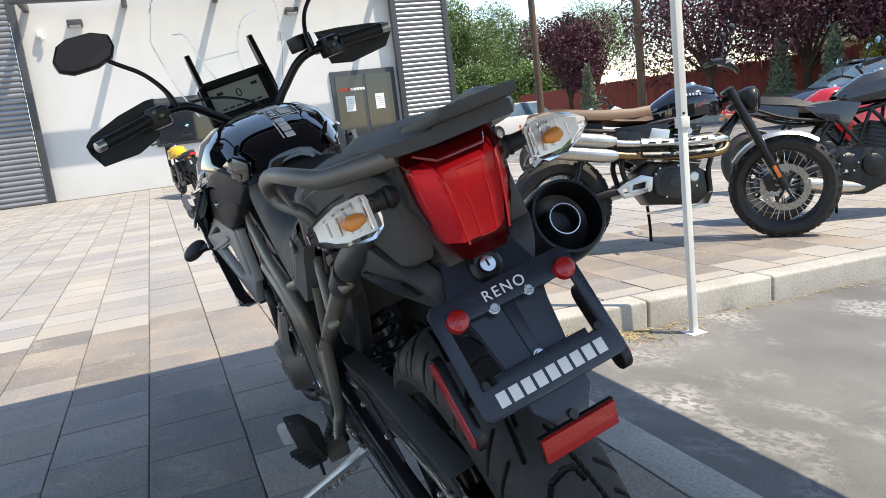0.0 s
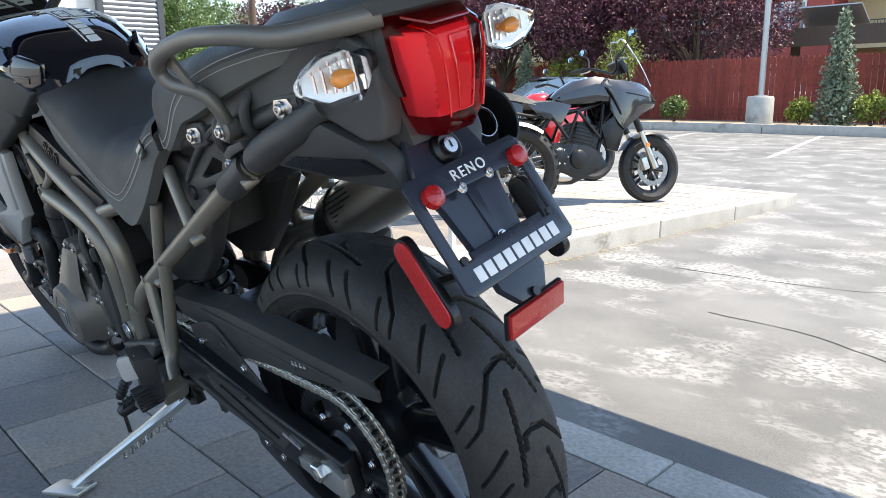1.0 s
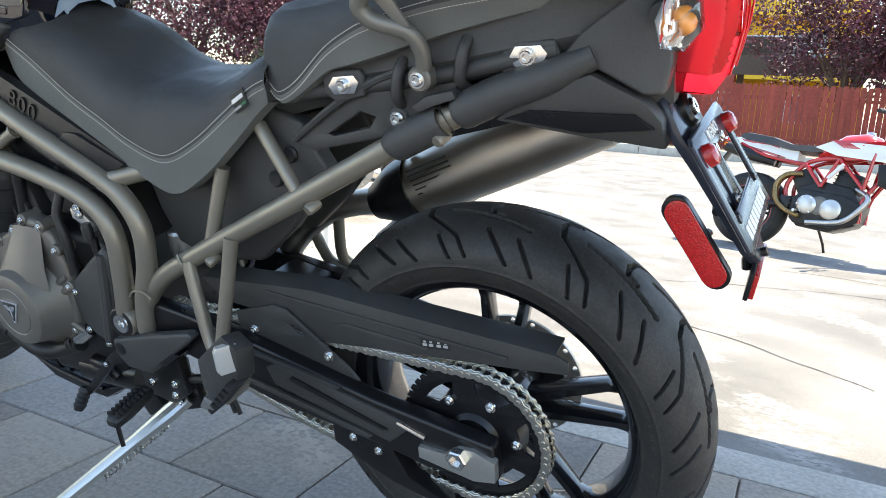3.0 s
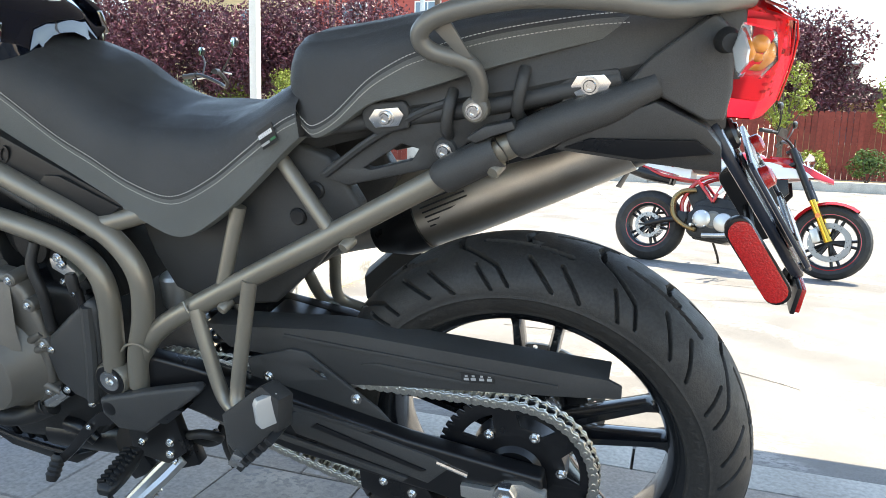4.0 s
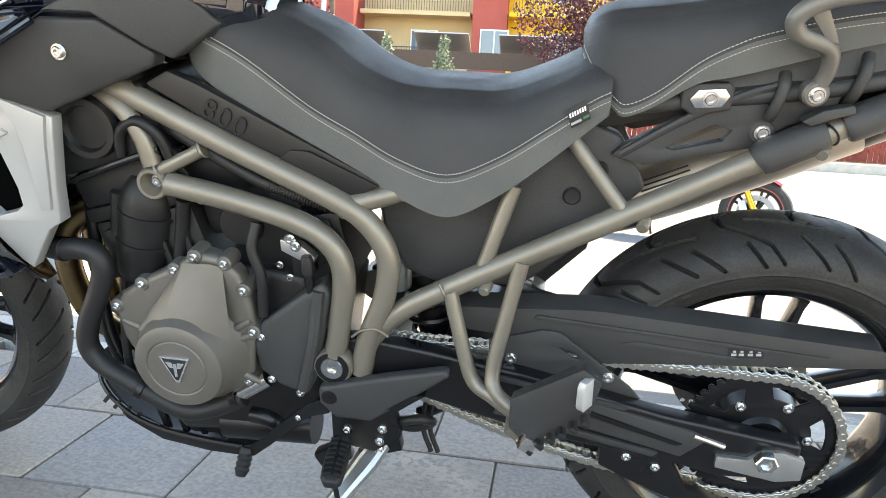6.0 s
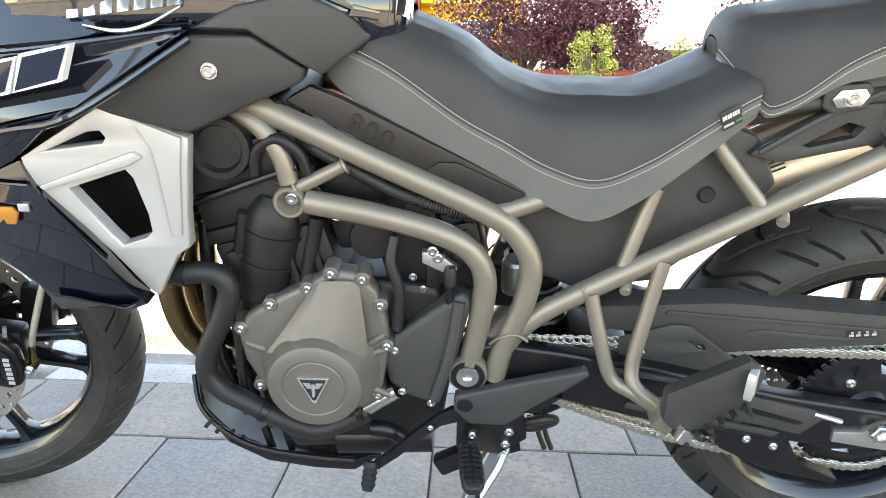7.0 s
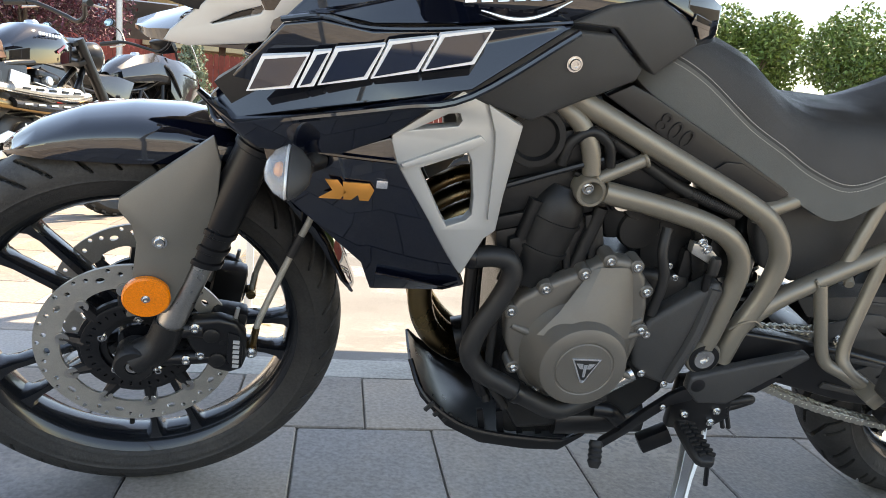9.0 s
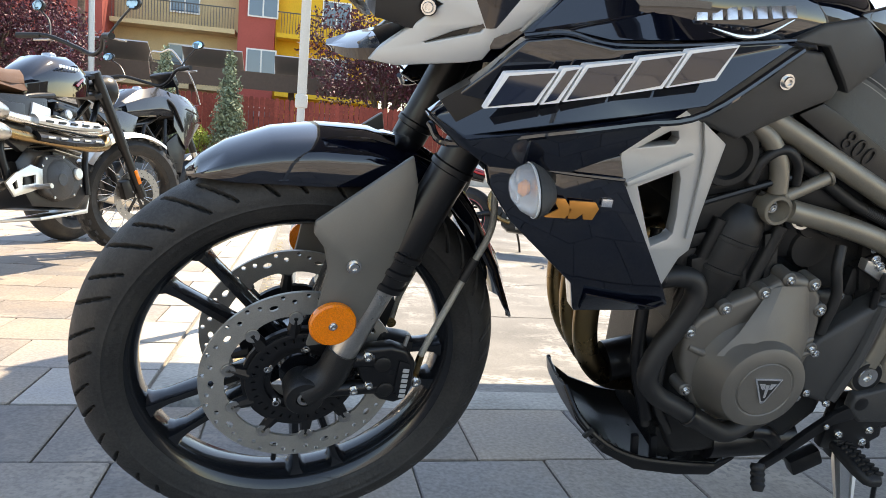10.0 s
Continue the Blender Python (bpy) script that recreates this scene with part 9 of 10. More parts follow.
        part("headlight", lathe([(0, 0.06), (0.07, 0.04), (0.085, 0.0), (0.06, -0.06), (0, -0.08)], (top.x + 0.07, 0, 0.92), (1, 0, 0), 24), SATIN, b)
        for s in (1, -1):
            part("tank_side", slab([(t1 + 0.10, 0.13 * s, 0.88), (t1 - 0.02, 0.19 * s, 0.76), (t0 + 0.20, 0.18 * s, 0.80), (t0 + 0.08, 0.13 * s, 0.86), (t1 - 0.06, 0.16 * s, 0.95)], 0.03, 0.005, inward=(0, -s, 0)), tank_mat, b)
        part("silencer", tube([(0.60, -0.10, 0.22), (0.30, -0.15, 0.28), (-0.10, -0.18, 0.42)], [0.03, 0.05, 0.05], 14, 3), TITAN, b)
        if style == "sport":
            for s in (1, -1):
                part("fairing_side", slab([(wb - 0.04, 0.07 * s, 0.90), (wb - 0.18, 0.17 * s, 0.62), (wb - 0.55, 0.20 * s, 0.40), (wb - 0.70, 0.18 * s, 0.62), (wb - 0.50, 0.20 * s, 0.85), (wb - 0.28, 0.15 * s, 1.0)], 0.03, 0.006, inward=(0, -s, 0)), tank_mat, b)
    if style == "classic":
        keep = ("wheel", "fork", "yoke", "handlebar", "grip", "lever", "mirror", "front_mudguard", "swingarm", "shock", "headlight", "chain_guard")
        for o in [q for q in bpy.data.objects if q.parent == b]:
            if not o.name.startswith(keep):
                o.location += Vector((0.10, 0, 0.075 if o.name.startswith(("fuel_tank", "seat")) else 0.045))
        # the bars stand turned to the machine's right
        ax = Vector((wb - 0.03, 0, Rf))
        M = Matrix.Translation(ax) @ Matrix.Rotation(radians(-22), 4, Vector((-math.sin(radians(rake)), 0, math.cos(radians(rake))))) @ Matrix.Translation(-ax)
        for o in [q for q in bpy.data.objects if q.parent == b]:
            if o.name.startswith(("fork", "yoke", "handlebar", "grip", "lever", "mirror", "front_mudguard", "headlight")) or (o.name.startswith("wheel") and o.data.vertices[0].co.x > wb / 2):
                o.matrix_local = M
    return b


def parked(x, y, z, heading, lean=11):
    return pose(x, y, z, -lean, math.degrees(math.atan(-0.04 * math.sin(radians(heading)))), heading)


street_bike("retro_motorcycle", "black retro scrambler motorcycle with wire wheels and high bright exhausts", parked(3.06, -1.90, pad_z(-1.90), -110, 9), 1.50, 0.345, 0.335, GLOSS, "classic", BROWNSEAT, wire=True, knobs=True, rake=26)
street_bike("touring_motorcycle", "grey sport-touring motorcycle with a clear screen on the paved pad", parked(3.04, -3.72, pad_z(-3.72), -116, 9), 1.44, 0.300, 0.315, GREYPAINT, "tourer")
street_bike("red_motorcycle", "red sport motorcycle parked behind the grey one", parked(4.55, -5.05, pad_z(-5.05), -118, 9), 1.42, 0.300, 0.315, REDPAINT, "sport")
street_bike("white_motorcycle", "white motorcycle parked far along the paving", parked(8.6, -4.9, pad_z(-4.9), -118, 9), 1.42, 0.300, 0.315, WHITEGLOSS, "sport")
street_bike("supermoto", "red and white supermoto with gold forks standing on the asphalt", parked(0.02, -5.55, ground_z(0, -5.4), 164, 9), 1.45, 0.300, 0.315, REDPAINT, "motard", frame_mat=REDPAINT, rake=25)
street_bike("yellow_motorcycle", "yellow and black motorcycle standing before the white wall", parked(13.3, -0.28, 0, 12, 9), 1.40, 0.300, 0.315, YELLOWPAINT, "naked")

# ---- the white shop front ahead ----
STUCCO = material("white_stucco", (0.64, 0.635, 0.62), 0.85, grain=0.08, grain_size=60, tint=0.4, tint_size=1.5, alt=(0.55, 0.545, 0.53), bump=0.4, bump_size=90)
CORR = material("grey_corrugated_metal", (0.26, 0.265, 0.28), 0.42, metal=0.6, tint=0.3, tint_size=2)
DARKTRIM = material("dark_grey_trim", (0.055, 0.058, 0.065), 0.45, grain=0.1, grain_size=60)
TANWALL = material("tan_wall_render", (0.36, 0.29, 0.20), 0.85, grain=0.1, grain_size=15)
GLASSM = material("dark_shop_glass", (0.03, 0.035, 0.04), 0.04, coat=0.5)
WX = 18.9
wall = finish("wall_shop", box((WX + 0.15, -1.7, 2.9), (0.30, 9.4, 5.8)), STUCCO)
tagged(wall, "white stucco shop wall in full sun", "wall", kind="structure")


def corrugated(name, y0, y1, z0, z1, x):
    rows = []
    n = int((z1 - z0) / 0.125)
    for i in range(n * 4 + 1):
        z = z0 + (z1 - z0) * i / (n * 4)
        dx = (0, -0.035, -0.045, -0.035)[i % 4]
        rows.append([(x + dx, y0, z), (x + dx, y1, z)])
    b = loft(rows, caps=False, closed=False)
    bmesh.ops.solidify(b, geom=b.faces, thickness=-0.05)
    return tagged(finish(name, b, CORR, smooth=50), "grey corrugated metal cladding of a shop pier", "cladding", kind="structure")


corrugated("cladding_left", 2.98, 5.9, 0.0, 5.8, WX - 0.25)
corrugated("cladding_right", -7.85, -6.45, 0.0, 5.8, WX - 0.25)
trim = finish("trim_piers", join(*[box((WX - 0.24, y, 2.9), (0.16, 0.16, 5.8), bev=0.01) for y in (2.88, -6.38, -7.92)]), DARKTRIM)
tagged(trim, "dark grey edge trim of the piers", "trim", kind="structure")
beam = finish("trim_beam", join(box((WX - 1.15, -1.7, 4.62), (0.20, 9.0, 0.30), bev=0.01), *[box((WX - 0.55, y, 4.55), (1.1, 0.12, 0.16), bev=0.01) for y in (2.6, 0.45, -1.7, -3.9, -6.0)]), DARKTRIM)
tagged(beam, "dark steel awning beam on brackets", "beam", kind="structure")
for y in (1.62, -3.6):
    wl = thing("wall_lamp", "small dark wall lamp under the beam", "lamp", pose(WX, y, 4.15), "wall lamps")
    part("housing", box((-0.12, 0, 0), (0.22, 0.34, 0.12), (0, 12, 0), 0.01), DARKTRIM, wl)
    part("lens", box((-0.13, 0, -0.065), (0.16, 0.26, 0.01), (0, 12, 0)), REFLECTOR, wl)
cam_box = thing("wall_camera", "small white security camera on the wall", "camera", pose(WX - 0.02, 2.42, 3.95))
part("body", box((-0.06, 0, 0), (0.14, 0.14, 0.16), bev=0.03), WHITEPAINT, cam_box)
part("ball", lathe([(0, 0.05), (0.05, 0.03), (0.06, 0), (0.05, -0.03), (0, -0.05)], (-0.10, -0.06, -0.10), (0, 0, 1), 16), WHITEPAINT, cam_box)
door = tagged(finish("door_1", join(box((WX - 0.02, -5.33, 1.24), (0.10, 1.86, 2.48), bev=0.008)), DARKTRIM), "dark glazed double shop door with white notices", "door", kind="structure")
for y in (-4.90, -5.76):
    part("pane", box((WX - 0.075, y, 1.22), (0.012, 0.76, 2.26)), GLASSM, door)
    part("notice", box((WX - 0.085, y + 0.02, 1.58), (0.006, 0.26, 0.42)), WHITE, door)
    for k in range(5):
        part("notice_line", box((WX - 0.089, y + 0.02, 1.70 - 0.06 * k), (0.002, 0.20, 0.014)), GREYPRINT, door)
for k in range(9):
    part("sign_bar", box((WX - 0.085, -4.62 - 0.085 * k, 1.97), (0.004, 0.066, 0.07)), REDSWITCH if k < 4 else WHITE, door)
win = tagged(finish("window_1", box((WX - 0.02, -0.75, 1.62), (0.10, 2.1, 1.2), bev=0.006), DARKTRIM), "dark framed shop window", "window", kind="structure")
part("pane", box((WX - 0.075, -0.75, 1.62), (0.01, 1.96, 1.06)), GLASSM, win)
roof_blk = tagged(finish("roof_shop", box((WX + 4.5, -1.2, 5.95), (9.6, 14.0, 0.3), bev=0.02), DARKTRIM), "flat dark roof edge of the shop", "roof", kind="structure")

# unseen walls added behind the walk, for bounced light and gloss reflections
fill_wall = tagged(finish("wall_store", box((6.0, 19.6, 1.7), (34.0, 0.3, 3.4)), STUCCO), "unseen plain white wall added for bounced light and reflections", "wall", kind="structure")
tagged(finish("wall_end", box((-14.0, 2.0, 2.0), (0.3, 9.4, 4.0)), TANWALL), "unseen plain tan wall added to close the forecourt", "wall", kind="structure")

# ---- far kerb, fence, lamp ----
LOTZ = ground_z(0, -20) + 0.05
fk = tagged(finish("kerb_far", join(*[box((-28 + 3.0 * k, -17.7, LOTZ + 0.05), (2.99, 0.16, 0.26), bev=0.02) for k in range(24)]), CONC), "pale concrete kerb along the far side of the lot", "kerb", kind="structure")
SOIL = material("dry_planting_bed", (0.24, 0.18, 0.12), 0.95, grain=0.4, grain_size=30, tint=0.6, tint_size=2, bump=0.8, bump_size=40)
tagged(finish("planting_bed", box((7, -19.6, LOTZ + 0.02), (72, 3.7, 0.20)), SOIL), "dry earth planting bed", "bed", kind="structure")
REDWOOD = material("red_stained_wood", (0.20, 0.035, 0.025), 0.75, grain=0.25, grain_size=18, tint=0.5, tint_size=3, alt=(0.26, 0.055, 0.04), rand=0.18, bump=0.3, bump_size=60)
fence = thing("fence", "red-stained wooden picket fence", "fence", pose(0, -20.3, LOTZ + 0.10))
pk = slab([(-0.066, 0, 0), (0.066, 0, 0), (0.066, 0, 1.74), (0.04, 0, 1.80), (-0.04, 0, 1.80), (-0.066, 0, 1.74)], 0.02, 0.0, inward=(0, -1, 0))
pme = bpy.data.meshes.new("picket")
pk.to_mesh(pme)
pk.free()
pme.materials.append(REDWOOD)
rest = []
for k in range(420):
    x = -22 + 0.142 * k
    if 60 <= k < 350:
        ob = new("picket", pme)
        ob.parent = fence
        ob.matrix_local = pose(x, 0.004 * math.sin(k * 7.1), 0.012 * math.sin(k * 3.7), 0, 0.4 * math.sin(k * 5.3), 0)
    else:
        rest.append(box((x, -0.01, 0.9), (0.132, 0.02, 1.8)))
tagged(part("picket_run", join(*rest), REDWOOD, fence), kind="stuff")
for z in (0.35, 1.45):
    part("fence_rail", box((8, -0.05, z), (60, 0.04, 0.09)), REDWOOD, fence)
for k in range(20):
    part("fence_post", box((-21 + 3.0 * k, -0.10, 0.85), (0.09, 0.09, 1.7)), REDWOOD, fence)
GALV = material("galvanised_pole", (0.42, 0.43, 0.44), 0.45, metal=0.7, grain=0.1, grain_size=50)
lamp = thing("lamp_post", "tall grey lamp post on a round concrete base", "lamp post", pose(6.86, -18.3, LOTZ + 0.1))
part("base", lathe([(0, 0), (0.33, 0), (0.33, 0.70), (0.30, 0.75), (0, 0.75)], axis=(0, 0, 1), seg=28), CONC, lamp)
part("pole", tube([(0, 0, 0.74), (0, 0, 4.2), (0, 0, 7.5)], [0.075, 0.07, 0.06], 14, 1), GALV, lamp)
part("flange", lathe([(0, 0.74), (0.16, 0.74), (0.16, 0.78), (0, 0.78)], axis=(0, 0, 1), seg=16), GALV, lamp)
part("head", box((0.3, 0, 7.5), (0.8, 0.32, 0.14), bev=0.03), GALV, lamp)
for x0, y0, x1, y1 in ((2.0, -17.4, 0.8, -11.5), (5.0, -17.4, 3.9, -11.5), (8.0, -17.4, 7.0, -11.5), (11.0, -17.4, 10.1, -11.5), (-1.0, -17.4, -2.3, -11.5), (-4, -17.4, -5.4, -11.5)):
    L = math.hypot(x1 - x0, y1 - y0)
    tagged(finish("bay_line", box(((x0 + x1) / 2, (y0 + y1) / 2, ground_z(0, -14) + 0.004), (0.11, L, 0.006), (0, 0, math.degrees(math.atan2(y1 - y0, x1 - x0)) + 90)), PAINT), "worn pale parking bay line", "marking", kind="structure")

# ---- trees and shrubs ----
BARK = material("bark", (0.10, 0.075, 0.055), 0.9, grain=0.4, grain_size=30, bump=0.8, bump_size=40)
PLUM = material("purple_plum_leaves", (0.060, 0.018, 0.030), 0.5, grain=0.5, grain_size=3, tint=0.8, tint_size=0.8, alt=(0.13, 0.034, 0.050), island=0.45)
LEAF = material("green_leaves", (0.080, 0.14, 0.035), 0.5, grain=0.4, grain_size=3, tint=0.8, tint_size=0.6, alt=(0.15, 0.21, 0.05), island=0.4)
LIME = material("spring_green_leaves", (0.19, 0.24, 0.03), 0.5, grain=0.4, grain_size=3, tint=0.8, tint_size=0.8, alt=(0.28, 0.30, 0.06), island=0.35)
CONIF = material("blue_green_needles", (0.16, 0.20, 0.13), 0.7, grain=0.4, grain_size=5, tint=0.7, tint_size=1.5, alt=(0.25, 0.29, 0.20), island=0.35)


def leaves(centres, n, size, seed, flat=1.0):
    """Many small bent leaves round the given clump centres (x, y, z, radius)."""
    r = np.random.RandomState(seed)
    w = np.array([c[3] ** 2 for c in centres])
    pick = r.choice(len(centres), n, p=w / w.sum())
    C = np.array(centres)[pick]
    d = r.normal(size=(n, 3))
    d /= np.linalg.norm(d, axis=1)[:, None]
    rad = C[:, 3] * (0.35 + 0.75 * r.rand(n) ** 0.5)
    P = C[:, :3] + d * rad[:, None] * np.array([1, 1, flat])
    a = r.normal(size=(n, 3))
    a /= np.linalg.norm(a, axis=1)[:, None]
    b = np.cross(a, r.normal(size=(n, 3)))
    b /= np.linalg.norm(b, axis=1)[:, None]
    s = size * (0.6 + 0.8 * r.rand(n))[:, None]
    up = np.cross(a, b) * s * 0.25
    V = np.stack([P - a * s, P - b * s * 0.5 + up, P + a * s, P + b * s * 0.5 + up], 1).reshape(-1, 3)
    F = [(4 * i, 4 * i + 1, 4 * i + 2, 4 * i + 3) for i in range(n)]
    return V.tolist(), F


def tree(name, label, x, y, z, height, r, mat, n, size, seed, trunk=0.3, lean=0.0):
    rg = random.Random(seed)
    t = thing(name, label, "tree", pose(x, y, z))
    th = height * trunk
    limbs = [tube([(0, 0, -0.1), (0.03 * height * lean, 0, th * 0.6), (0.05 * height * lean, 0.02, th), (0.05, 0, height * 0.75)], [0.035 * height ** 0.9, 0.028 * height ** 0.9, 0.02 * height ** 0.9, 0.01], 9, 3)]
    cs = []
    for k in range(15):
        a, e = rg.uniform(0, 2 * math.pi), rg.uniform(-0.25, 1.0)
        rr = r * rg.uniform(0.35, 0.85) * math.sqrt(max(0.1, 1 - (e * 0.8) ** 2))
        c = (rr * math.cos(a), rr * math.sin(a), th + (height - th) * (0.36 + 0.46 * e))
        cs.append((*c, r * rg.uniform(0.26, 0.46)))
        limbs.append(tube([(0, 0, th * rg.uniform(0.75, 1.1)), (c[0] * 0.45, c[1] * 0.45, th + (c[2] - th) * 0.55), c], [0.012 * height, 0.007 * height, 0.01], 6, 2))
    part("trunk", join(*limbs), BARK, t)
    V, F = leaves(cs, n, size, seed)
    cr = from_lists("crown", V, F, mat, t, smooth=0)
    return t


def at_heading(h, dist):
    return (dist * math.cos(radians(h)), 1 + dist * math.sin(radians(h)))


for k, (h, dist, height, r) in enumerate(((-33.8, 34, 5.0, 2.4), (-44.5, 28, 5.8, 3.4), (-51.0, 27, 5.6, 3.0), (-57.5, 26, 5.2, 2.7), (-65.5, 25.5, 5.4, 3.0), (-92.5, 25, 5.2, 3.1), (-99.5, 26, 4.9, 2.4), (-110.5, 28, 5.0, 2.4))):
    px, py = at_heading(h, dist)
    tree("plum_tree", "purple-leaved plum tree behind the fence", px, py, LOTZ, height, r, PLUM, 17000, 0.066, 20 + k, 0.28)
for k, (h, dist, height, r) in enumerate(((-25.5, 60, 10.0, 4.2), (-28.5, 75, 11, 5), (-20, 70, 10, 5), (-35, 80, 12, 6), (-118, 34, 6.5, 2.7), (-125.5, 38, 6.6, 3.2), (-133, 36, 6.5, 3.0), (-24.5, 50, 4.2, 3.2), (-28.0, 52, 3.8, 3.4), (-31.5, 50, 4.2, 3.2))):
    px, py = at_heading(h, dist)
    tree("green_tree", "leafy green tree in the distance", px, py, LOTZ, height, r, LEAF, 17000, 0.105, 60 + k, 0.25 if height > 5 else 0.04)
for k, (x, y, height, r) in enumerate(((-2.6, -18.9, 3.2, 0.62), (11.6, -19.0, 3.2, 0.7), (13.5, -19.0, 2.6, 0.6), (-5.2, -19.1, 3.0, 0.6))):
    tree("sapling", "thin sapling with fresh yellow-green leaves", x, y, LOTZ, height, r, LIME, 1700, 0.042, 90 + k, 0.30)


def conifer(x, y, z, h, r, seed):
    t = thing("conifer", "slim blue-green conifer by the fence", "conifer", pose(x, y, z), "conifers by the fence")
    part("trunk", tube([(0, 0, 0), (0, 0, h * 0.95)], [0.05, 0.01], 7, 1), BARK, t)
    rg = random.Random(seed)
    cs = []
    for k in range(60):
        f = k / 60
        a = k * 2.4
        rr = r * (1 - f) ** 0.8 * rg.uniform(0.3, 0.8)
        cs.append((rr * math.cos(a), rr * math.sin(a), 0.15 + h * f * 0.95, 0.10 + r * 0.35 * (1 - f)))
    V, F = leaves(cs, 3800, 0.055, seed, 1.5)
    from_lists("crown", V, F, CONIF, t, smooth=0)


conifer(5.2, -18.8, LOTZ + 0.1, 2.75, 0.55, 3)
conifer(3.6, -18.9, LOTZ + 0.1, 2.80, 0.55, 4)
conifer(17.0, -18.8, LOTZ + 0.1, 2.6, 0.5, 5)
conifer(15.0, -18.8, LOTZ + 0.1, 2.4, 0.5, 6)
conifer(25.2, -16.9, LOTZ + 0.1, 2.5, 0.5, 7)
for k, (x, y, r, mat) in enumerate(((9.4, -18.6, 0.45, LEAF), (6.0, -18.7, 0.40, LIME), (2.7, -18.8, 0.55, LIME), (4.4, -18.8, 0.5, LIME), (-3.3, -18.7, 0.45, LIME), (-4.6, -18.8, 0.5, LEAF))):
    s = thing("shrub", "low dry green shrub in the planting bed", "shrub", pose(x, y, LOTZ + 0.1), "shrubs along the fence")
    part("stem", join(*[tube([(0, 0, 0), (r * 0.7 * math.cos(q), r * 0.7 * math.sin(q), r * 1.1)], 0.012, 5, 1) for q in range(6)]), BARK, s)
    V, F = leaves([(r * 0.4 * math.cos(q), r * 0.4 * math.sin(q), r * 0.8 + 0.1 * (q % 3), r * 0.5) for q in range(7)], 800, 0.05, 200 + k)
    from_lists("foliage", V, F, mat, s, smooth=0)
POLEWOOD = material("weathered_pole_wood", (0.13, 0.085, 0.06), 0.85, grain=0.3, grain_size=15)
for x, y in ((13.5, -26.0), (26.0, -15.0), (20.5, -16.0), (10.4, -30.0)):
    up = thing("utility_pole", "brown wooden utility pole", "pole", pose(x, y, LOTZ), "utility poles")
    part("pole", tube([(0, 0, 0), (0, 0, 9.5)], [0.16, 0.12], 10, 1), POLEWOOD, up)
    part("cross_arm", box((0, 0, 8.9), (0.1, 1.8, 0.12)), POLEWOOD, up)

# ---- flats and carport beyond the fence ----
TANW = material("tan_render", (0.50, 0.38, 0.22), 0.85, grain=0.08, grain_size=15, tint=0.3, tint_size=0.6)
REDW = material("brick_red_render", (0.36, 0.075, 0.060), 0.85, grain=0.08, grain_size=15, tint=0.3, tint_size=0.6)
YELW = material("golden_yellow_render", (0.72, 0.42, 0.035), 0.85, grain=0.08, grain_size=15, tint=0.3, tint_size=0.6)
BROWN = material("brown_metal_fascia", (0.085, 0.060, 0.045), 0.6, grain=0.1, grain_size=10)
WINGLASS = material("blue_window_glass", (0.10, 0.16, 0.22), 0.06, coat=0.4)
FY2 = -39.0


def flats(x0, x1, storeys, mat, depth, label, balcony):
    h = storeys * 2.9
    f = thing("apartment_building", label, "building", pose((x0 + x1) / 2, FY2 + depth, LOTZ), "flats beyond the fence")
    w = x1 - x0
    part("wall", box((0, -4, h / 2), (w, 8, h)), mat, f)
    part("roof", box((0, -4, h + 0.12), (w + 0.3, 8.4, 0.24)), BROWN, f)
    n = max(1, int(w / 3.2))
    for st_ in range(storeys):
        for k in range(n):
            x = -w / 2 + (k + 0.5) * w / n
            z = 2.9 * st_ + 1.45
            wi = part("window", box((x - 0.3, 0.02, z), (1.5, 0.10, 1.35)), WHITEPAINT, f, "white-framed window")
            for d in (-0.36, 0.36):
                part("pane", box((x - 0.3 + d, 0.06, z), (0.64, 0.06, 1.2)), WINGLASS, wi)
            if balcony and st_ > 0:
                bl = part("balcony", box((x, 0.75, 2.9 * st_ - 0.05), (w / n - 0.3, 1.5, 0.22)), mat, f, "balcony with dark rails")
                for q in range(int((w / n - 0.3) / 0.14)):
                    part("baluster", box((x - (w / n - 0.3) / 2 + 0.07 + 0.14 * q, 1.45, 2.9 * st_ + 0.55), (0.025, 0.025, 1.0)), DARKTRIM, bl)
                part("hand_rail", box((x, 1.45, 2.9 * st_ + 1.08), (w / n - 0.3, 0.05, 0.05)), DARKTRIM, bl)


flats(20.0, 34.0, 3, TANW, 1.0, "tan rendered block of flats with balconies", True)
flats(11.4, 20.0, 3, REDW, 2.2, "brick-red rendered block of flats", False)
flats(5.2, 11.4, 3, TANW, 0.0, "tan rendered block of flats with balconies", True)
flats(3.4, 5.2, 3, REDW, 1.5, "narrow brick-red rendered stair tower", False)
flats(-2.2, 3.4, 3, YELW, 0.6, "golden yellow rendered block of flats", True)
cp = thing("carport", "long carport with a brown metal fascia and tilted panels", "carport", pose(0, -29.0, LOTZ))
part("roof", box((7.0, 0, 2.9), (26, 5.4, 0.16)), BROWN, cp)
part("fascia", box((7.0, 2.75, 2.72), (26, 0.12, 0.62)), BROWN, cp)
for k in range(8):
    part("column", box((-5 + 3.6 * k, 1.6, 1.4), (0.22, 0.22, 2.8)), BROWN, cp)
    part("solar_panel", box((-5 + 3.4 * k, 0.5, 3.5), (2.2, 1.5, 0.05), (28, 0, 0)), GALV, cp)
hs = thing("flat_roofed_house", "low pale house with a flat overhanging roof", "house", pose(-8.5, -33, LOTZ))
part("wall", box((0, -3, 1.4), (7.0, 6, 2.8)), TANW, hs)
part("roof", box((0, -2.4, 3.0), (9.0, 8.5, 0.45)), BROWN, hs)
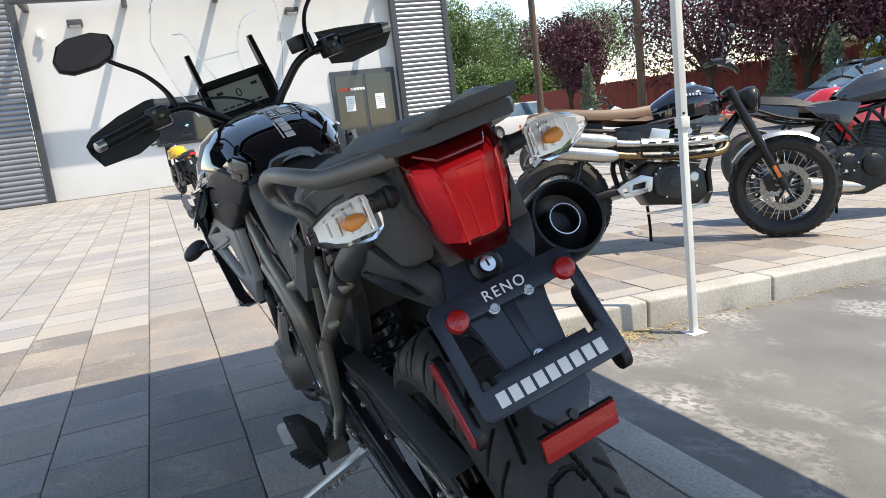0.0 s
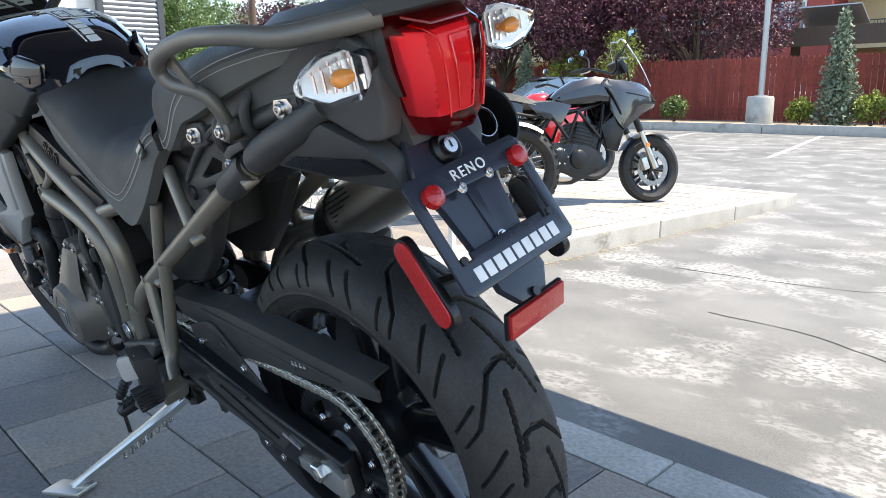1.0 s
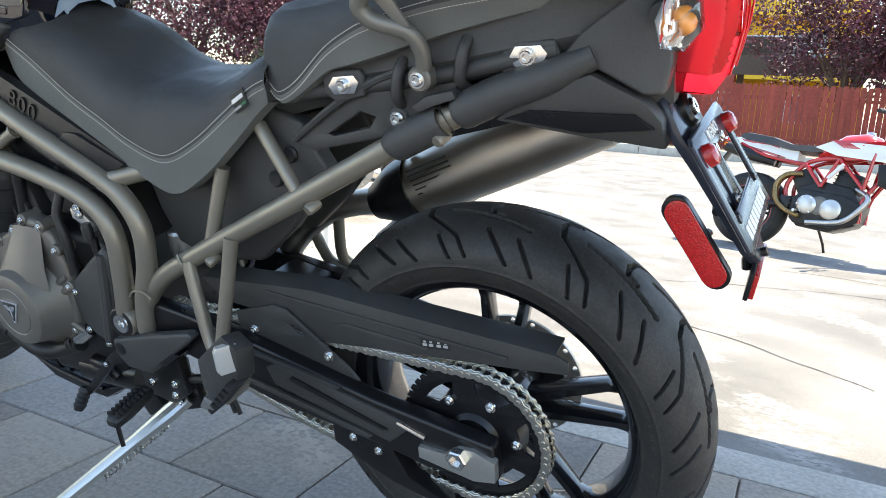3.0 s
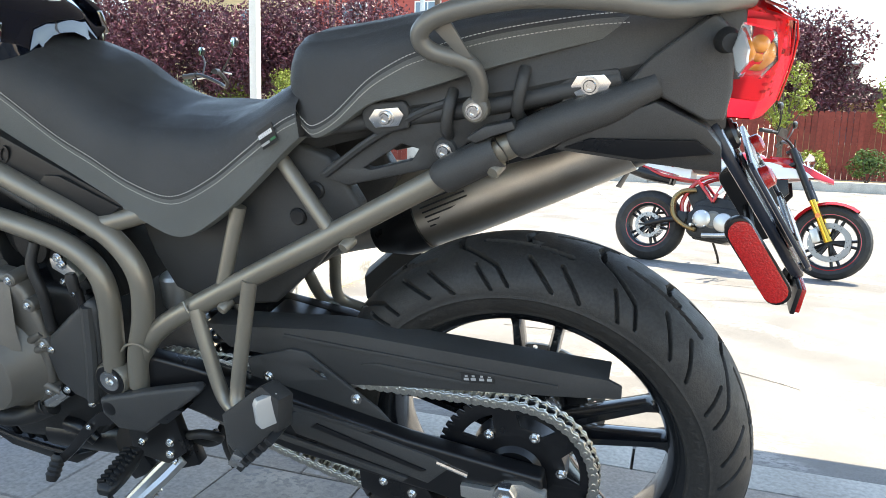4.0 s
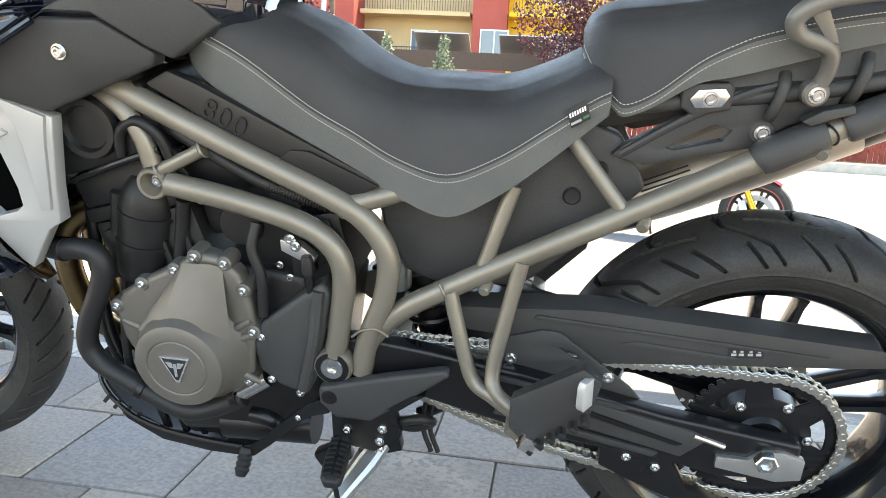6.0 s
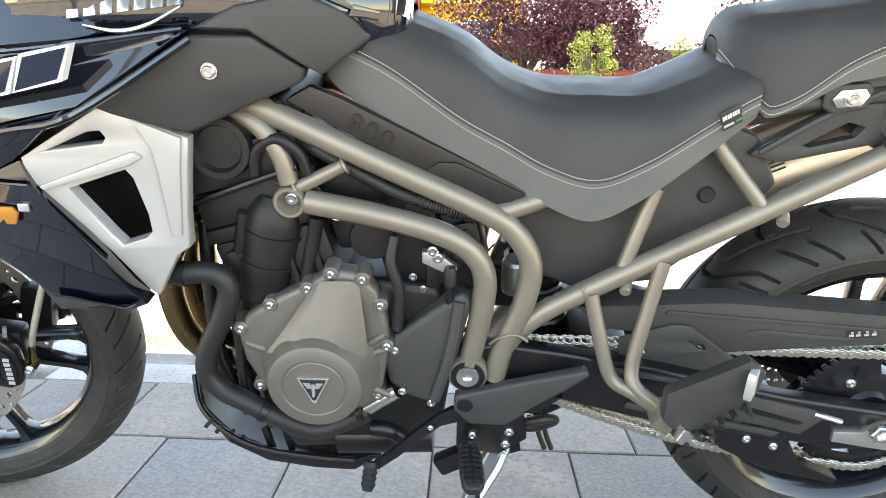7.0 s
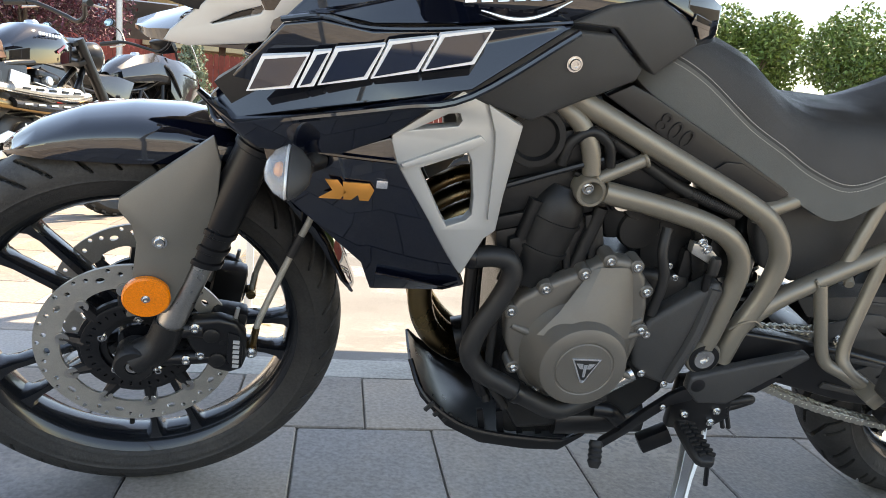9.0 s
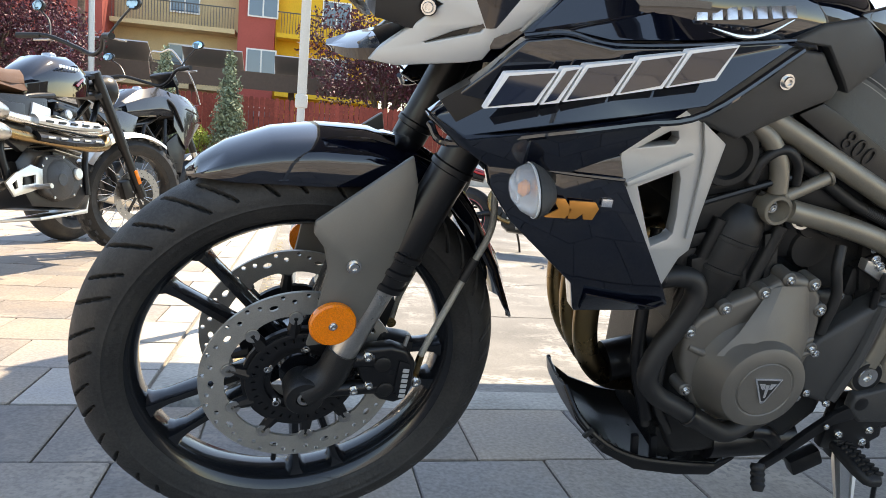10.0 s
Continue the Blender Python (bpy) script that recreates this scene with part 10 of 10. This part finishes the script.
for d in (-1.8, 1.6):
    wi = part("window", box((d, 0.02, 1.6), (1.4, 0.1, 1.2)), WHITEPAINT, hs)
    part("pane", box((d, 0.06, 1.6), (1.2, 0.08, 1.0)), WINGLASS, wi)


# ---- parked cars ----
def car(name, label, x, y, z, heading, mat, s=1.0, group="parked cars"):
    c = thing(name, label, "car", pose(x, y, z, 0, 0, heading), group)
    rows = []
    for px, w, z0, z1, top in ((-2.1, 0.74, 0.45, 0.80, 0.85), (-1.9, 0.84, 0.30, 0.88, 0.92), (-1.0, 0.88, 0.24, 0.92, 0.96), (0.6, 0.88, 0.24, 0.90, 0.94), (1.6, 0.85, 0.26, 0.80, 0.84), (2.0, 0.76, 0.34, 0.66, 0.70), (2.1, 0.66, 0.42, 0.60, 0.62)):
        rows.append([(px, -w, z0), (px, -w, z1), (px, -w * 0.86, top), (px, w * 0.86, top), (px, w, z1), (px, w, z0)])
    part("body", bevel(loft(rows), 0.03, 2, 30), mat, c)
    rows = [[(px, -w, 0.90), (px + q, -w * 0.82, h), (px + q, w * 0.82, h), (px, w, 0.90)] for px, w, h, q in ((-1.85, 0.74, 0.95, 0.05), (-1.25, 0.78, 1.38, 0.1), (-0.2, 0.78, 1.46, 0.0), (0.45, 0.78, 1.36, -0.1), (1.05, 0.74, 0.95, -0.05))]
    part("cabin", bevel(loft(rows), 0.02, 2, 30), WINGLASS, c)
    part("roof", slab([(-1.15, 0.60, 1.40), (0.30, 0.60, 1.42), (0.30, -0.60, 1.42), (-1.15, -0.60, 1.40)], -0.07, 0.01, inward=(0, 0, -1)), mat, c)
    for wx in (-1.3, 1.3):
        for s2 in (1, -1):
            wl = part("wheel", lathe([(0.19, -0.09), (0.30, -0.10), (0.325, -0.06), (0.325, 0.06), (0.30, 0.10), (0.19, 0.09)], (wx, 0.80 * s2, 0.325), seg=28), RUBBER, c)
            part("rim", lathe([(0, 0.10), (0.06, 0.105), (0.18, 0.085), (0.20, 0.10), (0.20, 0.05), (0, 0.05)], (wx, 0.80 * s2, 0.325), (0, s2, 0), 10), ALU, wl, smooth=0)
    for s2 in (1, -1):
        part("headlight", box((2.0, 0.55 * s2, 0.62), (0.14, 0.34, 0.14), bev=0.03), CLEAR, c)
        part("tail_light", box((-2.05, 0.60 * s2, 0.78), (0.10, 0.30, 0.14), bev=0.03), REDLENS, c)


BLUECAR = material("steel_blue_car_paint", (0.06, 0.085, 0.13), 0.2, metal=0.5, coat=0.9)
car("blue_car", "dark blue parked car on the lot", 12.2, -16.3, ground_z(0, -16), 60, BLUECAR)
car("white_car", "white parked car by the trees", 27.0, -14.0, ground_z(0, -14), 100, WHITEGLOSS)
car("white_van", "white car parked beyond the fence", 9.5, -23.6, LOTZ, 0, WHITEGLOSS)
car("silver_car", "silver parked car under the carport", 3.0, -28.0, LOTZ, 90, GREYPAINT)

# ---- pavers: square slabs in running bond; near ones are objects, the rest is one sheet of real slabs ----
PITCH = 0.302
def paver_mesh(name, w, h):
    b = box((0, 0, -0.02), (w, h, 0.04), bev=0.003, seg=1)
    me = bpy.data.meshes.new(name)
    b.to_mesh(me)
    b.free()
    me.materials.append(PAVER)
    return me


_pm = paver_mesh("paver", PITCH - 0.004, PITCH - 0.004)
rng = random.Random(7)
far_v, far_f = [], []
count = 0
for row in range(-21, 34):
    y = EDGE_Y + PITCH * (row + 0.5) - (0.004 if row < 0 else 0)
    off = 0.155 if row % 2 == 0 else 0.005
    for col in range(-48, 64):
        x = 1.011 + off + PITCH * (col + 0.5)
        if y < EDGE_Y and x < 1.80:
            continue
        if y < -6.65 or x > 18.5:
            continue
        dz, tx, ty = rng.uniform(-0.0012, 0.0012), rng.uniform(-0.25, 0.25), rng.uniform(-0.25, 0.25)
        near = not (y < EDGE_Y and x < 2.10) and ((-1.3 < x < 3.3 and EDGE_Y < y < 2.1) or (1.8 < x < 3.6 and -3.4 < y < EDGE_Y))
        if near and count < 300:
            count += 1
            ob = new("paver", _pm)
            ob.parent = pad
            ob.matrix_local = pose(x, y, dz + pad_z(y), tx + (2.29 if y < EDGE_Y else 0), ty, 180 * rng.randrange(2) * (y > EDGE_Y))
            continue
        h = PITCH / 2 - 0.002
        k = len(far_v)
        lo = max(-h, 1.944 - x) if y < EDGE_Y else -h
        for cx, cy, z in ((lo, -h, -0.03), (h, -h, -0.03), (h, h, -0.03), (lo, h, -0.03)):
            far_v.append((x + cx, y + cy, z + pad_z(y + cy)))
        g = h - 0.003
        for cx, cy in ((lo + 0.003, -g), (g, -g), (g, g), (lo + 0.003, g)):
            far_v.append((x + cx, y + cy, pad_z(y + cy) + dz + 0.003 * (cx * tx + cy * ty)))
        far_f += [(k + 4, k + 5, k + 6, k + 7)] + [(k + a, k + (a + 1) % 4, k + 4 + (a + 1) % 4, k + 4 + a) for a in range(4)]
fp = from_lists("paving_slabs", far_v, far_f, PAVERFAR, pad, smooth=0)
tagged(fp, "tan and grey concrete paving slabs", kind="stuff")

# dry straw and grit blown against the kerb
STRAW = material("dry_straw", (0.42, 0.33, 0.18), 0.9, island=0.35)
lv, lf = [], []
for k in range(900):
    if k < 380:
        x, y = KX - 0.01 - abs(rng.gauss(0, 0.10)), -1.30 + rng.gauss(0, 0.22)
    else:
        x, y = KX - 0.005 - abs(rng.gauss(0, 0.05)), -1.2 - 5.4 * rng.random()
    if y > -0.72:
        continue
    a, L, w = rng.uniform(0, math.pi), rng.uniform(0.004, 0.034) if k < 380 else rng.uniform(0.003, 0.016), rng.uniform(0.0008, 0.003)
    z = ground_z(x, y) + rng.uniform(0.001, 0.008)
    dx, dy = math.cos(a) * L, math.sin(a) * L
    nx, ny = -math.sin(a) * w, math.cos(a) * w
    i = len(lv)
    lv += [(x - dx - nx, y - dy - ny, z), (x + dx - nx, y + dy - ny, z + 0.002), (x + dx + nx, y + dy + ny, z + 0.002), (x - dx + nx, y - dy + ny, z), (x, y, z + w * 1.6)]
    lf += [(i, i + 1, i + 4), (i + 1, i + 2, i + 4), (i + 2, i + 3, i + 4), (i + 3, i, i + 4)]
tagged(from_lists("litter", lv, lf, STRAW, None, smooth=0), "dry straw and grit along the kerb", "litter", kind="stuff")
# long cracks in the lot, filled with darker grit
CRACK = material("dark_crack_grit", (0.05, 0.048, 0.045), 0.95, grain=0.4, grain_size=150)
for x, y, h, n in ((1.2, -3.2, 205, 26), (-0.3, -4.4, 190, 30), (0.6, -2.4, 170, 18), (-1.5, -6.8, 200, 30)):
    cv, cf = [], []
    for i in range(n):
        w = rng.uniform(0.002, 0.006)
        cv += [(x, y - w, ground_z(x, y - w) + 0.002), (x, y + w, ground_z(x, y + w) + 0.002)]
        if i:
            cf.append((2 * i - 2, 2 * i, 2 * i + 1, 2 * i - 1))
        h += rng.uniform(-16, 16)
        x, y = x + 0.10 * math.cos(radians(h)), y + 0.06 * math.sin(radians(h))
    tagged(from_lists("crack", cv, cf, CRACK, None, smooth=0), "thin crack in the worn asphalt", "crack", kind="structure")
